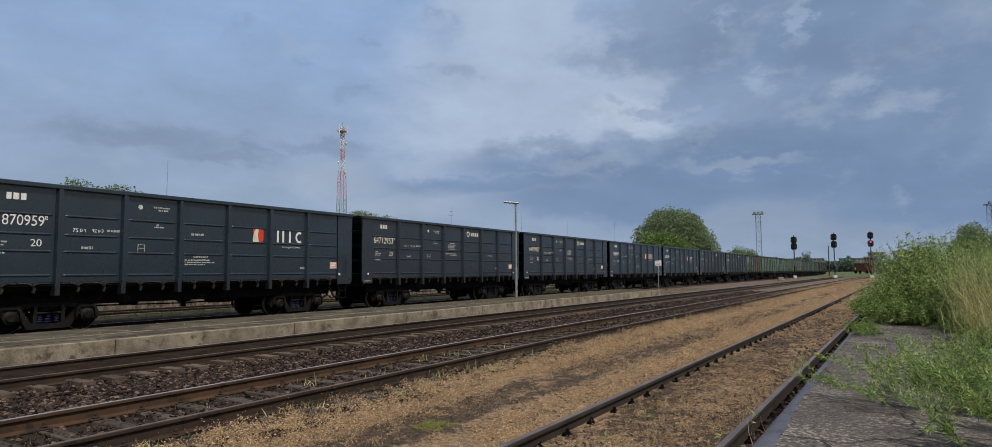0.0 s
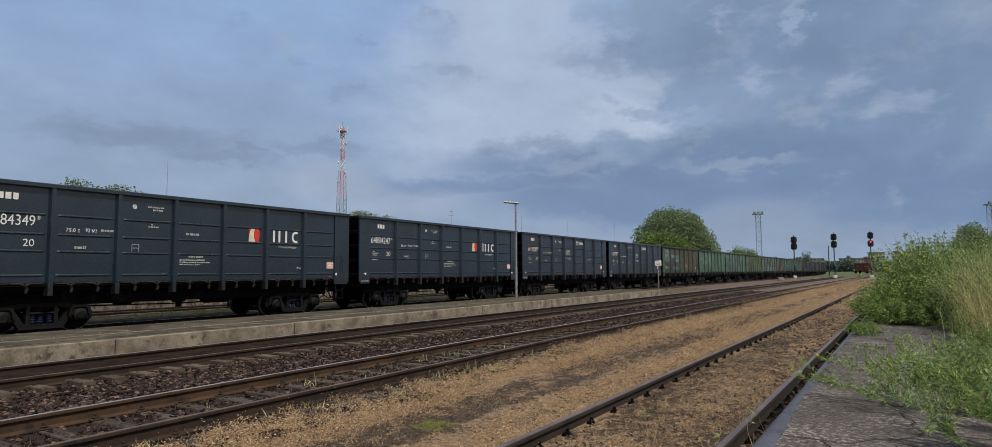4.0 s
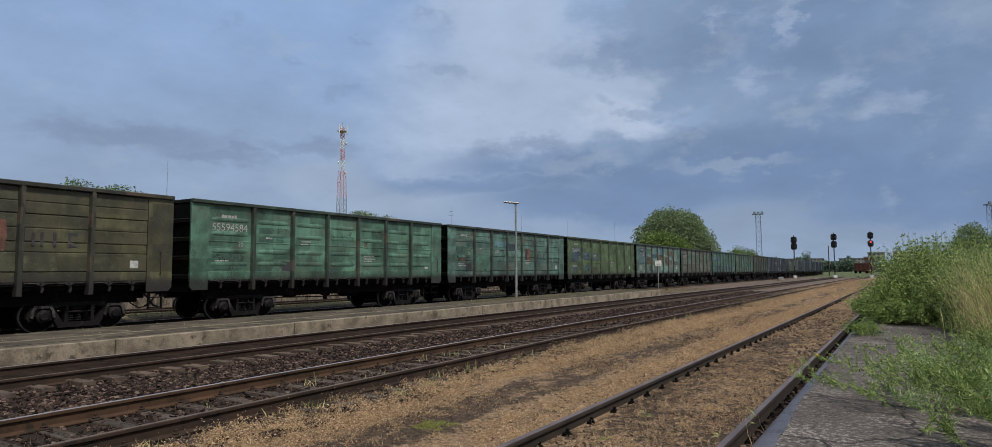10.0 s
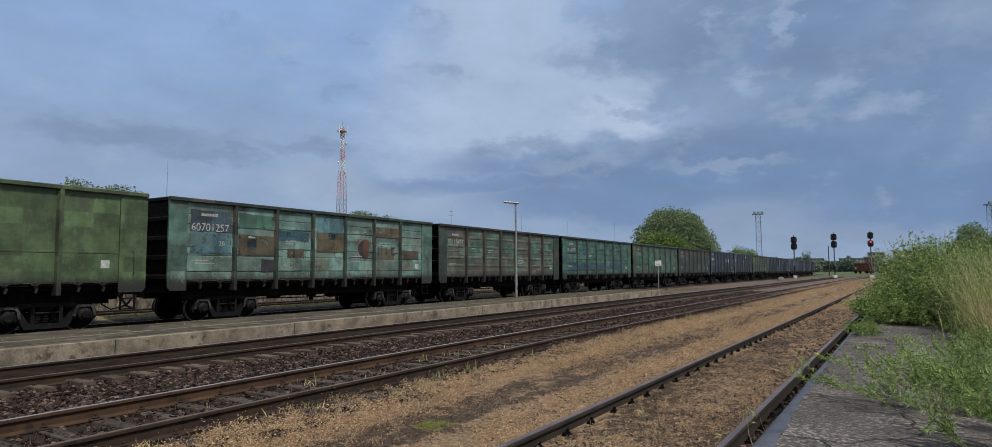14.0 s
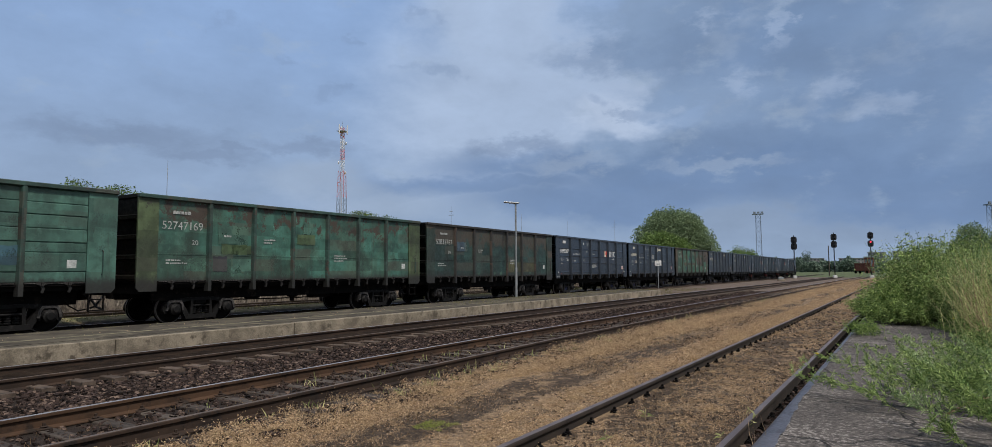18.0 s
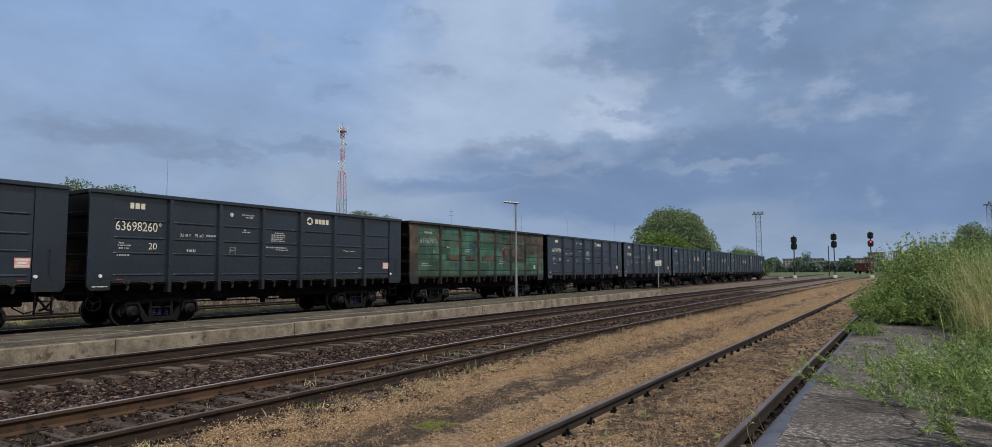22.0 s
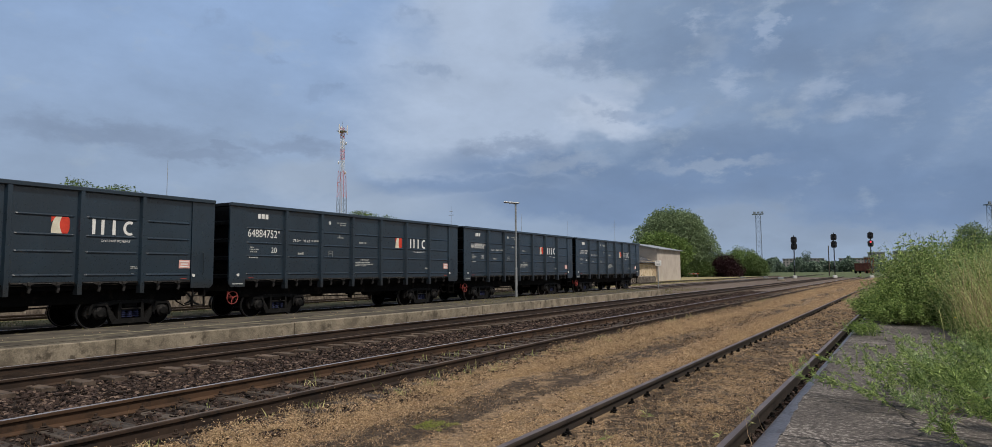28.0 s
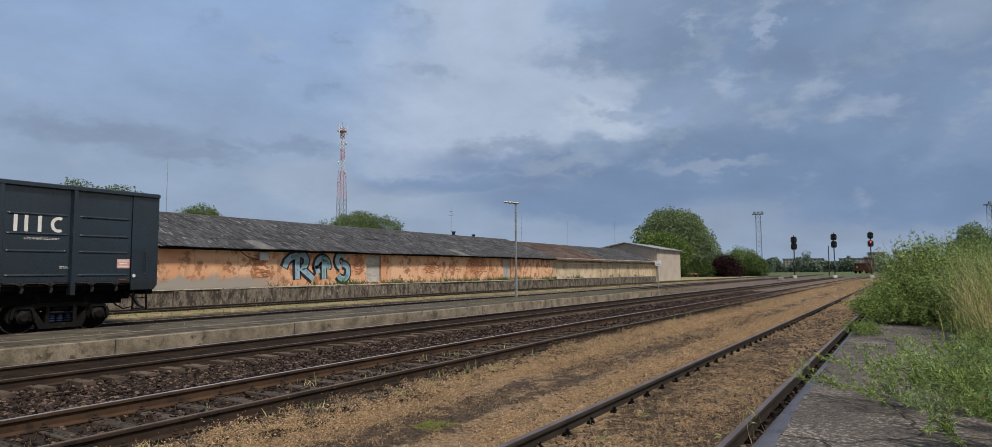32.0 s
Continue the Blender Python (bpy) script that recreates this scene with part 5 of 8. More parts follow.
    for end in (-1, 1):
        c = part("coupler", cached("coupler", lambda: Shape().box(-0.12, 0.12, 6.3, 6.78, 0.94, 1.18, 0.03).prism([(-0.22, 6.78), (0.22, 6.74), (0.28, 6.95), (0.10, 7.0), (-0.05, 6.9), (-0.26, 6.98)], "z", 0.9, 1.22).mesh("coupler", CAST)), CAST, wagon)
        c.matrix_basis = pose(0, 0, 0, 0, 0, 0 if end > 0 else 180)
        h = part("air_hose", cached("hose", lambda: Shape().tube([(0.42, 6.35, 0.92), (0.46, 6.55, 0.75), (0.45, 6.75, 0.48), (0.42, 6.93, 0.42)], 0.035).mesh("air_hose", BLACK)), BLACK, wagon)
        h.matrix_basis = pose(0, 0, 0, 0, 0, 0 if end > 0 else 180)
        part("buffer_beam", cached(("beam", end), lambda: Shape().box(-1.45, 1.45, end * 6.5 - 0.1, end * 6.5 + 0.1, 0.86, 1.20, 0.02).mesh("buffer_beam", IRON)), IRON, wagon)

    def steps():
        s = Shape()
        for y in (5.98, 6.38):
            s.box(1.44, 1.49, y, y + 0.035, 0.42, 1.1)
        for z in (0.44, 0.74):
            s.box(1.42, 1.52, 5.98, 6.41, z, z + 0.03)
        return s.mesh("step", IRON)
    part("step", cached("step", steps), IRON, wagon)
    part("handrail", cached("grab", lambda: Shape().tube([(1.54, 6.28, 1.45), (1.60, 6.28, 1.47), (1.60, 6.28, 2.1), (1.54, 6.28, 2.12)], 0.014).mesh("handrail", IRON)), trim, wagon)
    part("release_loop", cached("loop", lambda: Shape().tube([(1.2, 5.45, 0.95), (1.25, 5.6, 0.6), (1.25, 5.85, 0.45), (1.25, 6.1, 0.5), (1.2, 6.2, 0.9)], 0.022).mesh("release_loop", IRON)), IRON, wagon)
    if wheel_mark is not None:
        def hand():
            s = Shape()
            s.tube([(1.40, -6.40 + 0.21 * math.cos(a), 0.64 + 0.21 * math.sin(a)) for a in np.linspace(0, 2 * math.pi, 19)], 0.018)
            for a in (0.3, 2.4, 4.5):
                s.tube([(1.40, -6.40, 0.64), (1.40, -6.40 + 0.21 * math.cos(a), 0.64 + 0.21 * math.sin(a))], 0.014)
            s.lathe([(0.04, -0.3), (0.04, 0.02)], "x", (1.40, -6.40, 0.64), 8)
            s.tube([(1.14, -6.40, 0.64), (1.14, -6.40, 1.05)], 0.03)
            return s.mesh("handbrake_wheel", RED)
        part("handbrake_wheel", cached("hand", hand), wheel_mark, wagon, "round handbrake wheel")
    sets = add_bogie(wagon, -4.26, blue) + add_bogie(wagon, 4.26, blue)
    return wagon, sets


def far_wall():
    s = Shape().box(-1.505, -1.478, -HALF, HALF, 1.2, 3.72).box(-1.612, -1.44, -HALF, HALF, 3.715, 3.84)
    for y in RIBS:
        s.box(-1.60, -1.50, y - 0.09, y + 0.09, 0.9, 3.72)
    s.box(-1.52, -1.40, -6.0, 6.0, 1.1, 1.25)
    return s


DULL_RED = surface("dull_red_paint", [(0.20, 0.035, 0.03), (0.30, 0.055, 0.045)], 0.7, 0, 4.0, 40.0, 0.1)
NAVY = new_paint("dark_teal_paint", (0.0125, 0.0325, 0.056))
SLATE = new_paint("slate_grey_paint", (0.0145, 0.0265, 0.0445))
# end-wall paints: shade of the gaps between wagons coloured in, with some grime
END_SHADE_GRIME = new_paint("shade_grime_end_paint", (0.0055, 0.0075, 0.010), 0.12)
END_SHADE_GRIME_OLD = old_paint("shade_grime_rusted_end_paint", (0.012, 0.013, 0.010), (0.009, 0.010, 0.008), (0.015, 0.011, 0.008), 0.6, low=(0.006, 0.0055, 0.005), spec=0.12)
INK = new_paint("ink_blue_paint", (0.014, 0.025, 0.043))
RUST = (0.085, 0.052, 0.034)
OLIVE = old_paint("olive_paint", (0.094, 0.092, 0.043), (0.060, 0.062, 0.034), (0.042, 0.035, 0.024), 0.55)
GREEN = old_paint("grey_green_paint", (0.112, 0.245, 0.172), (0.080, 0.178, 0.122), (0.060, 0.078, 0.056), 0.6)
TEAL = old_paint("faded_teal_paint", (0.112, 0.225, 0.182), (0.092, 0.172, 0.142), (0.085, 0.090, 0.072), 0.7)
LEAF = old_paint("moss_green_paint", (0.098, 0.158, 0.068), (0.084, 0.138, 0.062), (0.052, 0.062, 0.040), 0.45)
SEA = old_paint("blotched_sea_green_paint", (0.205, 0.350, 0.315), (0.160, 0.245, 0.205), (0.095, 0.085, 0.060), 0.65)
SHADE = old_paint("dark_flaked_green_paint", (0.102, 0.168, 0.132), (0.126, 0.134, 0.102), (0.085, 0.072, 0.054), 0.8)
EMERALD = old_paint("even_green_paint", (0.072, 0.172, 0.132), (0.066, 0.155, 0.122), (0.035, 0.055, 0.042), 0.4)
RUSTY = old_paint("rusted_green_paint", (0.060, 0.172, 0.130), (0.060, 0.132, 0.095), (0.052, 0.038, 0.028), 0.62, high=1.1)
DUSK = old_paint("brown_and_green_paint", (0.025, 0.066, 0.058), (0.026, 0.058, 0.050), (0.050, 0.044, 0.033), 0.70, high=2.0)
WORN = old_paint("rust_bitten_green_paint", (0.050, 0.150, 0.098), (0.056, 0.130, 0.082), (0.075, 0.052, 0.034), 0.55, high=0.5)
RUST_END = old_paint("rust_brown_corner_paint", (0.105, 0.078, 0.048), (0.075, 0.058, 0.038), (0.048, 0.036, 0.026), 0.6)
BLUE_PATCH = old_paint("faded_blue_paint", (0.120, 0.245, 0.275), (0.09, 0.20, 0.24), (0.07, 0.09, 0.08), 0.3, holes=True)
DEEP_PATCH = old_paint("dull_blue_paint", (0.048, 0.120, 0.158), (0.045, 0.105, 0.138), (0.05, 0.07, 0.06), 0.35, holes=True)
DARK_PATCH = old_paint("dark_violet_patch", (0.045, 0.045, 0.055), (0.04, 0.04, 0.05), (0.06, 0.06, 0.05), 0.2)
OCHRE_PATCH = old_paint("ochre_patch", (0.135, 0.112, 0.066), (0.12, 0.10, 0.06), (0.09, 0.09, 0.06), 0.4, holes=True)
MINT_PATCH = old_paint("mint_patch", (0.085, 0.195, 0.145), (0.075, 0.165, 0.125), (0.06, 0.09, 0.06), 0.4, holes=True)
SMOKE_PATCH = old_paint("smoke_blue_patch", (0.058, 0.098, 0.135), (0.050, 0.085, 0.112), (0.07, 0.09, 0.05), 0.35, holes=True)
BROWN_PATCH = old_paint("brown_bare_patch", (0.085, 0.068, 0.048), (0.07, 0.058, 0.044), (0.10, 0.07, 0.045), 0.4, holes=True)
FADED_RED = old_paint("faded_red_mark", (0.23, 0.085, 0.055), (0.18, 0.075, 0.05), (0.13, 0.08, 0.055), 0.6)
FADED_WHITE = old_paint("faded_white_mark", (0.30, 0.285, 0.25), (0.24, 0.23, 0.20), (0.12, 0.10, 0.075), 0.6)
FADED_INK = surface("worn_pale_stencil", [(0.22, 0.235, 0.225), (0.46, 0.475, 0.455), (0.12, 0.13, 0.115)], 0.8, 0, 3.0, 12.0, 0.1)
DARK_TRIM = old_paint("dark_rusty_trim", (0.040, 0.040, 0.027), (0.032, 0.035, 0.026), RUST, 0.5)
BROWN_TRIM = old_paint("brown_rusty_trim", (0.036, 0.032, 0.026), (0.030, 0.029, 0.024), RUST, 0.6)
LEAF_TRIM = old_paint("dirty_moss_green_trim", (0.086, 0.122, 0.054), (0.066, 0.094, 0.046), (0.035, 0.035, 0.026), 0.6)
TEAL_TRIM = old_paint("dark_teal_trim", (0.036, 0.088, 0.070), (0.040, 0.070, 0.056), (0.055, 0.040, 0.030), 0.7)
GREEN_TRIM = old_paint("green_trim", (0.040, 0.066, 0.050), (0.034, 0.056, 0.044), RUST, 0.5)

# per wagon: style, paint, trim, corner paint, number, brand, height of the seam of the number
ROWS = [
    ("new", NAVY, "870959", "red"), ("new", SLATE, "64712953", "ring"), ("new", SLATE, "64759821", "ring"), ("new", NAVY, "64884349", "red"),
    ("new", NAVY, "64884247", "red"), ("new", SLATE, "64703069", "ring"), ("new", SLATE, "64777824", "ring"),
    ("plank", OLIVE, "5595281", "faded"), ("wave", GREEN, "55594584", "small"), ("plank", TEAL, "", "faded"), ("flat", LEAF, "52862489", ""),
    ("plank", SEA, "60701257", "faded"), ("wave", SHADE, "55115497", ""), ("plank", EMERALD, "56160971", ""), ("flat", RUSTY, "52747169", ""),
    ("flat", DUSK, "52833767", ""), ("new", INK, "64895360", "red"), ("new", SLATE, "63698260", "ring"), ("plank", WORN, "61567905", "faded"),
    ("new", SLATE, "64709728", "ring"), ("new", SLATE, "64795420", "ring"), ("new", NAVY, "", "red"), ("new", NAVY, "64884752", "red"),
    ("new", NAVY, "64889058", "red"), ("new", NAVY, "64891120", "red")]
LABELS = {NAVY: "dark teal steel gondola wagon with white lettering and red emblem", INK: "ink blue steel gondola wagon with white lettering and red emblem",
          SLATE: "slate grey steel gondola wagon with cream lettering and ring emblem", OLIVE: "olive old gondola wagon with faded blue repainted panels",
          GREEN: "grey-green old gondola wagon with bulged panels and patchy paint", TEAL: "faded teal old gondola wagon with flaking panels",
          LEAF: "moss green gondola wagon with smooth sheet sides", SEA: "blotched sea green gondola wagon with ochre and blue patches",
          SHADE: "dark flaked green gondola wagon with bulged panels", EMERALD: "even green gondola wagon with dull blue lower panels",
          RUSTY: "green gondola wagon eaten by brown rust", DUSK: "brown and green gondola wagon with rust along its top", WORN: "rust-bitten green and brown gondola wagon"}
TRIMS = {OLIVE: (DARK_TRIM, OLIVE), GREEN: (GREEN_TRIM, GREEN), TEAL: (GREEN_TRIM, TEAL), LEAF: (LEAF_TRIM, LEAF), SEA: (GREEN_TRIM, TEAL), SHADE: (DARK_TRIM, GREEN_TRIM),
         EMERALD: (TEAL_TRIM, EMERALD), RUSTY: (TEAL_TRIM, LEAF_TRIM), DUSK: (BROWN_TRIM, GREEN_TRIM), WORN: (DARK_TRIM, RUST_END)}
SMALL_NEW = [(3.62, 0.36, 2.64, 0.07), (2.95, 0.30, 2.14, 0.09), (4.95, 0.50, 3.42, 0.05), (5.1, 0.32, 3.34, 0.05),
             (5.05, 0.10, 2.90, 0.05), (4.98, 0.32, 2.83, 0.05), (0.85, 0.14, 2.33, 0.05), (0.82, 0.40, 2.26, 0.05), (0.85, 0.30, 2.18, 0.05), (0.80, 0.36, 1.98, 0.05),
             (10.65, 0.30, 1.61, 0.03), (10.65, 0.18, 1.65, 0.03)]
WAGONS = []
for k, (style, paint, number, brand) in enumerate(ROWS):
    trim, corner = TRIMS.get(paint, (paint, paint))
    hand = DULL_RED if k > 20 else IRON if k in (5, 6, 17, 21, 22, 23) else None
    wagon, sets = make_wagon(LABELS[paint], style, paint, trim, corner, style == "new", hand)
    WAGONS.append((wagon, sets))
    X = 1.508
    if style == "new":
        ink = CREAM if brand == "ring" else WHITE
        if number:
            full = len(number) == 8
            put_word(wagon, "number", number, 0.74 if full else 1.07, 1.24 if full else 0.95, 2.71, 0.27, ink, X)
            put_word(wagon, "number", "8", 2.03, 0.07, 2.88, 0.10, ink, X)
        put_word(wagon, "number", "20", 1.72, 0.26, 2.18, 0.19, ink, X)
        put_word(wagon, "load_limit", "75.0 т", 2.72, 0.36, 2.60, 0.10, ink, X)
        put_word(wagon, "volume", "92 м3", 3.22, 0.30, 2.61, 0.10, ink, X)
        bars(wagon, "owner_mark", [(1.14, 0.11, 3.36, 0.17), (1.29, 0.13, 3.36, 0.17), (1.46, 0.12, 3.36, 0.17)], ink, X, "three plain blocks of the railway's mark")
        bars(wagon, "data_stencil", SMALL_NEW, SMALL_PRINT, X, "small rows of painted data")
        s = Shape().lathe([(0.07, -0.002), (0.07, 0.002)], "x", (X, 4.55 - HALF, 3.42), 14)
        part("round_mark", s, STENCIL, wagon)
        bars(wagon, "frame_mark", [(4.50, 0.22, 2.30, 0.02), (4.50, 0.22, 2.06, 0.02), (4.50, 0.02, 2.06, 0.26), (4.70, 0.02, 2.06, 0.26), (4.50, 0.22, 2.20, 0.02)], SMALL_PRINT, X)
        bars(wagon, "plate", [(12.15, 0.36, 1.62, 0.26)], PINK, X, "pink data plate")
        bars(wagon, "plate_border", [(12.18, 0.30, 1.66, 0.03), (12.18, 0.30, 1.81, 0.03), (12.22, 0.22, 1.73, 0.04)], WHITE, X + 0.005)
        part("eye_bolt", Shape().lathe([(0.05, 0), (0.05, 0.03)], "x", (1.538, 12.62 - HALF, 1.40), 10), WHITE, wagon, "white painted towing eye")
        part("eye_bolt", Shape().lathe([(0.05, 0), (0.05, 0.03)], "x", (1.538, 0.35 - HALF, 1.40), 10), WHITE, wagon, "white painted towing eye")
        for l0 in (0.80, 12.22):
            bars(wagon, "red_mark", [(l0, 0.20, 1.285, 0.03)], DULL_RED, X + 0.004, "short red line beside the towing eye")
        bars(wagon, "corner_stencil", [(0.14, 0.42, 1.09, 0.028)], STENCIL, 1.541)
        if brand == "red":
            emblem_red(wagon, 8.49, 2.545, 0.45, RED, CREAM, X + 0.002)
            # the company's name as plain upright bars and a half ring
            for l0 in (9.55, 9.79, 10.10):
                part("letter_bar", cached(("letter", l0), lambda: Shape().box(X - 0.002, X + 0.002, l0 - HALF, l0 + 0.085 - HALF, 2.56, 2.98).mesh("letter_bar", WHITE)), WHITE, wagon)
            part("letter_arc", cached("arc", lambda: half_ring(10.59 - HALF, 2.77, X).mesh("letter_arc", WHITE)), WHITE, wagon)
            put_word(wagon, "slogan", "СРОЧНЫЙ ВОЗВРАТ", 9.80, 0.82, 2.36, 0.075, WHITE, X)
            bars(wagon, "data_stencil", [(6.2, 0.45, 2.66, 0.07), (6.0, 0.9, 1.86, 0.05), (6.0, 1.05, 1.79, 0.04), (6.0, 0.7, 1.72, 0.04), (6.3, 0.5, 1.96, 0.05)], SMALL_PRINT, X)
        else:
            ring_mark(wagon, 7.98, 3.42, 0.15, CREAM, X)
            for l0 in (8.25, 8.43, 8.61, 8.80):
                part("letter_block", cached(("block", l0), lambda: Shape().box(X - 0.002, X + 0.002, l0 - HALF, l0 + 0.14 - HALF, 3.33, 3.51).mesh("letter_block", CREAM)), CREAM, wagon)
            put_word(wagon, "slogan", "СРОЧНЫЙ ВОЗВРАТ", 9.75, 0.72, 2.30, 0.07, CREAM, X)
            bars(wagon, "data_stencil", [(6.35, 0.4, 2.86, 0.06), (6.2, 0.62, 2.79, 0.05), (6.2, 0.62, 2.72, 0.05), (6.2, 0.5, 2.65, 0.05), (6.2, 0.6, 2.58, 0.05), (5.98, 0.9, 2.34, 0.06), (6.4, 0.55, 2.27, 0.04)], SMALL_PRINT, X)
            patch(wagon, 8.25, 0.62, 1.50, 0.50, INK, X + 0.001, k, "darker repainted square")
    else:
        X = {"plank": 1.522, "wave": 1.506, "flat": 1.515}[style]
        if number:
            put_word(wagon, "number", number, 0.76, 1.36 if len(number) == 8 else 1.2, 2.82 if style != "wave" else 2.86, 0.25, FADED_INK, X + 0.006)
        bars(wagon, "data_stencil", [(1.1, 0.6, 3.30, 0.12), (0.9, 0.5, 1.85, 0.05), (0.9, 0.7, 1.76, 0.05), (2.9, 0.3, 2.66, 0.07), (4.5, 0.5, 2.6, 0.05), (4.5, 0.36, 2.5, 0.05), (7.9, 0.6, 2.1, 0.05), (7.9, 0.7, 2.0, 0.05), (7.9, 0.5, 1.9, 0.05)], SMALL_PRINT, X + 0.006)
        put_word(wagon, "number", "20", 1.75, 0.22, 2.36, 0.15, FADED_INK, X + 0.006)
        if brand == "faded":
            el = 8.30 if k != 9 else 8.0
            emblem_old(wagon, el - 0.12, 2.04, 0.80, FADED_RED, FADED_WHITE if k not in (9,) else OCHRE_PATCH, X + 0.003)
            bars(wagon, "company_name", [(9.50, 0.07, 2.2, 0.36), (9.70, 0.07, 2.2, 0.36), (10.0, 0.08, 2.2, 0.36), (10.40, 0.20, 2.2, 0.07), (10.40, 0.20, 2.49, 0.07), (10.36, 0.08, 2.2, 0.36)], DARK_PATCH, X + 0.004, "worn dark bars of the old name")
        P = lambda *a, **q: patch(wagon, *a[:4], a[4], X + 0.002, k * 31 + int(a[0] * 10), **q)
        if k == 7:
            P(0.68, 1.58, 2.36, 1.28, BLUE_PATCH, label="faded blue repainted panel")
            patch(wagon, 0.10, 0.50, 1.06, 0.50, MINT_PATCH, 1.541, 71)
            patch(wagon, 0.06, 0.55, 1.60, 1.6, LEAF, 1.540, 77)
            P(2.50, 1.5, 2.78, 0.30, BLUE_PATCH), P(2.50, 0.72, 1.55, 0.45, DARK_PATCH), P(3.25, 0.75, 1.6, 0.30, BLUE_PATCH)
            P(4.25, 1.45, 2.75, 0.28, BLUE_PATCH), P(4.25, 1.45, 2.34, 0.36, BLUE_PATCH), P(4.25, 1.45, 1.55, 0.42, BLUE_PATCH)
            P(0.68, 0.6, 1.62, 0.36, BLUE_PATCH), P(1.35, 0.9, 1.62, 0.36, MINT_PATCH), P(6.3, 0.42, 2.4, 0.62, MINT_PATCH), P(6.3, 0.4, 1.6, 0.36, MINT_PATCH)
        elif k == 8:
            P(3.62, 0.55, 1.45, 0.42, DARK_PATCH), P(7.9, 0.22, 2.45, 0.35, OCHRE_PATCH), P(6.1, 1.2, 2.52, 0.4, MINT_PATCH), P(2.6, 1.4, 2.55, 0.5, MINT_PATCH), P(0.8, 1.2, 1.6, 0.5, MINT_PATCH)
        elif k == 9:
            P(4.4, 1.3, 2.85, 0.35, BLUE_PATCH), P(0.75, 1.4, 2.2, 0.6, MINT_PATCH), P(2.55, 1.4, 1.5, 0.9, MINT_PATCH), P(0.9, 0.7, 2.02, 0.2, OCHRE_PATCH), P(1.6, 0.5, 1.5, 0.4, DARK_PATCH), P(6.1, 0.7, 2.7, 0.4, SMOKE_PATCH)
        elif k == 10:
            P(0.72, 1.45, 2.12, 1.0, SMOKE_PATCH), P(2.5, 1.45, 2.30, 0.55, SMOKE_PATCH), P(4.2, 1.2, 2.28, 0.5, SMOKE_PATCH), P(3.4, 0.45, 1.45, 0.45, SMOKE_PATCH), P(2.6, 0.7, 1.5, 0.4, MINT_PATCH), P(0.8, 0.7, 1.42, 0.4, SMOKE_PATCH), P(4.3, 0.8, 1.4, 0.4, OLIVE)
        elif k == 11:
            patch(wagon, 0.10, 0.48, 1.06, 0.62, SEA, 1.541, 72)
            P(0.72, 1.5, 2.1, 0.7, BLUE_PATCH), P(2.5, 1.55, 2.08, 0.7, OCHRE_PATCH), P(2.85, 0.4, 2.3, 0.4, DEEP_PATCH), P(0.72, 1.5, 2.8, 0.7, SMOKE_PATCH), P(2.5, 1.5, 3.0, 0.5, MINT_PATCH), P(6.0, 1.4, 3.0, 0.6, BLUE_PATCH), P(3.45, 0.6, 1.5, 0.45, DARK_PATCH), P(4.2, 1.4, 2.6, 0.4, DEEP_PATCH),
            P(6.0, 1.5, 2.25, 0.75, OCHRE_PATCH), P(6.6, 0.4, 2.75, 0.25, DEEP_PATCH), P(4.6, 0.8, 2.0, 0.35, OCHRE_PATCH), P(9.4, 1.5, 2.95, 0.45, OCHRE_PATCH), P(9.45, 1.1, 2.0, 0.5, OCHRE_PATCH), P(11.1, 1.2, 2.05, 0.4, BROWN_PATCH)
        elif k == 13:
            for l0 in (0.72, 2.5, 4.25, 5.98):
                P(l0, 1.5, 1.56, 0.46, DEEP_PATCH)
            P(7.7, 1.5, 1.58, 0.6, DEEP_PATCH), P(9.4, 1.5, 1.7, 0.5, DEEP_PATCH), P(3.55, 0.5, 1.58, 0.44, DARK_PATCH), P(0.72, 1.5, 2.7, 0.42, DEEP_PATCH), P(2.5, 1.5, 2.7, 0.3, DEEP_PATCH)
        elif k == 14:
            P(2.68, 1.15, 2.42, 0.62, MINT_PATCH), P(2.82, 1.0, 2.08, 0.34, LEAF), P(2.5, 0.55, 1.50, 0.52, DARK_PATCH), P(3.2, 0.8, 1.45, 0.5, MINT_PATCH), P(6.3, 0.5, 2.9, 0.45, MINT_PATCH), P(6.0, 0.9, 2.5, 0.4, LEAF), P(3.2, 0.8, 2.1, 0.3, LEAF)
        elif k == 15:
            P(7.75, 1.45, 1.42, 0.58, OLIVE), P(9.45, 1.45, 1.42, 0.58, OLIVE), P(2.55, 0.9, 2.5, 0.5, SMOKE_PATCH), P(4.4, 0.28, 1.30, 0.13, GREEN), P(6.1, 0.25, 1.30, 0.13, GREEN), P(6.75, 0.25, 1.30, 0.13, GREEN), P(8.4, 0.3, 1.30, 0.13, GREEN), P(10.2, 0.25, 1.30, 0.13, GREEN)
        elif k == 18:
            patch(wagon, 12.80, 0.44, 1.30, 0.95, MINT_PATCH, 1.541, 73)
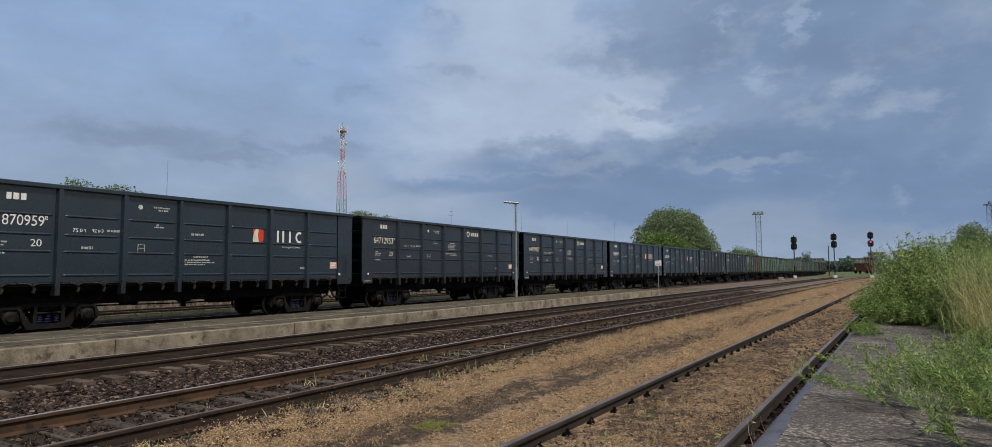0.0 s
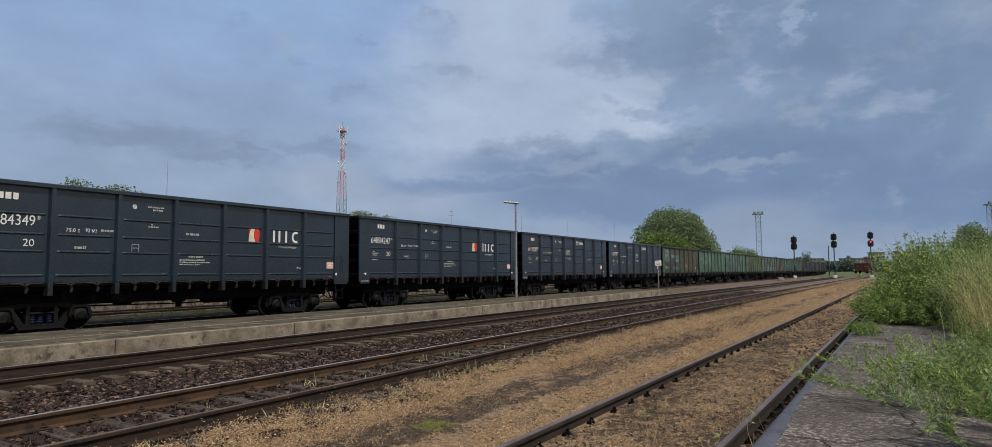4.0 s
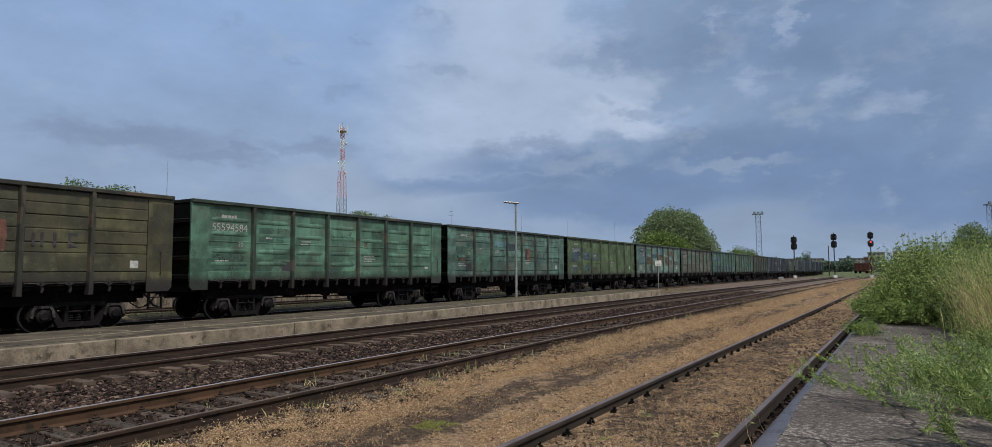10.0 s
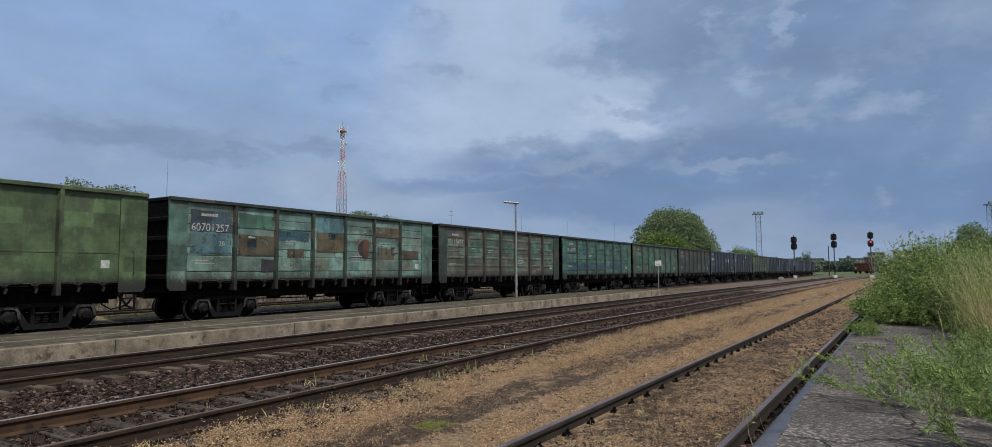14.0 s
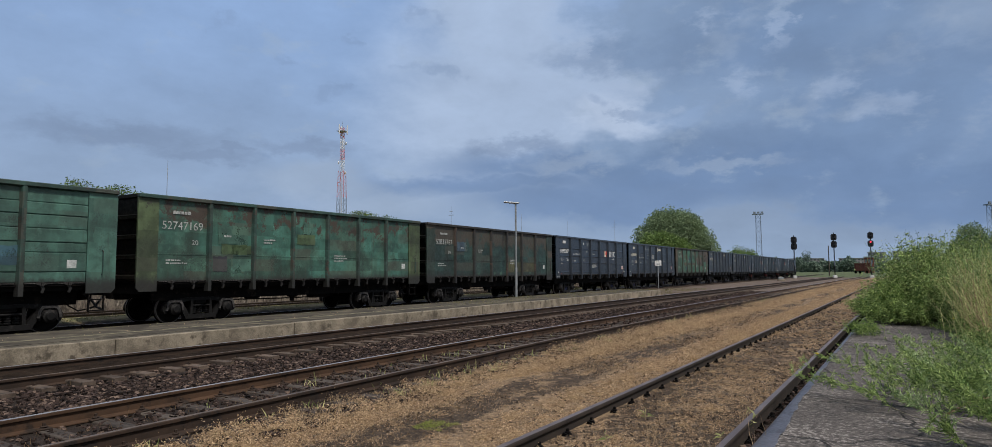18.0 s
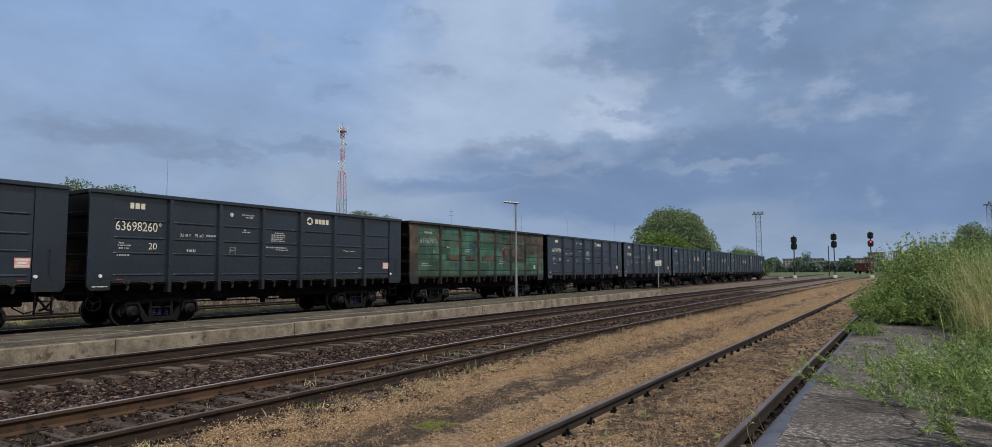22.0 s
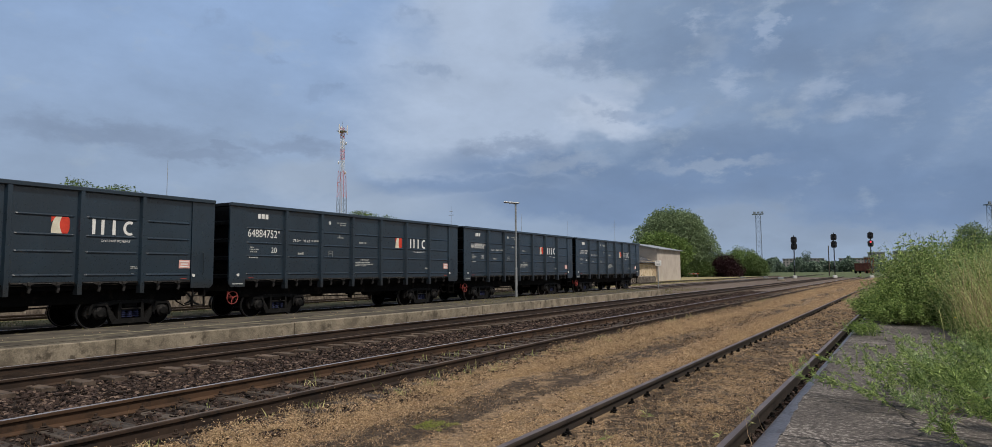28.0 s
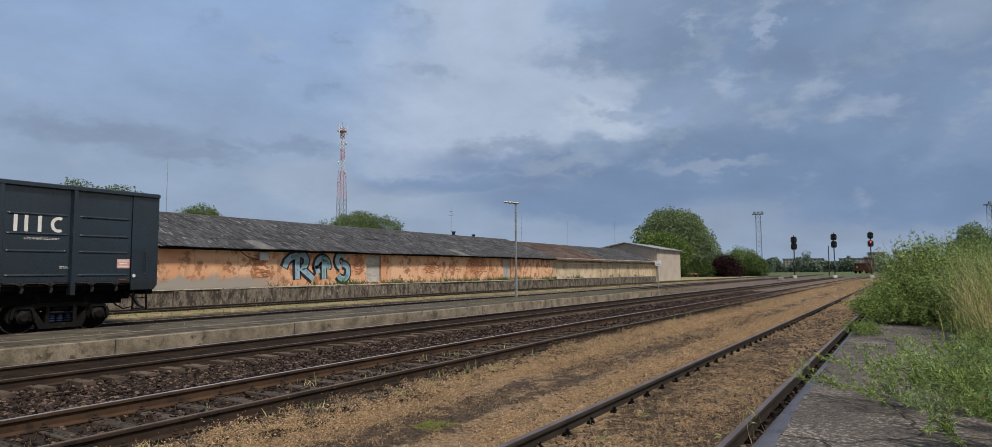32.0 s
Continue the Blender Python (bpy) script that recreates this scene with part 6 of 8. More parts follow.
            P(2.9, 1.1, 2.05, 0.28, BROWN_PATCH), P(4.6, 1.0, 2.05, 0.28, BROWN_PATCH), P(6.2, 1.2, 2.05, 0.28, BROWN_PATCH), P(3.6, 0.4, 1.5, 0.4, DEEP_PATCH), P(5.1, 0.5, 2.4, 0.5, DEEP_PATCH), P(9.3, 1.4, 2.1, 0.9, BROWN_PATCH), P(9.45, 1.45, 3.18, 0.50, BROWN_PATCH), P(11.1, 1.4, 2.45, 0.72, BROWN_PATCH), P(11.1, 1.45, 3.05, 0.62, BROWN_PATCH), P(9.55, 1.2, 1.98, 0.22, BROWN_PATCH)
        elif k == 12:
            P(2.8, 0.9, 2.55, 0.5, MINT_PATCH), P(6.3, 0.8, 2.5, 0.55, MINT_PATCH), P(9.7, 0.8, 2.6, 0.55, MINT_PATCH), P(11.4, 0.8, 2.6, 0.7, MINT_PATCH)
        bars(wagon, "plate", [(12.05, 0.24, 1.62, 0.22)], STENCIL, X, "small pale data plate")

# ---- motion of the train: metres gone at each time ----
SPEEDS = [10.464, 10.534, 10.551, 10.688, 10.667, 10.740, 10.873, 10.891, 10.863]


SLACK_AT, SLACK = (0, 6, 9, 11, 14, 17, 19, 23), (0.14, 0.17, 0.15, 0.28, 0.23, 0.05, 0.12, 0.02)   # play in the couplings, wagon by wagon


def gone(t):
    step = 0.05
    n = int(round(t / step))
    ts = (np.arange(n) + 0.5) * step
    return float(np.sum(np.interp(ts, np.arange(9) * 4.0, SPEEDS)) * step)


def along_track(y):
    a, b = y - 4.325, y + 4.325
    xa, xb = train_x(a), train_x(b)
    return pose((xa + xb) / 2, y, 0, 0, 0, -math.degrees(math.atan2(xb - xa, b - a)))


def motions():
    seconds = [float(t) for t in range(33)]
    metres = [gone(t) for t in seconds]
    metres[-1] += 0.14
    for k, (wagon, sets) in enumerate(WAGONS):
        middle = 319.57 - 13.936 * (22 - k) + float(np.interp(k, SLACK_AT, SLACK))
        walk(wagon, [(t, along_track(middle - m)) for t, m in zip(seconds, metres)])
    ticks = [i / 15 for i in range(481)]
    turned = [math.degrees(gone(t) / WHEEL_R) for t in ticks]
    for wagon, sets in WAGONS:
        for w, y in sets:
            walk(w, [(t, pose(0, y, WHEEL_R, a % 360)) for t, a in zip(ticks, turned)])
    for top, x, y, z, seed, wind in WEEDS:
        if wind > 0:
            rnd = random.Random(seed)
            a, b = rnd.uniform(0, 6.28), rnd.uniform(0, 6.28)
            rows = []
            for i in range(65):
                t = i * 0.5
                gust = wind * (1.6 * math.sin(t * 2.1 + a) + 1.0 * math.sin(t * 0.7 + b) + 0.6 * math.sin(t * 4.3 + a + b))
                rows.append((t, pose(x, y, z, 0.4 * gust, gust, 0.3 * gust)))
            walk(top, rows)
    walk(cloud_backdrop, [(0.0, pose(0, 0, EYE_Z, 0, 0, -0.94)), (16.0, pose(0, 0, EYE_Z, 0, 0, 0.31)), (32.0, pose(0, 0, EYE_Z, 0, 0, 1.57))])


# ---- plants: shared builders ----
def leaf_mesh(name, pos, way, length, width, mat, rng, droop=0.15):
    """Pointed leaves: one folded pair of triangles each."""
    n = len(pos)
    way = way / np.maximum(np.linalg.norm(way, axis=1, keepdims=True), 1e-6)
    side = np.cross(way, rng.normal(size=(n, 3)))
    side /= np.maximum(np.linalg.norm(side, axis=1, keepdims=True), 1e-6)
    up = np.cross(side, way)
    L, W = length[:, None], width[:, None]
    mid = pos + way * L * 0.45
    tip = pos + way * L + np.array([0, 0, -1.0]) * L * droop
    v = np.stack([pos, mid + side * W * 0.5 + up * W * 0.15, tip, mid - side * W * 0.5 + up * W * 0.15], axis=1).reshape(-1, 3)
    i = np.arange(n)[:, None] * 4
    f = np.concatenate([i + np.array([[0, 1, 2]]), i + np.array([[0, 2, 3]])], axis=1).reshape(-1, 3)
    me = bpy.data.meshes.new(name)
    me.from_pydata(v.tolist(), [], f.tolist())
    me.materials.append(mat)
    return me


def ribbon_mesh(name, paths, widths, mat):
    """Thin flat stems: paths of shape (n, k, 3)."""
    n, k, _ = paths.shape
    rng = np.random.default_rng(n + k)
    a = rng.uniform(0, math.pi, n)
    side = np.stack([np.cos(a), np.sin(a), 0 * a], axis=1)[:, None, :]
    taper = np.linspace(1.0, 0.25, k)[None, :, None] * widths[:, None, None] * 0.5
    v = np.stack([paths + side * taper, paths - side * taper], axis=2).reshape(-1, 3)
    f = []
    base = np.arange(n) * k * 2
    for j in range(k - 1):
        f.append(np.stack([base + 2 * j, base + 2 * j + 1, base + 2 * j + 3, base + 2 * j + 2], axis=1))
    me = bpy.data.meshes.new(name)
    me.from_pydata(v.tolist(), [], np.concatenate(f).tolist())
    me.materials.append(mat)
    return me


def curved(base, way, length, k, sag, rng, jitter=0.03):
    """Stems that start along way and sag: (n, k, 3) paths."""
    t = np.linspace(0, 1, k)[None, :, None]
    p = base[:, None, :] + way[:, None, :] * length[:, None, None] * t
    p[:, :, 2] -= (sag[:, None] * length[:, None] * (t[:, :, 0] ** 2))
    p[:, 1:, :] += rng.normal(size=(len(base), k - 1, 3)) * jitter * length[:, None, None] * 0.3
    return p


LEAF_DARK = leafy("dark_green_leaf", (0.070, 0.118, 0.040), (0.150, 0.215, 0.080))
LEAF_MID = leafy("weed_leaf", (0.085, 0.165, 0.045), (0.520, 0.620, 0.250))
LEAF_WEED = leafy("narrow_grey_green_leaf", (0.082, 0.148, 0.042), (0.470, 0.590, 0.210))
LEAF_GREY = leafy("grey_green_leaf", (0.160, 0.245, 0.098), (0.470, 0.580, 0.280))
LEAF_FRESH = leafy("fresh_green_leaf", (0.085, 0.160, 0.040), (0.420, 0.530, 0.180))
# LEAF_TREE and LEAF_FAR: distance haze is mixed into the leaf colours
LEAF_TREE = leafy("haze_tinted_tree_leaf", (0.172, 0.236, 0.130), (0.225, 0.300, 0.168))
LEAF_LIGHT = leafy("light_green_leaf", (0.125, 0.195, 0.060), (0.190, 0.270, 0.090))
LEAF_HEDGE = leafy("hedge_leaf", (0.100, 0.152, 0.056), (0.165, 0.225, 0.092))
LEAF_LIME = leafy("lime_grass", (0.190, 0.230, 0.050), (0.360, 0.380, 0.120))
LEAF_PURPLE = leafy("purple_leaf", (0.022, 0.011, 0.014), (0.050, 0.022, 0.027))
LEAF_FAR = leafy("haze_tinted_far_leaf", (0.128, 0.182, 0.138), (0.160, 0.215, 0.162))
STRAW_G = leafy("green_straw", (0.240, 0.310, 0.100), (0.640, 0.620, 0.300), 0.8)
STRAW_Y = leafy("dry_straw", (0.270, 0.185, 0.112), (0.640, 0.475, 0.305), 0.85)
STRAW_M = leafy("dry_moss", (0.380, 0.265, 0.155), (0.660, 0.495, 0.310), 0.85)
STRAW_D = leafy("brown_stalk", (0.110, 0.072, 0.042), (0.260, 0.180, 0.100), 0.85)
VERGE = leafy("verge_grass", (0.125, 0.125, 0.056), (0.270, 0.245, 0.125), 0.8)
STALK = leafy("green_stalk", (0.100, 0.115, 0.045), (0.160, 0.165, 0.075), 0.7)
BARK = surface("bark", [(0.05, 0.04, 0.032), (0.10, 0.082, 0.066)], 0.95, 0, 1.5, 12.0, 0.6)
YELLOW = surface("yellow_petals", [(0.60, 0.47, 0.02), (0.75, 0.60, 0.04)], 0.7, 0, 9, 60, 0.1)


def tree(label, x, y, z, height, lobes, mat, leaf, count, seed, name="tree", trunk=True):
    """A tapered trunk with limbs and a crown of many leaf clumps; lobes are (dx, dy, z, rx, ry, rz)."""
    rng = np.random.default_rng(seed)
    top = thing(name, label, "tree" if name == "tree" else "bush", pose(x, y, z))
    lobes = np.array(lobes, float)
    s = Shape()
    if trunk:
        s.tube([(0, 0, -0.2), (0.1, 0, height * 0.25), (0.0, 0.1, height * 0.5), (0.1, 0, height * 0.8)], [height * 0.028, height * 0.022, height * 0.014, height * 0.005], 8)
    for lb in lobes:
        s.tube([(0, 0, height * (0.22 if trunk else 0.0)), (lb[0] * 0.5, lb[1] * 0.5, lb[2] * 0.65), (lb[0], lb[1], lb[2])], [height * 0.014, height * 0.009, height * 0.003], 6)
    part("trunk", s, BARK, top)
    share = lobes[:, 3] * lobes[:, 4] * lobes[:, 5]
    pick = rng.choice(len(lobes), size=count // 55, p=share / share.sum())
    d = rng.normal(size=(len(pick), 3))
    d /= np.linalg.norm(d, axis=1, keepdims=True)
    rad = rng.uniform(0.45, 1.0, len(pick)) ** 0.5
    centre = lobes[pick, :3] + d * rad[:, None] * lobes[pick, 3:]
    size = leaf * rng.uniform(2.0, 4.2, len(pick))
    which = np.repeat(np.arange(len(pick)), 55)
    off = rng.normal(size=(len(which), 3))
    off /= np.linalg.norm(off, axis=1, keepdims=True)
    pos = centre[which] + off * (size[which] * rng.uniform(0.2, 1.0, len(which)) ** 0.5)[:, None] * np.array([1, 1, 0.75])
    way = off + rng.normal(size=off.shape) * 0.6
    part("crown", leaf_mesh("crown", pos, way, leaf * rng.uniform(0.6, 1.3, len(which)), leaf * rng.uniform(0.35, 0.7, len(which)), mat, rng), mat, top)
    return top


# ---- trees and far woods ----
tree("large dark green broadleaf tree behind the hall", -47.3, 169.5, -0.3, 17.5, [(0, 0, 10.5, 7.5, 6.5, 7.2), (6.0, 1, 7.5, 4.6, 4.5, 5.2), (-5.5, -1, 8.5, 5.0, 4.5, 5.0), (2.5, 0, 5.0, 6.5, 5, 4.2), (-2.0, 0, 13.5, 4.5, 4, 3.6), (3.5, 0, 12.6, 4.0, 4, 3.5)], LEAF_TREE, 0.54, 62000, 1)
tree("lighter green round tree beside the hall", -47.6, 161.0, -0.3, 11.5, [(0, 0, 7.2, 4.8, 4.0, 3.8), (3.4, 0, 6.0, 3.2, 3.0, 3.0), (-3.2, 0, 6.0, 3.4, 3.0, 3.2)], LEAF_LIGHT, 0.58, 21000, 2)
tree("dark purple-leaved shrub by the road", -34.6, 170.0, -0.3, 5.2, [(0, 0, 2.6, 3.0, 2.6, 2.5), (-1.8, 0, 1.8, 2.0, 2, 1.8), (2.0, 0, 1.8, 2.0, 2, 1.8)], LEAF_PURPLE, 0.42, 11000, 3, "bush", False)
for i, (x, y, h, r) in enumerate(((-41.0, 168.0, 4.4, 3.4), (-33.4, 187.0, 7.2, 4.4), (-30.8, 186.0, 5.6, 3.2), (-37.5, 178.0, 5.8, 3.6), (-35.2, 194.0, 8.4, 4.8), (-45.0, 164.0, 3.6, 2.8))):
    tree("dense green roadside shrub", x, y, -0.3, h, [(0, 0, h * 0.5, r, r * 0.8, h * 0.5), (r * 0.6, 0, h * 0.35, r * 0.6, r * 0.6, h * 0.36), (-r * 0.6, 0, h * 0.38, r * 0.6, r * 0.6, h * 0.38)], (LEAF_DARK, LEAF_LIGHT, LEAF_HEDGE, LEAF_HEDGE, LEAF_TREE, LEAF_DARK)[i], 0.38, 11000, 10 + i, "bush", False)
tree("green tree behind the warehouse roof", -76.5, 82.0, -0.3, 12.0, [(0, 0, 8.8, 4.6, 4.2, 3.1), (4.3, 2, 8.4, 2.8, 3, 2.6), (-4.6, -2, 7.8, 2.8, 3, 2.2)], LEAF_HEDGE, 0.28, 26000, 20)
tree("green tree behind the warehouse roof", -77.0, 52.7, -0.3, 10.6, [(0, 0, 8.2, 2.5, 2.5, 2.2), (-1.6, -1.0, 7.6, 1.6, 1.6, 1.6), (2.2, 1.2, 7.4, 1.8, 1.8, 1.4)], LEAF_HEDGE, 0.26, 14000, 21)
tree("thin willow with loose hanging twigs", -78.6, 40.0, 0.2, 12.2, [(-2.2, -1.0, 10.4, 1.2, 1.2, 1.6), (0.4, 0.4, 9.9, 1.2, 1.2, 1.3), (2.0, 1.4, 10.0, 1.5, 1.3, 1.3), (-3.5, -2.0, 9.6, 1.0, 1.0, 1.2), (3.6, 2.6, 9.8, 1.4, 1.2, 1.2), (-1.0, 0, 11.0, 0.7, 0.7, 1.3)], LEAF_DARK, 0.30, 2600, 22)
tree("lone tree beyond the tall grass", 23.2, 246.0, -0.2, 15.5, [(0, 0, 11.5, 3.6, 3.4, 3.8), (1.8, 0, 8.5, 3.2, 3, 3.2), (-2.0, 0, 8.0, 3.0, 3, 3.0)], LEAF_TREE, 0.55, 11000, 23)
tree("green tree at the edge of the yard", 28.5, 226.0, -0.2, 12.0, [(0, 0, 7.5, 3.6, 3.4, 4.0), (3.8, 0, 7.0, 3.0, 3, 3.6)], LEAF_TREE, 0.55, 9000, 24)
rng = np.random.default_rng(77)
s = []
for cx, cy, cw, ch in ((-150, 520, 60, 9), (-95, 560, 50, 10), (-60, 540, 40, 11), (-35, 560, 40, 11.5), (-10, 540, 40, 11), (25, 480, 60, 9), (80, 440, 70, 10), (-72, 470, 16, 13), (-118, 420, 40, 8)):
    n, ch = 3600, ch * 1.22
    px_ = rng.uniform(-cw / 2, cw / 2, n)
    top_ = ch * (0.55 + 0.45 * np.array([noise.noise((v * 0.12, cy, 1)) for v in px_]))
    s.append(np.stack([cx + px_, cy + rng.uniform(-6, 6, n), -0.3 + top_ * rng.uniform(0, 1, n) ** 0.7], axis=1))
pos = np.concatenate(s)
thing("far_woods", "belt of green trees across the far field, haze mixed into their colour", "woods", kind="stuff",
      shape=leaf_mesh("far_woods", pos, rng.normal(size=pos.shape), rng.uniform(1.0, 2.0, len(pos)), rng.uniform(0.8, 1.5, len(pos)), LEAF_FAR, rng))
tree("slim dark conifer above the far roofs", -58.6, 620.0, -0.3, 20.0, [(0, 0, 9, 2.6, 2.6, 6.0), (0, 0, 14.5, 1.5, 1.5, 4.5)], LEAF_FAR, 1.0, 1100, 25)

# ---- far buildings ----
# FACADE is lightened to carry the haze of the distance
FACADE = surface("pale_panel_facade", [(0.36, 0.335, 0.325), (0.43, 0.40, 0.385)], 0.9, 0, 0.1, 2.0, 0.1)
FACADE_G = surface("grey_panel_facade", [(0.27, 0.29, 0.32), (0.34, 0.36, 0.39)], 0.9, 0, 0.1, 2.0, 0.1)
BRICK_FAR = surface("dark_red_brick", [(0.16, 0.060, 0.048), (0.21, 0.078, 0.062)], 0.9, 0, 0.3, 4.0, 0.1)
GLASS = surface("dark_window_glass", [(0.10, 0.11, 0.125), (0.14, 0.15, 0.165)], 0.25, 0, 0.3, 2.0, 0.0)


def block(label, x, y, w, h, d, mat, cols, rows):
    b = thing("apartment_building", label, "building", pose(x, y, -0.3), group="far buildings")
    part("wall", Shape().box(0, w, 0, d, 0, h), mat, b)
    part("roof", Shape().box(-0.4, w + 0.4, -0.4, d + 0.4, h, h + 0.5), FACADE_G, b)
    me = Shape().box(0, w / cols * 0.5, -0.12, 0.05, 0, h / rows * 0.5).mesh("window", GLASS)
    for r in range(rows):
        for c in range(cols):
            o = part("window", me, GLASS, b)
            o.matrix_basis = pose(w / cols * (c + 0.25), 0, h / rows * (r + 0.3))


block("pale five-storey apartment block above the far trees", -95, 765, 40, 13.6, 12, FACADE, 12, 5)
block("pale apartment block above the far trees", -41, 770, 30, 13.4, 12, FACADE, 9, 5)
block("grey apartment block above the far trees", 6, 600, 24, 16.0, 12, FACADE_G, 7, 6)
block("grey apartment tower above the far trees", -11.5, 610, 12, 15.5, 12, FACADE_G, 4, 6)
block("dark red brick building beyond the yard", -8.9, 385, 4.2, 8.0, 8, BRICK_FAR, 3, 2)

# old hopper wagon standing far off
hopper = thing("hopper_wagon", "rust-red hopper wagon standing on a far track", "goods wagon", pose(-10.5, 300.0, -0.1))
OXIDE = surface("red_oxide_paint", [(0.070, 0.026, 0.021), (0.105, 0.038, 0.030)], 0.85, 0, 0.8, 8, 0.2)
part("body", Shape().prism([(0.0, 2.0), (0.6, 1.1), (5.6, 1.1), (6.2, 2.0), (6.2, 4.0), (0.0, 4.0)], "y", -1.4, 1.4), OXIDE, hopper)
part("top_rim", Shape().box(-0.1, 6.3, -1.5, 1.5, 4.0, 4.15), OXIDE, hopper)
for xx in (0.4, 1.9, 3.4, 4.9):
    part("rib", Shape().box(xx, xx + 0.14, -1.52, -1.4, 1.3, 4.0), OXIDE, hopper)
part("underframe", Shape().box(-0.4, 6.6, -1.2, 1.2, 0.85, 1.12), IRON, hopper)
for xx in (0.4, 1.9, 4.3, 5.8):
    part("wheel", Shape().lathe([(0.1, -0.9), (0.47, -0.85), (0.47, -0.72), (0.1, -0.7)], "y", (xx, 0, 0.47), 14), IRON, hopper)

# ---- signals, masts and lamps ----
# far steel, its colour shifted to blue-grey for haze
GALV_FAR = surface("haze_tinted_steel", [(0.13, 0.165, 0.21), (0.18, 0.215, 0.26)], 0.7, 0.0, 3.0, 40.0, 0.1)
SIGNAL_BLACK = surface("signal_black", [(0.010, 0.012, 0.015), (0.022, 0.024, 0.03)], 0.5, 0, 4, 30, 0.1)
LENS = surface("dark_lens", [(0.012, 0.014, 0.018), (0.02, 0.022, 0.03)], 0.15, 0, 4, 30, 0.0)
LIT = glow("red_signal_light", (1.0, 0.07, 0.11), 1.5)


def signal(x, y, z1, z2, lit):
    s = thing("railway_signal", "black colour-light signal on a dark mast with pale foot" + (", showing red" if lit else ", unlit"), "railway signal", pose(x, y, -0.25, 0, 0, 14), group="signals at the end of the yard")
    part("mast", Shape().lathe([(0.10, 0), (0.10, z1 + 0.9), (0.03, z1 + 1.25)], "z", (0, 0, 0), 10), SIGNAL_BLACK, s)
    part("foot", Shape().box(-0.35, 0.35, -0.35, 0.35, 0, 0.6, 0.06), WHITE, s, "white painted concrete foot")
    part("band", Shape().lathe([(0.105, 0), (0.105, 1.1)], "z", (0, 0, 2.6), 10), GALV_FAR, s, "grey band on the mast")
    part("step_irons", Shape().box(0.1, 0.35, -0.03, 0.03, 1.6, 1.65).box(-0.35, -0.1, -0.03, 0.03, 2.1, 2.15), SIGNAL_BLACK, s)
    for n, zc in enumerate((z1 + 0.25, z2 + 0.25)):
        o = [(-0.56, -0.42), (-0.34, -0.68), (0.34, -0.68), (0.56, -0.42), (0.56, 0.42), (0.34, 0.68), (-0.34, 0.68), (-0.56, 0.42)]
        head = part("signal_head", Shape().prism([(a, zc + b) for a, b in o], "y", -0.10, 0.06), SIGNAL_BLACK, s)
        for zz in (zc + 0.36, zc - 0.36):
            on = lit and n == 1 and zz > zc
            part("lens", Shape().lathe([(0.17 if not on else 0.19, -0.13), (0.15, -0.16)], "y", (0, 0, zz), 14), LIT if on else LENS, head, "lit red lens" if on else "")
            v = Shape()
            for i in range(10):
                a0, a1 = radians(-20 + 22 * i), radians(-20 + 22 * (i + 1))
                v.prism([(0.21 * math.cos(a0), zz + 0.21 * math.sin(a0)), (0.21 * math.cos(a1), zz + 0.21 * math.sin(a1)), (0.235 * math.cos(a1), zz + 0.235 * math.sin(a1)), (0.235 * math.cos(a0), zz + 0.235 * math.sin(a0))], "y", -0.42, -0.10)
            part("visor", v, SIGNAL_BLACK, head)


signal(-15.7, 144.3, 7.55, 6.25, False)
signal(-8.9, 151.7, 8.25, 6.75, False)
signal(-2.4, 159.4, 8.75, 7.02, True)
for x, y, h, r in ((-14.4, 220.0, 9.0, 0.16), (-23.5, 215.0, 6.0, 0.10)):
    pole = thing("pole", "bare dark timber pole", "pole", pose(x, y, -0.3), shape=Shape().lathe([(r, 0), (r * 0.8, h), (r * 0.5, h + 0.05)], "z", (0, 0, 0), 8), material=BARK)

street = thing("street_lamp", "slim galvanised platform lamp with a flat head", "street lamp", pose(-17.6, 31.6, 0.035))
part("post", Shape().lathe([(0.075, 0), (0.075, 1.6), (0.055, 1.65), (0.05, 5.25), (0.02, 5.27)], "z", (0, 0, 0), 10), GALV, street)
part("arm", Shape().tube([(0, 0, 5.2), (-0.12, -0.1, 5.24), (-0.3, -0.22, 5.25)], 0.03), GALV, street)
part("lamp_head", Shape().box(-0.95, -0.05, -0.13, 0.13, 5.22, 5.30, 0.03, pose(0, 0, 0, 0, 3, 35)), surface("pale_lamp_head", [(0.45, 0.47, 0.48), (0.55, 0.57, 0.58)], 0.5, 0.3, 3, 30, 0.1), street)
part("cover_plate", Shape().box(-0.05, 0.05, 0.06, 0.085, 0.6, 1.0, 0.01), GALV, street)

sign = thing("notice_board", "white notice board on a thin post, writing unreadable", "sign", pose(-15.9, 52.4, 0.04))
part("post", Shape().lathe([(0.035, 0), (0.035, 2.2)], "z", (0, 0, 0), 8), GALV, sign)
part("board", Shape().box(-0.26, 0.26, -0.05, -0.02, 1.84, 2.26, 0.008, pose(0, 0, 0, 0, 0, 28)), WHITE, sign)
lines = Shape()
for i, wd in enumerate((0.32, 0.38, 0.28)):
    lines.box(-wd / 2, wd / 2, -0.056, -0.051, 2.15 - i * 0.11, 2.18 - i * 0.11, 0, pose(0, 0, 0, 0, 0, 28))
part("writing_bars", lines, GALV, sign)["kind"] = "stuff"

RED_W = surface("tower_red", [(0.40, 0.10, 0.09), (0.50, 0.14, 0.12)], 0.7, 0, 0.5, 8, 0.1)
TOWER_WHITE = surface("tower_white", [(0.55, 0.56, 0.58), (0.66, 0.67, 0.69)], 0.7, 0, 0.5, 8, 0.1)


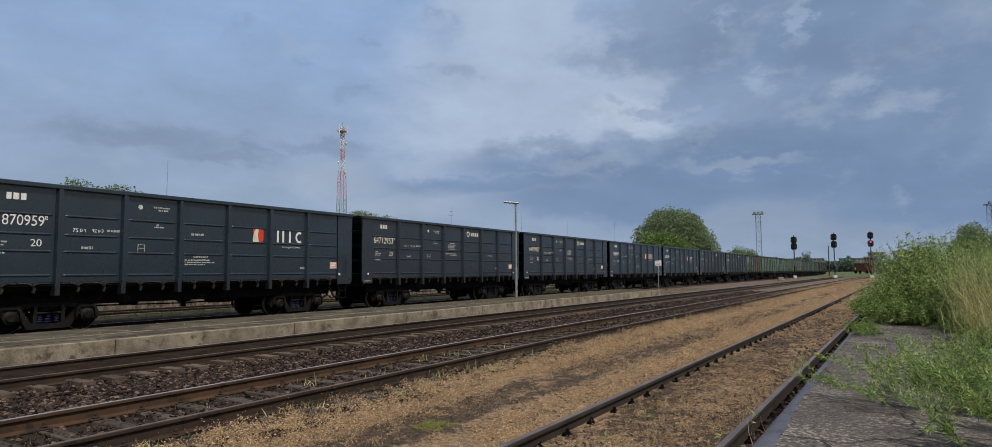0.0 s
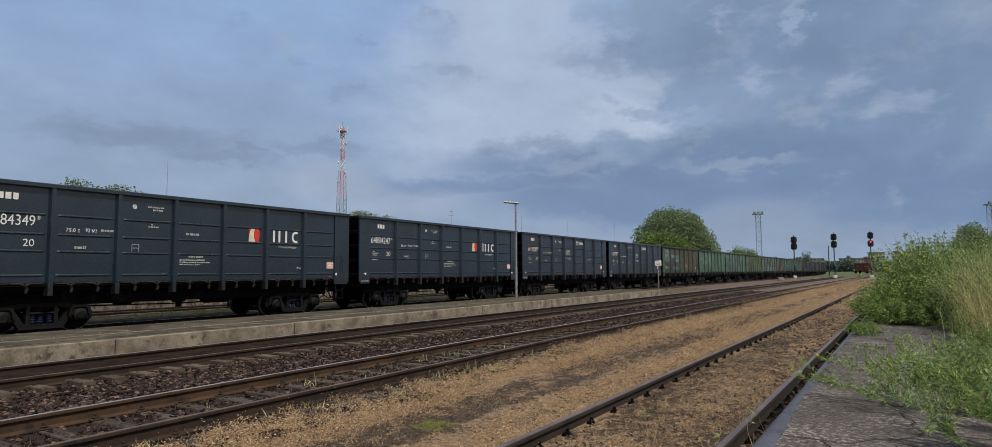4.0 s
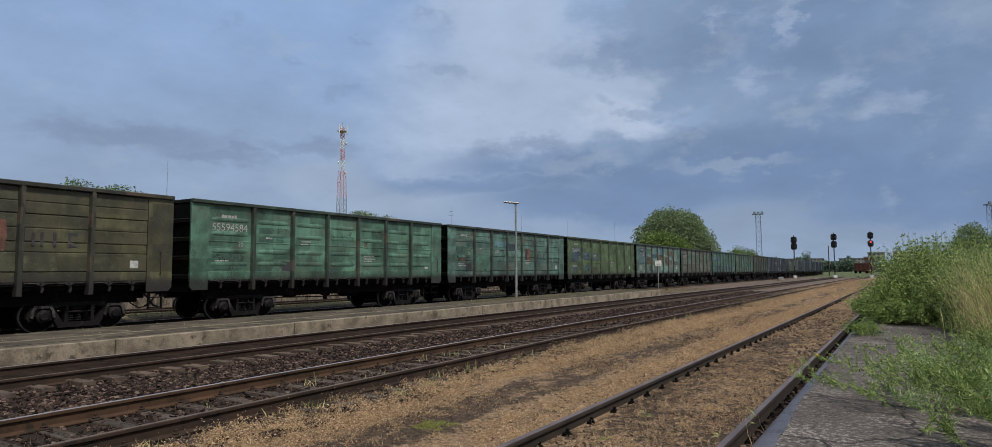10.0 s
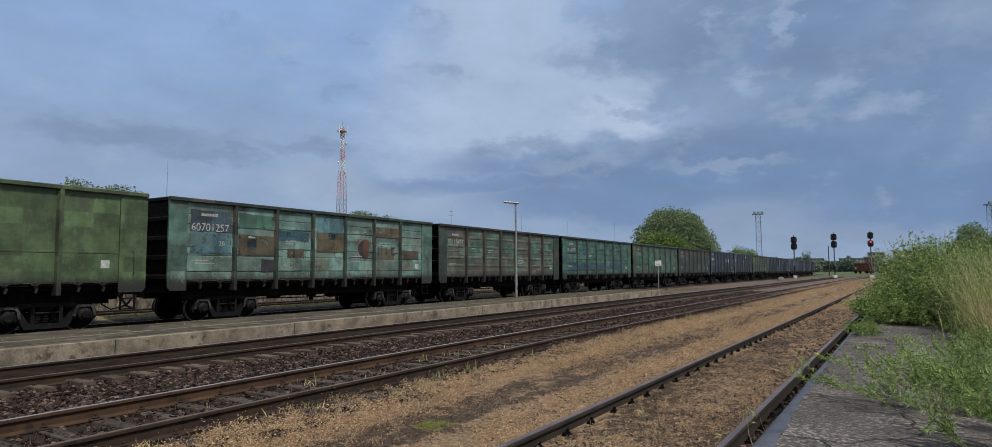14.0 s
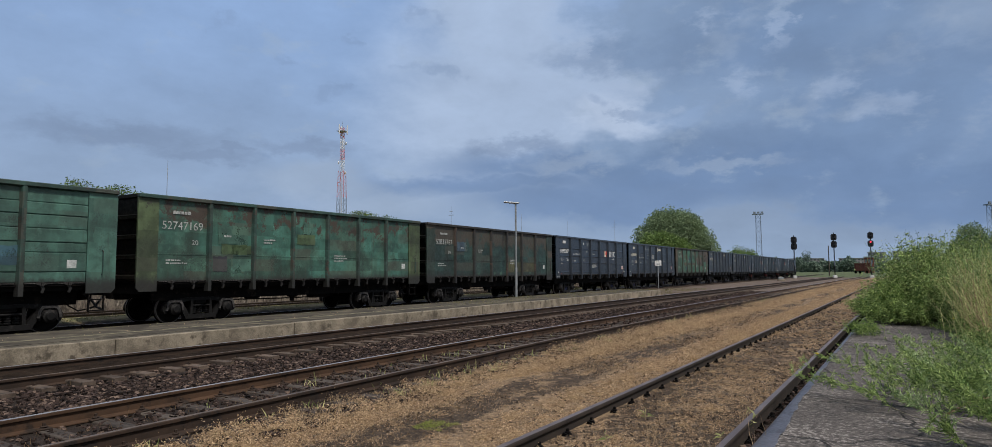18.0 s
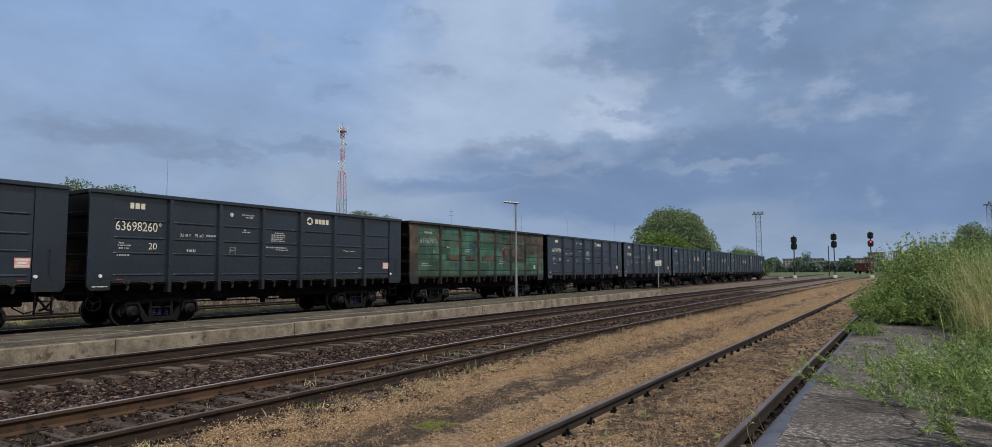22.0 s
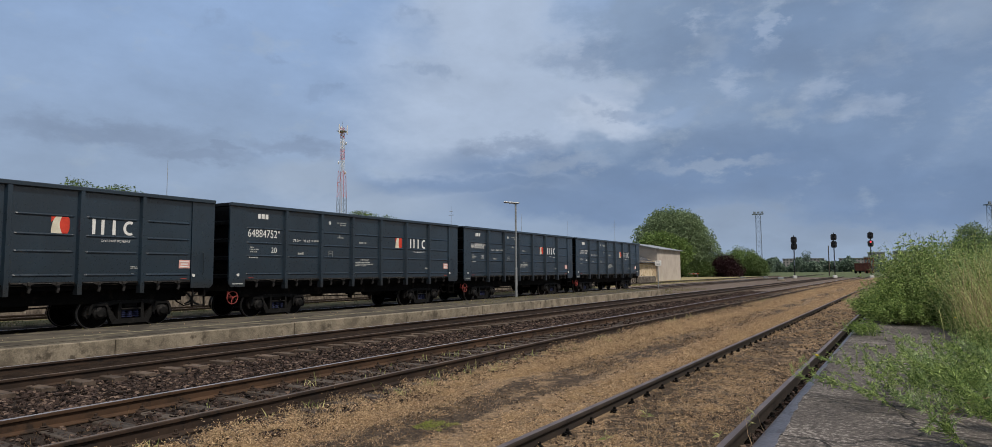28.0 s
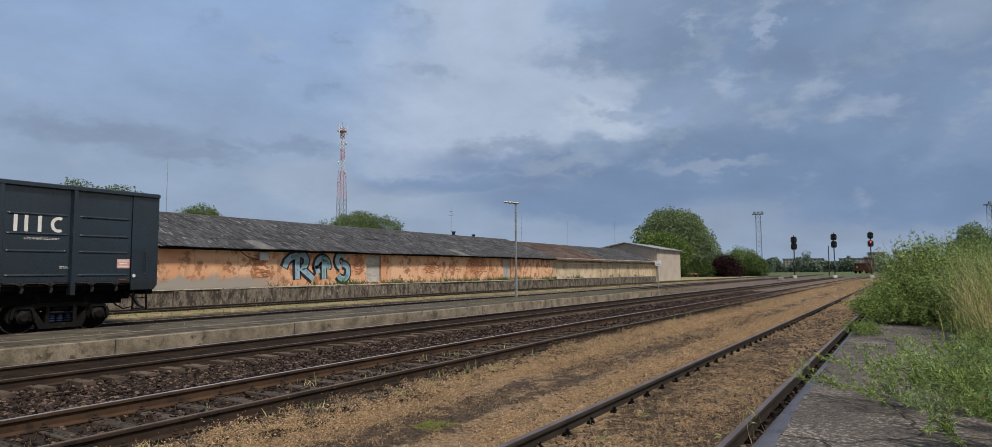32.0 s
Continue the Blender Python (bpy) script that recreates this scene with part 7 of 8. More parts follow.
def lattice(top, name, z0, z1, w0, w1, mat, r, steps):
    s = Shape()
    c = [(-1, -1), (1, -1), (1, 1), (-1, 1)]
    zs = np.linspace(z0, z1, steps + 1)
    ws = np.linspace(w0, w1, steps + 1)
    for a, b in c:
        s.tube([(a * w0 / 2, b * w0 / 2, z0), (a * w1 / 2, b * w1 / 2, z1)], r, 4)
    for i in range(steps):
        for k in range(4):
            a, b = c[k], c[(k + 1) % 4]
            s.tube([(a[0] * ws[i] / 2, a[1] * ws[i] / 2, zs[i]), (b[0] * ws[i + 1] / 2, b[1] * ws[i + 1] / 2, zs[i + 1])], r * 0.6, 4)
            s.tube([(b[0] * ws[i] / 2, b[1] * ws[i] / 2, zs[i]), (a[0] * ws[i + 1] / 2, a[1] * ws[i + 1] / 2, zs[i + 1])], r * 0.6, 4)
    part(name, s, mat, top)


tower = thing("radio_tower", "tall red and white lattice radio tower with aerials", "radio tower", pose(-164.2, 168.2, -0.3, 0, 0, 20))
lattice(tower, "leg_section", 0, 28, 3.4, 2.5, GALV_FAR, 0.08, 8)
lattice(tower, "red_section", 28, 37.5, 2.5, 2.0, RED_W, 0.06, 4)
for i in range(4):
    lattice(tower, "mast_section", 37.5 + i * 3.9, 41.4 + i * 3.9, 1.15, 1.15, RED_W if i % 2 else TOWER_WHITE, 0.055, 3)
part("cable_ladder", Shape().box(-0.09, 0.09, -0.05, 0.05, 0, 52.5), TOWER_WHITE, tower)
for a in range(3):
    m = pose(0, 0, 0, 0, 0, a * 120 + 10)
    part("aerial", Shape().box(1.5, 1.8, -0.18, 0.18, 50.6, 54.0, 0.05, m).box(0.5, 1.5, -0.05, 0.05, 52.2, 52.35, 0, m), TOWER_WHITE, tower)
part("top_platform", Shape().box(-1.5, 1.5, -1.5, 1.5, 51.6, 51.8).tube([(0, 0, 51.8), (0, 0, 55.4)], 0.06, 5), GALV, tower)
for zz, aa in ((47.5, 40), (40.5, 200), (37.0, 60)):
    part("dish", Shape().lathe([(0.1, 0.0), (0.55, 0.15), (0.6, 0.35), (0.55, 0.4)], "x", (0, 0, 0), 12, pose(0, 0, zz, 0, 0, aa) @ pose(1.0, 0, 0)), TOWER_WHITE, tower)

flood = thing("floodlight_mast", "grey lattice floodlight mast with a lamp platform", "floodlight mast", pose(-54.4, 351.5, -0.3, 0, 0, 15))
lattice(flood, "mast", 0, 30.0, 2.8, 2.2, GALV_FAR, 0.07, 12)
part("lamp_platform", Shape().box(-2.6, 2.6, -1.2, 1.2, 30.0, 30.4).box(-2.4, -1.2, -1.3, -0.9, 30.5, 31.4).box(-0.6, 0.6, -1.3, -0.9, 30.5, 31.4).box(1.2, 2.4, -1.3, -0.9, 30.5, 31.4), GALV_FAR, flood)
flood2 = copy_thing(flood, pose(38.3, 330.0, -2.5, 0, 0, 40))
for i, (x, y, z, h) in enumerate(((-70.0, 43.9, -0.3, 14.6), (-70.0, 71.4, -0.3, 15.0), (-64.0, 92.0, -0.3, 13.0), (-60.0, 110.0, -0.3, 12.8), (-58.0, 127.0, -0.3, 12.5), (-56.0, 150.0, -0.3, 14.0))):
    rod = thing("aerial_mast", "thin bare aerial mast behind the roof", "aerial", pose(x, y, z), group="aerials behind the warehouse")
    part("rod", Shape().lathe([(0.045, 0), (0.035, h * 0.7), (0.015, h)], "z", (0, 0, 0), 6), GALV, rod)
    if i in (2, 5):
        part("cross_arms", Shape().box(-0.5, 0.5, -0.02, 0.02, h * 0.88, h * 0.885).box(-0.35, 0.35, -0.02, 0.02, h * 0.93, h * 0.935), GALV, rod)
for x, y, h in ((-45.4, 166.0, 7.0), (-48.0, 140.0, 7.2)):
    sl = thing("street_lamp", "grey street lamp with a bent arm by the road", "street lamp", pose(x, y, -0.3))
    part("post", Shape().lathe([(0.09, 0), (0.06, h)], "z", (0, 0, 0), 8), GALV, sl)
    part("arm", Shape().tube([(0, 0, h), (-0.3, -0.2, h + 0.25), (-1.0, -0.7, h + 0.3)], 0.05), GALV, sl)
    part("lamp_head", Shape().box(-1.6, -0.9, -0.9, -0.6, h + 0.22, h + 0.36, 0.04), GALV, sl)
for x, y in ((-24.7, 127.8), (-20.9, 128.8), (-16.9, 118.0)):
    bx = thing("point_machine", "pale grey trackside box on a concrete base", "trackside box", pose(x + 1.9, y, -0.34, 0, 0, 12), group="trackside boxes")
    part("base", Shape().box(-0.6, 0.6, -0.4, 0.4, 0, 0.25, 0.02), CONCRETE, bx)
    part("case", Shape().box(-0.4, 0.4, -0.3, 0.3, 0.25, 0.6, 0.05), GALV, bx)
bar = thing("barrier", "red and white striped barrier beside the far road", "barrier", pose(-42.5, 163.5, -0.3))
for i in range(6):
    part("stripe", Shape().box(i * 0.5, i * 0.5 + 0.5, -0.05, 0.05, 0.8, 1.05), RED if i % 2 else WHITE, bar)
for xx in (0.2, 2.7):
    part("leg", Shape().box(xx, xx + 0.1, -0.05, 0.05, 0, 0.8), GALV, bar)

# ---- ballast, straw and weeds: loose cover of the ground ----
def stones(name, label, regions, mat, seed):
    rng = np.random.default_rng(seed)
    P, S = [], []
    for line, a, b, y0, y1, per, size in regions:
        n = int(abs(b - a) * (y1 - y0) * per)
        y = rng.uniform(y0, y1, n)
        x = rng.uniform(a, b, n)
        P.append(np.stack([x, y, np.zeros(n)], axis=1))
        P[-1][:, 0] += np.array([line(v) for v in y])
        P[-1][:, 2] = [ground_z(u, v) for u, v in zip(P[-1][:, 0], y)]
        S.append(size * rng.uniform(0.6, 1.5, n))
    P, S = np.concatenate(P), np.concatenate(S)
    d = np.abs(P[:, 0] - np.array([x_main(v) for v in P[:, 1]]))
    row = np.abs((P[:, 1] - 2.0 + 0.27) % 0.54 - 0.27)
    clear = ~((d < 1.45) & (row < 0.16))
    P, S = P[clear], S[clear]
    n = len(P)
    cube = np.array([(x, y, z) for z in (-1, 1) for y in (-1, 1) for x in (-1, 1)], float)
    v = cube[None] * rng.uniform(0.45, 1.0, (n, 8, 3)) * np.stack([S, S * rng.uniform(0.6, 1, n), S * rng.uniform(0.45, 0.8, n)], axis=1)[:, None, :] * 0.5
    a = rng.uniform(0, 2 * math.pi, n)
    ca, sa = np.cos(a)[:, None], np.sin(a)[:, None]
    b = rng.uniform(-0.6, 0.6, n)
    cb, sb = np.cos(b)[:, None], np.sin(b)[:, None]
    x, y, z = v[..., 0], v[..., 1], v[..., 2]
    y, z = y * cb - z * sb, y * sb + z * cb
    v = np.stack([x * ca - y * sa, x * sa + y * ca, z], axis=2) + P[:, None, :]
    v[..., 2] += (S * 0.22)[:, None]
    q = np.array([(0, 2, 3, 1), (4, 5, 7, 6), (0, 1, 5, 4), (2, 6, 7, 3), (0, 4, 6, 2), (1, 3, 7, 5)])
    f = (np.arange(n)[:, None, None] * 8 + q[None]).reshape(-1, 4)
    me = bpy.data.meshes.new(name)
    me.from_pydata(v.reshape(-1, 3).tolist(), [], f.tolist())
    me.materials.append(mat)
    return thing(name, label, "gravel", kind="stuff", shape=me)


def pebbly(name, a, b, c):
    m = bpy.data.materials.new(name)
    m.use_nodes = True
    g = Graph(m.node_tree)
    island = g.node("ShaderNodeNewGeometry").outputs["Random Per Island"]
    col = g.mix(g.ramp(island, 0.0, 0.75), a, b)
    col = g.mix(g.ramp(island, 0.82, 0.88), col, c)
    fine = g.noise(g.node("ShaderNodeTexCoord").outputs["Object"], 70.0, 3)
    col = g.vec("SCALE", col, scale=g.ramp(fine, 0.3, 0.7, 0.75, 1.2))
    bs = g.node("ShaderNodeBsdfPrincipled", Base_Color=col, Roughness=0.9)
    bs.inputs["Specular IOR Level"].default_value = 0.15
    g.tree.links.new(bs.outputs[0], g.node("ShaderNodeOutputMaterial").inputs[0])
    return m


BALLAST = pebbly("ballast_stones", (0.008, 0.0057, 0.0048), (0.058, 0.040, 0.034), (0.150, 0.108, 0.086))
stones("ballast", "brown crushed stone ballast round the rails", [
    (x_main, 0.95, 3.9, 2.5, 14, 330, 0.060), (x_main, 0.9, 3.9, 14, 30, 200, 0.062), (x_main, 0.9, 3.4, 30, 60, 60, 0.085),
    (x_main, -0.7, 0.7, 4, 30, 60, 0.06), (x_main, -1.7, -0.9, 4, 20, 60, 0.06),
    (x_second, -0.7, 0.7, 2.5, 20, 110, 0.048), (x_second, 0.9, 1.9, 2.5, 20, 130, 0.045), (x_second, -0.7, 0.7, 20, 50, 30, 0.08), (x_second, 0.9, 1.8, 20, 40, 40, 0.07), (x_near, 0.86, 1.02, 2.5, 16, 500, 0.042), (train_x, 1.0, 2.2, 8, 50, 30, 0.07)], BALLAST, 5)
PEBBLE = pebbly("yard_pebbles", (0.045, 0.032, 0.024), (0.125, 0.096, 0.072), (0.27, 0.22, 0.17))
stones("pebbles", "scattered small pebbles on the yard soil", [
    (x_near, -3.6, -0.9, 3.5, 14, 70, 0.022), (x_near, -3.6, -0.9, 14, 30, 25, 0.04), (x_near, -0.7, 0.7, 4, 14, 130, 0.022), (x_near, -0.7, 0.7, 14, 30, 60, 0.035)], PEBBLE, 6)


def banded(across):
    """Straw grows thick along the rails and thin on the bare soil between."""
    if -2.9 < across < -1.75:
        return 0.22
    if -1.75 <= across < -0.8 or -4.6 < across <= -2.9:
        return -0.22
    return 0.0


def blades(name, label, regions, mat, seed, patchy=0.0, cut=0.0, lean=0.8, clump=0):
    """Short stems strewn over strips of ground: (line, a, b, y0, y1, per square metre, length, width, z or None)."""
    rng = np.random.default_rng(seed)
    P, L, Wd = [], [], []
    for line, a, b, y0, y1, per, length, width, z in regions:
        n = int(abs(b - a) * (y1 - y0) * per)
        y, x = rng.uniform(y0, y1, n), rng.uniform(a, b, n)
        if clump:
            m = max(n // clump, 1)
            pick = rng.integers(0, m, n)
            y = rng.uniform(y0, y1, m)[pick] + rng.normal(0, length * 0.45, n)
            x = rng.uniform(a, b, m)[pick] + rng.normal(0, length * 0.45, n)
        x = x + np.array([line(v) for v in y])
        keep = np.array([noise.noise((u * 0.9, v * 0.35, seed)) * 0.6 + noise.noise((u * 3.1, v * 2.0, seed + 7)) * 0.4 > cut + banded(u - x_near(v)) for u, v in zip(x, y)]) if patchy else np.ones(n, bool)
        x, y = x[keep], y[keep]
        zz = np.array([ground_z(u, v) for u, v in zip(x, y)]) if z is None else np.full(len(x), z)
        P.append(np.stack([x, y, zz - 0.005], axis=1))
        L.append(length * rng.uniform(0.5, 1.4, len(x)))
        Wd.append(width * rng.uniform(0.7, 1.3, len(x)))
    P, L, Wd = np.concatenate(P), np.concatenate(L), np.concatenate(Wd)
    a = rng.uniform(0, 2 * math.pi, len(P))
    k = rng.uniform(0.1, lean, len(P))
    way = np.stack([np.cos(a) * k, np.sin(a) * k, np.sqrt(np.maximum(1 - k * k, 0.02))], axis=1)
    paths = curved(P, way, L, 3, rng.uniform(0.1, 0.5, len(P)), rng)
    return thing(name, label, "grass", kind="stuff", shape=ribbon_mesh(name, paths, Wd, mat))


def crumbs(name, label, regions, mat, seed, cut, each=13, tall=0.55):
    """Matted dry plants: low lumps of small curled flakes: (line, a, b, y0, y1, lumps per square metre, lump size, flake length)."""
    rng = np.random.default_rng(seed)
    P, L = [], []
    for line, a, b, y0, y1, per, size, flake in regions:
        n = int(abs(b - a) * (y1 - y0) * per)
        y, x = rng.uniform(y0, y1, n), rng.uniform(a, b, n)
        x = x + np.array([line(v) for v in y])
        keep = np.array([noise.noise((u * 0.9, v * 0.35, seed)) * 0.5 + noise.noise((u * 3.1, v * 2.0, seed + 7)) * 0.45 + noise.noise((u * 8.0, v * 6.0, seed + 3)) * 0.55 > cut + banded(u - x_near(v)) for u, v in zip(x, y)])
        x, y = x[keep], y[keep]
        z = np.array([ground_z(u, v) for u, v in zip(x, y)])
        which = np.repeat(np.arange(len(x)), each)
        off = rng.normal(size=(len(which), 3)) * np.array([1, 1, tall])
        off[:, 2] = np.abs(off[:, 2])
        big = size * rng.uniform(0.5, 1.4, len(x))
        P.append(np.stack([x, y, z], axis=1)[which] + off * big[which][:, None] * 0.55)
        L.append(flake * rng.uniform(0.5, 1.5, len(which)))
    P, L = np.concatenate(P), np.concatenate(L)
    way = rng.normal(size=P.shape) * np.array([1, 1, 0.6])
    return thing(name, label, "grass", kind="stuff", shape=leaf_mesh(name, P, way, L, L * 0.38, mat, rng, 0.2))


crumbs("dry_grass", "matted straw-coloured dry grass in lumps and patches", [
    (x_near, -4.5, -0.85, 3.0, 10, 260, 0.040, 0.020), (x_near, -4.7, -0.85, 10, 18, 110, 0.066, 0.028), (x_near, -5.2, -0.85, 18, 34, 42, 0.11, 0.045),
    (x_near, -5.4, -0.85, 34, 60, 22, 0.19, 0.055), (x_near, -6.0, -0.85, 60, 120, 7, 0.34, 0.09), (x_near, -0.72, 0.72, 3.5, 12, 240, 0.036, 0.019), (x_near, -0.72, 0.72, 12, 40, 55, 0.06, 0.03)], STRAW_Y, 31, -0.02, 19)
crumbs("dry_moss", "fluffy golden cushions of dry moss and grass", [
    (x_near, -4.6, -0.95, 3.0, 12, 9, 0.110, 0.024), (x_near, -4.8, -0.95, 12, 30, 6, 0.17, 0.034), (x_near, -5.4, -0.95, 30, 70, 3.0, 0.30, 0.05)], STRAW_M, 38, 0.06, 80)
crumbs("moss_ridge", "fluffy straw-coloured moss heaped along the rails", [
    (x_near, -4.35, -3.15, 4.0, 12, 12, 0.125, 0.026), (x_near, -4.6, -3.2, 12, 26, 6, 0.19, 0.034), (x_near, -1.60, -0.95, 3.2, 12, 10, 0.110, 0.023), (x_near, -1.7, -0.95, 12, 30, 5, 0.15, 0.032),
    (x_second, 0.9, 1.9, 3.0, 9, 6, 0.10, 0.024), (x_near, -0.6, 0.5, 5, 16, 3, 0.09, 0.020)], STRAW_M, 39, -0.06, 190, 0.85)
blades("dry_stalks", "brown dry stalks and litter on the soil", [
    (x_near, -4.6, -0.85, 3.0, 12, 700, 0.040, 0.007, None), (x_near, -4.6, -0.85, 12, 26, 200, 0.06, 0.012, None), (x_near, -0.72, 0.72, 3.5, 14, 700, 0.035, 0.007, None),
    (x_second, -0.7, 0.75, 2.5, 24, 60, 0.10, 0.008, None), (x_second, 0.9, 2.2, 2.5, 24, 90, 0.07, 0.008, None), (x_main, 1.0, 3.4, 3, 24, 14, 0.12, 0.008, None)], STRAW_D, 32, 1.0, -0.3, 0.99)
blades("straw_litter", "short pale straw bits strewn over the bare soil", [
    (x_near, -3.6, -1.0, 3.0, 12, 900, 0.026, 0.007, None), (x_near, -3.6, -1.0, 12, 26, 200, 0.045, 0.013, None), (x_near, -0.7, 0.7, 3.5, 14, 500, 0.028, 0.006, None)], STRAW_Y, 40, 0.0, 0.0, 0.99)
blades("track_weeds", "sparse green and dry weeds among the sleepers", [
    (x_second, 0.8, 1.5, 2.5, 20, 34, 0.15, 0.016, None), (x_second, -0.7, 0.7, 2.5, 24, 12, 0.16, 0.011, None), (x_second, 0.85, 1.3, 20, 50, 10, 0.25, 0.02, None)], STRAW_G, 33, 1.0, 0.02, 0.7, 7)
blades("green_tuft", "small bright green grass tuft on the bare soil", [(lambda v: -4.22, -0.19, 0.19, 5.55, 5.95, 12000, 0.040, 0.008, None)], LEAF_LIME, 34, 0, 0, 0.8, 40)
blades("dock_grass", "tall green grass growing along the dock", [
    (lambda v: -29.0, -0.9, 1.0, 26.5, 64.0, 75, 0.40, 0.035, 0.70), (lambda v: -29.0, -0.9, 1.0, 64.0, 88.0, 10, 0.45, 0.05, 0.70), (lambda v: -29.2, -0.9, -0.1, 24.6, 27.5, 45, 0.45, 0.03, 0.70)], LEAF_DARK, 35, 1.0, 0.06, 0.75, 14)
blades("verge_grass", "yellow-green grass between the far tracks", [
    (lambda v: -22.6, -1.1, 0.5, 8.0, 50.0, 90, 0.12, 0.018, None), (lambda v: -22.6, -1.1, 0.5, 50.0, 110.0, 22, 0.2, 0.05, None)], VERGE, 36, 1.0, -0.1, 0.8)
blades("platform_weeds", "sparse grass on the platform's back edge", [
    (lambda v: -17.55, -0.35, 0.40, 4.0, 49.0, 40, 0.07, 0.012, 0.045), (lambda v: -16.2, -1.4, 1.4, 24.0, 49.0, 70, 0.07, 0.016, 0.050), (lambda v: -16.2, -1.6, 1.6, 49.0, 66.0, 22, 0.16, 0.04, None)], VERGE, 37, 1.0, -0.15, 0.85)
rng = np.random.default_rng(41)
n = 420
pos = np.stack([-16.6 + rng.uniform(-1.25, 1.0, n), rng.uniform(4.0, 48.0, n), np.full(n, 0.060)], axis=1)
pos = pos[[noise.noise((p[0], p[1] * 0.2, 3)) > -0.15 for p in pos]]
thing("blossom_litter", "pale clover heads and litter on the platform", "litter", kind="stuff",
      shape=leaf_mesh("blossom_litter", pos, rng.normal(size=pos.shape) * np.array([1, 1, 0.3]), np.full(len(pos), 0.035), np.full(len(pos), 0.03), STRAW_Y, rng))


# ---- weeds over the paving ----
WEEDS = []


def weed(label, x, y, z, stems, height, lean, spread, leaf, leaf_w, per_stem, mat, stalk, seed, sag=0.25, name="weed_clump", flowers=0, wind=1.0):
    """A clump of leafy stems; lean is the way the stems bow, (dx, dy)."""
    rng = np.random.default_rng(seed)
    top = thing(name, label, "weeds", pose(x, y, z), group="weeds along the paving")
    base = np.stack([rng.normal(0, spread, stems), rng.normal(0, spread, stems), np.zeros(stems)], axis=1)
    way = np.stack([lean[0] + rng.normal(0, 0.28, stems), lean[1] + rng.normal(0, 0.28, stems), np.full(stems, 1.0) if abs(lean[0]) + abs(lean[1]) < 1.2 else rng.uniform(0.15, 0.5, stems)], axis=1)
    way /= np.linalg.norm(way, axis=1, keepdims=True)
    length = height * rng.uniform(0.6, 1.08, stems)
    paths = curved(base, way, length, 9, np.full(stems, sag) * rng.uniform(0.5, 1.5, stems), rng, 0.05)
    paths[:, :, 2] = np.maximum(paths[:, :, 2], 0.012)
    part("stem", ribbon_mesh("stem", paths, np.full(stems, 0.010 + 0.002 * height), stalk), stalk, top)["kind"] = "stuff"
    t = rng.uniform(0.12, 1.0, (stems, per_stem)) ** 0.8 * 7.999
    t = np.clip(np.floor(t * 2.0) / 2.0 + rng.uniform(0, 0.14, t.shape), 0, 7.999)
    i = t.astype(int)
    fr = (t - i)[..., None]
    idx = np.arange(stems)[:, None]
    pos = (paths[idx, i] * (1 - fr) + paths[idx, i + 1] * fr).reshape(-1, 3)
    ax = (paths[idx, i + 1] - paths[idx, i]).reshape(-1, 3)
    ax /= np.maximum(np.linalg.norm(ax, axis=1, keepdims=True), 1e-6)
    out = rng.normal(size=ax.shape)
    out -= ax * np.sum(out * ax, axis=1, keepdims=True)
    out /= np.maximum(np.linalg.norm(out, axis=1, keepdims=True), 1e-6)
    m = len(pos)
    ln = leaf * rng.uniform(0.5, 1.25, m)
    tall = 1.15 - 0.45 * (t.reshape(-1) / 8)
    part("foliage", leaf_mesh("foliage", pos + out * 0.004, out + ax * 0.8 + np.array([0, 0, 0.15]), ln * tall, leaf_w * rng.uniform(0.7, 1.3, m), mat, rng, 0.2), mat, top)["kind"] = "stuff"
    if flowers:
        tip = paths[rng.integers(0, stems, flowers), 8] + rng.normal(0, 0.03, (flowers, 3))
        s = Shape()
        for p in tip:
            s.lathe([(0.006, 0), (0.020, 0.006), (0.016, 0.016), (0.004, 0.018)], "z", tuple(p), 7)
        part("flower_head", s, YELLOW, top, "small yellow flower heads")["kind"] = "stuff"
    WEEDS.append((top, x, y, z, seed, wind))
    return top


def grass_clump(label, x, y, z, count, height, spread, mat, seed, heads=True, lean=(-0.14, 0.0), width=0.011):
    rng = np.random.default_rng(seed)
    top = thing("tall_grass", label, "grass", pose(x, y, z), group="tall grass beside the paving")
    base = np.stack([rng.normal(0, spread, count), rng.normal(0, spread * 1.5, count), np.zeros(count)], axis=1)
    way = np.stack([lean[0] + rng.normal(0, 0.22, count), lean[1] + rng.normal(0, 0.22, count), np.ones(count)], axis=1)
    way /= np.linalg.norm(way, axis=1, keepdims=True)
    length = height * rng.uniform(0.55, 1.08, count)
    paths = curved(base, way, length, 6, rng.uniform(0.02, 0.30, count), rng, 0.06)
    part("grass_blade", ribbon_mesh("grass_blade", paths, np.full(count, width), mat), mat, top)["kind"] = "stuff"
    if heads:
        k = count // 3
        pick = rng.integers(0, count, k)
        rep = np.repeat(pick, 7)
        fr = rng.uniform(0.0, 1.0, (len(rep), 1))
        pos = paths[rep, 4] * (1 - fr) + paths[rep, 5] * fr
        ax = paths[rep, 5] - paths[rep, 4]
        part("seed_head", leaf_mesh("seed_head", pos, ax * 2 + rng.normal(size=ax.shape) * 0.12, rng.uniform(0.04, 0.09, len(rep)), rng.uniform(0.008, 0.016, len(rep)), STRAW_G, rng, 0.25), STRAW_G, top)["kind"] = "stuff"
    WEEDS.append((top, x, y, z, seed, 1.0))


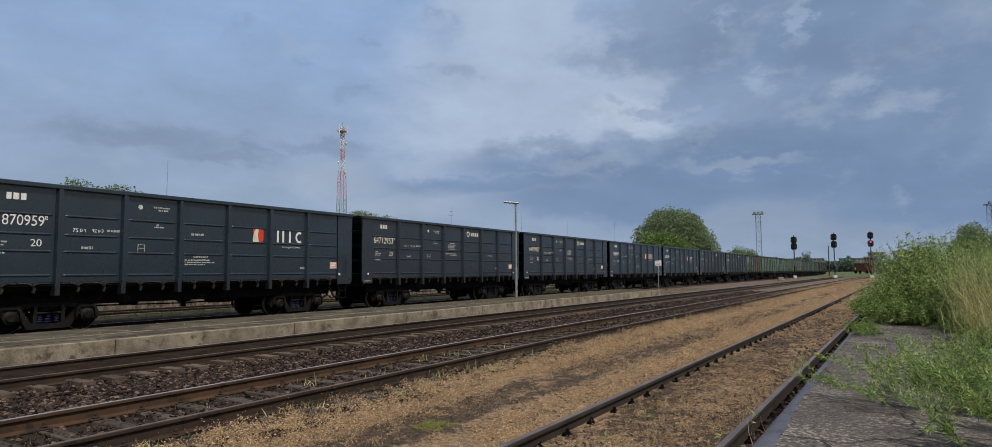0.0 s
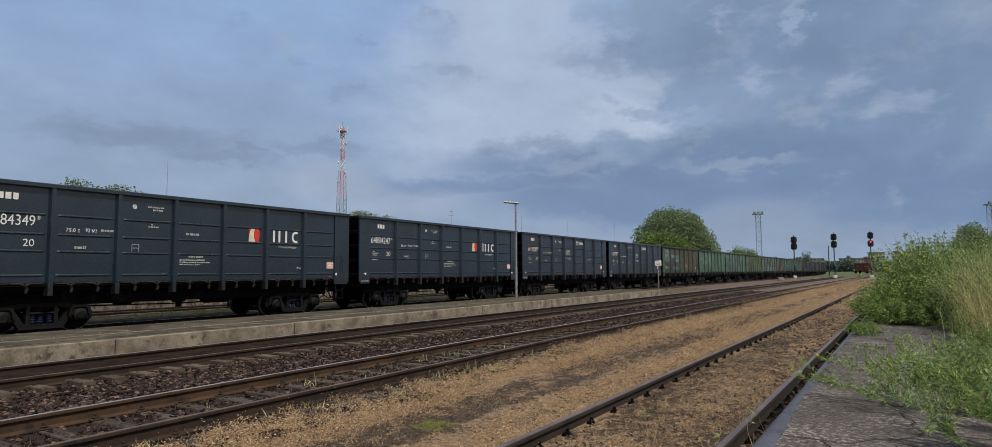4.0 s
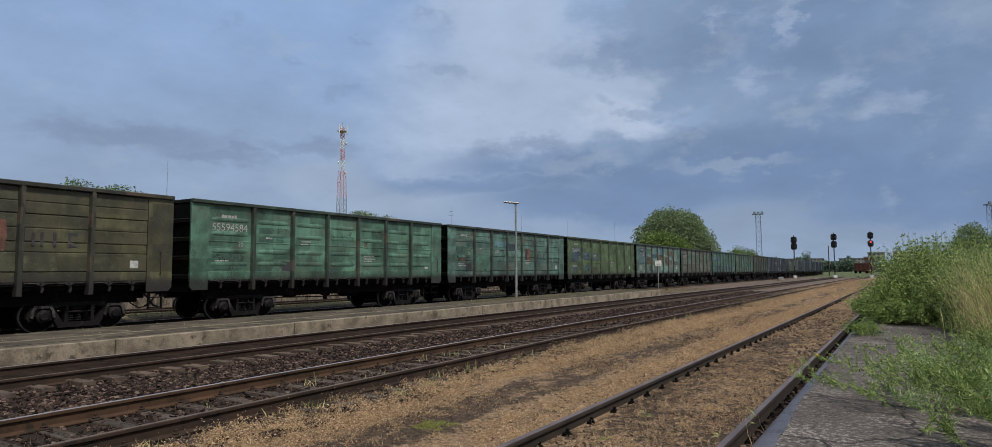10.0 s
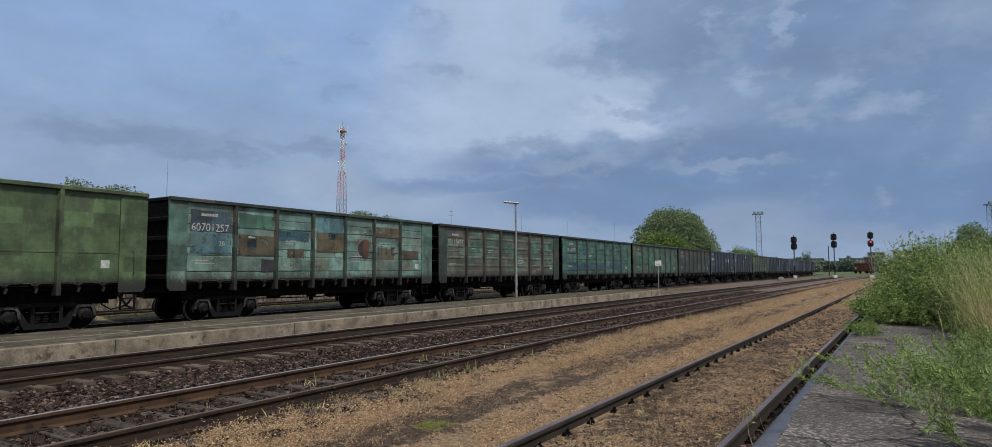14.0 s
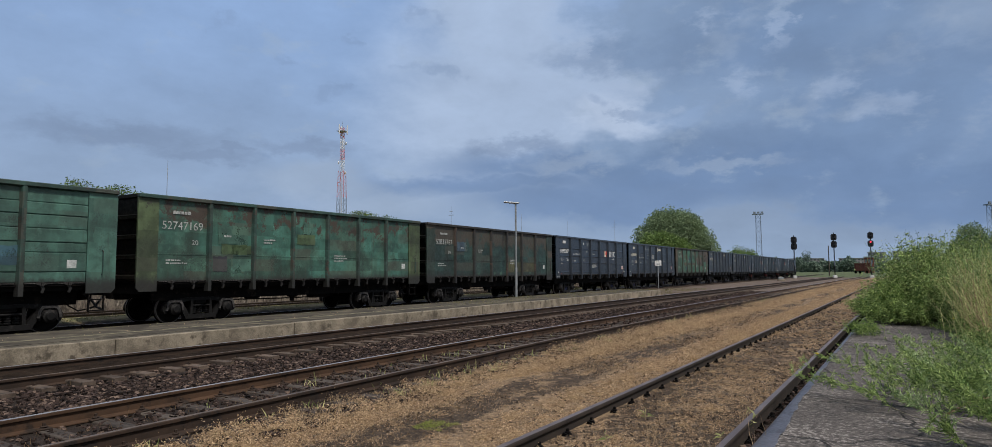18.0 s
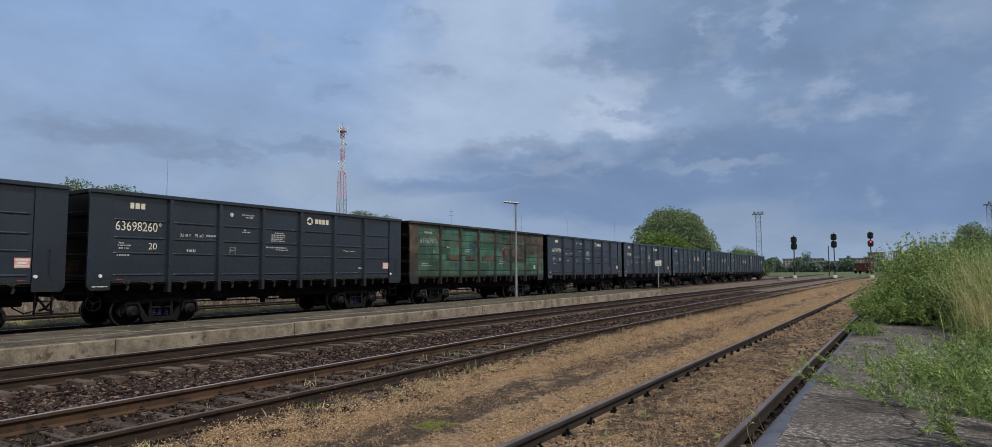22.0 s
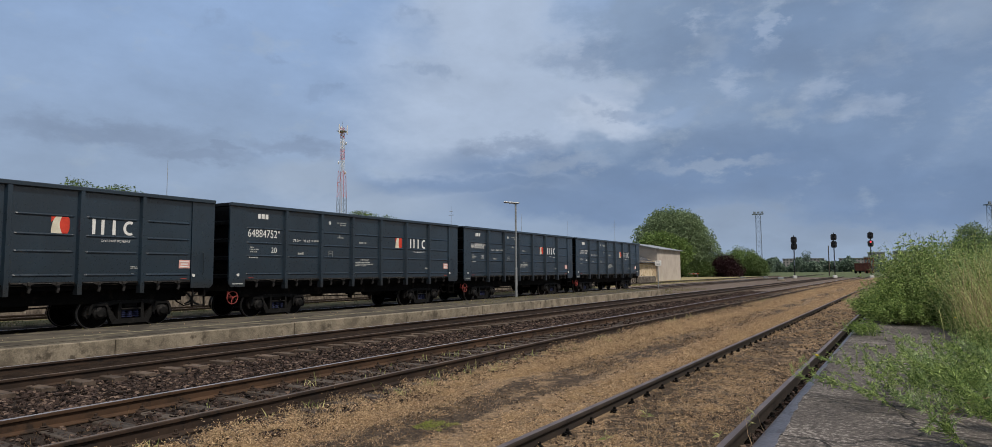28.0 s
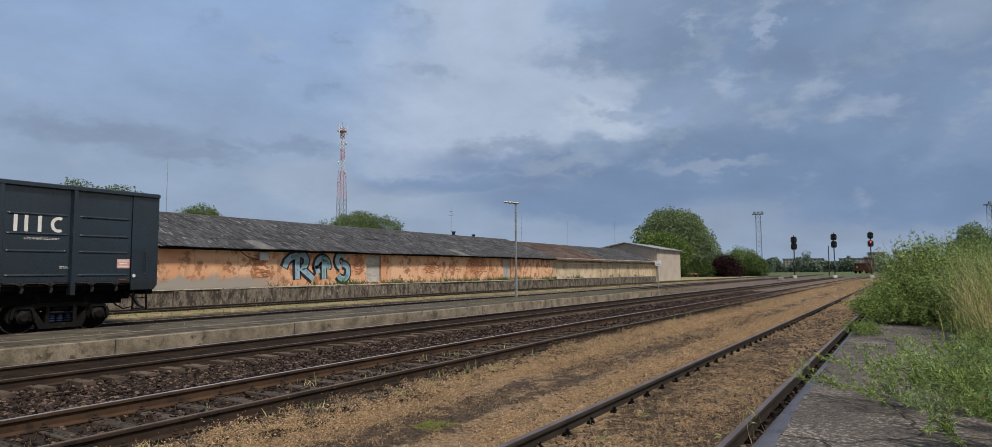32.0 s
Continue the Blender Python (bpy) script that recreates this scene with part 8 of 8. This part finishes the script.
# leafy bush at the end of the paving
for i, (x, y, hgt, stems, lx) in enumerate(((0.20, 21.6, 1.45, 60, -0.20), (0.60, 21.2, 1.95, 70, -0.16), (1.05, 21.4, 2.15, 70, -0.14), (0.38, 20.3, 1.10, 60, -0.25), (0.85, 19.9, 1.35, 60, -0.22), (1.30, 20.1, 1.7, 60, -0.2),
                                            (0.55, 23.6, 2.05, 70, -0.14), (1.25, 24.2, 2.25, 70, -0.12), (1.95, 23.2, 2.2, 60, -0.1), (1.6, 19.6, 1.25, 55, -0.2), (-0.02, 21.4, 0.75, 50, -0.55), (-0.12, 20.6, 0.85, 26, -0.85), (0.1, 19.6, 0.7, 30, -0.5), (0.0, 26.5, 0.95, 50, -0.15), (0.1, 30.0, 0.9, 40, -0.15), (1.75, 21.6, 2.2, 70, -0.16), (2.4, 22.0, 2.25, 70, -0.16), (1.5, 22.6, 2.3, 70, -0.16), (3.0, 21.4, 2.2, 70, -0.14), (0.85, 22.6, 2.2, 70, -0.2), (0.45, 19.4, 0.7, 40, -0.35))):
    if hgt > 1.2 and x < 1.4:
        x += 0.42
    weed("dense leafy green weeds bending in the wind", x, y, 0.06, int(stems * 1.3), hgt * 1.22, (lx, -0.08), 0.24, 0.135, 0.026, 46, (LEAF_FRESH, LEAF_MID, LEAF_WEED)[i % 3], STALK, 300 + i, 0.12)
for i, (x, y, hgt, lx) in enumerate(((0.75, 21.0, 2.35, -0.16), (1.0, 20.6, 2.7, -0.14), (-0.05, 20.6, 1.0, -0.8), (1.45, 20.8, 2.75, -0.12), (1.9, 20.2, 2.65, -0.16), (2.4, 19.4, 2.6, -0.14), (2.9, 18.6, 2.5, -0.14), (2.2, 18.2, 2.2, -0.2))):
    weed("slender leafy stem standing above the weeds", x, y, 0.06, 4, hgt * 1.1, (lx, 0.0), 0.06, 0.13, 0.022, 46, LEAF_GREY, STALK, 330 + i, 0.08)
# tall grass behind and beside it
for i, (x, y, c, hgt, sp) in enumerate(((1.7, 21.5, 300, 2.05, 0.42), (2.4, 20.0, 320, 2.0, 0.42), (3.1, 19.0, 320, 1.95, 0.45), (2.0, 18.0, 280, 1.65, 0.34), (2.7, 16.6, 300, 1.7, 0.38), (3.4, 17.0, 300, 1.9, 0.42),
                                        (4.0, 20.0, 260, 2.05, 0.5), (1.0, 25.5, 240, 2.15, 0.4), (2.1, 15.2, 220, 1.35, 0.26), (2.6, 14.0, 240, 1.5, 0.30), (2.3, 12.4, 170, 1.25, 0.22), (3.2, 14.6, 260, 1.7, 0.36), (4.6, 26.0, 260, 2.1, 0.7), (3.0, 27.0, 260, 2.2, 0.7))):
    grass_clump("tall grey-green grass going to seed", x, y, 0.05, int(c * 1.5), hgt * (1.24 if x < 2.5 else 1.1 if x < 3.3 else 0.95), sp, STRAW_G if i in (2, 4, 5, 8, 9, 10, 11) else (LEAF_MID, LEAF_GREY)[i % 2], 400 + i, width=0.012)
for i, (x, y, hgt) in enumerate(((2.35, 15.4, 1.5), (2.75, 15.0, 1.45), (2.3, 13.2, 1.25), (2.2, 11.8, 1.15), (2.6, 12.4, 1.3), (2.9, 13.6, 1.4))):
    grass_clump("dry straw stems among the grass", x, y, 0.05, 130, hgt * 1.25, 0.22, STRAW_Y, 430 + i, False)
for i, (x, y, hgt) in enumerate(((2.0, 19.2, 1.9), (2.6, 18.2, 1.8), (2.1, 17.0, 1.45), (3.0, 17.4, 1.85), (3.3, 16.4, 1.7), (3.6, 18.6, 2.0), (1.75, 18.4, 1.3))):
    weed("tall leafy stems mixed with the seeding grass", x, y, 0.06, 44, hgt * 1.15, (-0.17, -0.05), 0.26, 0.120, 0.020, 46, (LEAF_WEED, LEAF_FRESH)[i % 2], STALK, 460 + i, 0.14)
for i, (x, y, hgt) in enumerate(((1.75, 17.0, 1.8), (2.0, 18.2, 1.95), (1.9, 15.8, 1.6), (1.65, 14.6, 1.25), (2.2, 16.8, 1.8), (1.85, 13.6, 1.15), (2.3, 18.8, 2.0), (1.55, 15.4, 1.2), (1.8, 12.4, 1.0))):
    grass_clump("pale seeding grass at the edge of the paving", x, y, 0.05, 140, hgt * 1.08, 0.20, STRAW_G if i % 3 else STRAW_Y, 480 + i, True, (-0.06, 0.0), 0.012)
# mid-height weeds with yellow heads along the right of the paving
for i, (x, y, hgt) in enumerate(((1.15, 17.4, 0.7), (1.25, 15.8, 0.75), (1.5, 14.2, 0.8), (1.15, 12.8, 0.65), (1.6, 11.6, 0.8), (1.05, 11.0, 0.55), (1.45, 10.0, 0.75), (1.1, 9.2, 0.6), (1.4, 8.6, 0.75), (1.8, 12.6, 0.95), (1.9, 10.4, 1.0), (2.3, 11.2, 1.1), (1.75, 16.0, 1.0), (2.0, 14.4, 1.0), (1.6, 9.2, 0.9))):
    weed("low bushy green weed with small yellow heads", x + (0.32 if y > 10.5 else 0.12), y, 0.085, 44, hgt, (-0.22, -0.05), 0.20, 0.078, 0.0125, 64, LEAF_MID if i % 2 else LEAF_FRESH, STALK, 350 + i, 0.3, flowers=2)
# sprawling branches that lie over the paving
def branch(label, root, tip, arch, shoots, mat, seed, flowers=0):
    """A woody branch from root to tip with side shoots that carry tufts of narrow leaves."""
    rng = np.random.default_rng(seed)
    top = thing("weed_branch", label, "weeds", pose(*root), group="weeds along the paving")
    end = np.array(tip) - np.array(root)
    k = 10
    f = np.linspace(0, 1, k)
    main = end[None, :] * f[:, None]
    main[:, 2] += arch * np.sin(math.pi * f)
    main[1:] += rng.normal(0, 0.012, (k - 1, 3))
    main[:, 2] = np.maximum(main[:, 2], 0.008)
    span = float(np.linalg.norm(end))
    paths, widths = [main], [0.011]
    for n in range(shoots):
        u = (0.12 + 0.88 * (n + rng.uniform(0, 1)) / shoots) * (k - 1.001)
        j = int(u)
        start = main[j] + (main[j + 1] - main[j]) * (u - j)
        ax = main[j + 1] - main[j]
        ax = ax / np.linalg.norm(ax)
        way = ax * 0.75 + np.array([rng.normal(0, 0.55), rng.normal(0, 0.55), rng.uniform(0.05, 0.7)])
        way /= np.linalg.norm(way)
        ln = rng.uniform(0.13, 0.30) * min(1.0, 0.6 + 0.3 * span)
        p = start[None, :] + way[None, :] * ln * f[:, None]
        p[:, 2] += 0.18 * ln * f ** 2
        p[:, 2] = np.maximum(p[:, 2], 0.008)
        paths.append(p)
        widths.append(0.005)
    paths = np.array(paths)
    part("stem", ribbon_mesh("stem", paths, np.array(widths), TWIG), TWIG, top)["kind"] = "stuff"
    pos, way = [], []
    for n, p in enumerate(paths):
        for node in range(8 if n else 5):
            u = (0.15 + 0.85 * node / 7) * (k - 1.001) if n else (0.5 + 0.1 * node) * (k - 1.001)
            j = int(u)
            at = p[j] + (p[j + 1] - p[j]) * (u - j)
            ax = p[j + 1] - p[j]
            ax = ax / max(np.linalg.norm(ax), 1e-6)
            for q in range(5):
                pos.append(at)
                way.append(ax * rng.uniform(0.5, 1.2) + rng.normal(0, 0.6, 3) + np.array([0, 0, 0.12]))
    pos, way = np.array(pos), np.array(way)
    part("foliage", leaf_mesh("foliage", pos, way, rng.uniform(0.035, 0.075, len(pos)), rng.uniform(0.006, 0.0105, len(pos)), mat, rng, 0.12), mat, top)["kind"] = "stuff"
    if flowers:
        s = Shape()
        for n in range(flowers):
            p = paths[-1 - n][-1]
            s.lathe([(0.006, 0), (0.022, 0.008), (0.018, 0.02), (0.004, 0.024)], "z", tuple(p), 8)
        part("flower_head", s, YELLOW, top, "small yellow flower head")
    WEEDS.append((top, root[0], root[1], root[2], seed, 0.25))


TWIG = leafy("brown_green_twig", (0.120, 0.105, 0.062), (0.230, 0.220, 0.125), 0.8)
SPRAWL = [((0.21, 7.37), (-1.00, 8.35, 0.28), 0.04, 11), ((0.19, 8.45), (-0.62, 8.95, 0.40), 0.06, 12), ((0.50, 8.20), (0.03, 9.07, 0.42), 0.06, 13), ((0.45, 7.90), (-0.42, 8.65, 0.34), 0.05, 14),
          ((0.40, 7.30), (-0.22, 7.45, 0.26), 0.05, 11), ((0.50, 6.50), (0.10, 7.00, 0.30), 0.05, 12), ((0.55, 7.20), (0.0, 8.0, 0.40), 0.05, 13), ((0.60, 9.20), (0.12, 10.3, 0.40), 0.05, 13), ((0.70, 10.5), (0.2, 11.8, 0.40), 0.05, 12),
          ((0.55, 6.20), (0.22, 6.10, 0.28), 0.04, 10), ((0.40, 8.00), (-0.70, 8.10, 0.25), 0.04, 9), ((0.50, 8.90), (-0.15, 9.40, 0.36), 0.05, 12)]
rnd = random.Random(61)
for i in range(26):
    x, y = rnd.uniform(0.62, 1.5), rnd.uniform(5.8, 9.6)
    SPRAWL.append(((x, y), (x - rnd.uniform(0.25, 0.65), y + rnd.uniform(-0.1, 0.6), rnd.uniform(0.30, 0.62)), 0.06, 15))
for i, ((x, y), tip, arch, shoots) in enumerate(SPRAWL):
    branch("sprawling branch of narrow grey-green leaves on the paving", (x, y, 0.10), tip, arch, shoots, (LEAF_WEED, LEAF_WEED, LEAF_GREY)[i % 3 if i > 3 else 0], 370 + i, 1 if i == 1 else 0)
ear = thing("grass_ear", "pale dry grass ear bending over the weeds", "grass", pose(0.95, 6.5, 0.10), group="tall grass beside the paving")
bow = [(0, 0, 0), (-0.06, -0.04, 0.22), (-0.16, -0.10, 0.38), (-0.29, -0.14, 0.41), (-0.44, -0.17, 0.35), (-0.58, -0.19, 0.25)]
part("stem", Shape().tube(bow, [0.004, 0.004, 0.003, 0.003, 0.002, 0.002], 5), STRAW_Y, ear)
rng = np.random.default_rng(9)
fr = rng.uniform(0, 1, 220)
pick = rng.integers(2, 5, 220)
b = np.array(bow)
pos = b[pick] + (b[pick + 1] - b[pick]) * fr[:, None]
part("ear", leaf_mesh("ear", pos, (b[pick + 1] - b[pick]) * 6 + rng.normal(0, 0.35, pos.shape), rng.uniform(0.02, 0.045, 220), rng.uniform(0.004, 0.008, 220), STRAW_Y, rng, 0.1), STRAW_Y, ear, "feathery seed ear")["kind"] = "stuff"
weed("grass tuft in a paving joint", -0.42, 16.0, 0.09, 110, 0.50, (-0.1, 0.0), 0.15, 0.16, 0.010, 5, LEAF_FRESH, LEAF_FRESH, 395, 0.35)
for i, (x, y, hgt) in enumerate(((-0.15, 13.2, 0.16), (0.2, 12.1, 0.14), (0.45, 14.0, 0.18), (0.75, 12.4, 0.18), (0.3, 15.2, 0.15), (0.0, 10.6, 0.13), (0.62, 10.9, 0.16))):
    weed("small creeping weed in a paving crack", x, y, 0.09, 22, hgt, (-0.3, 0.1), 0.15, 0.045, 0.012, 12, LEAF_MID, STALK, 500 + i, 0.4, wind=0.0)
for i, (x, y) in enumerate(((-2.05, 5.3), (-1.95, 6.1), (-1.25, 5.5), (-0.98, 6.0), (-1.3, 7.2))):
    grass_clump("thin dry grass stems beside the rail", x, y, -0.13, 5, 0.42, 0.05, STRAW_Y, 450 + i, True, (0.0, 0.0), 0.006)

motions()
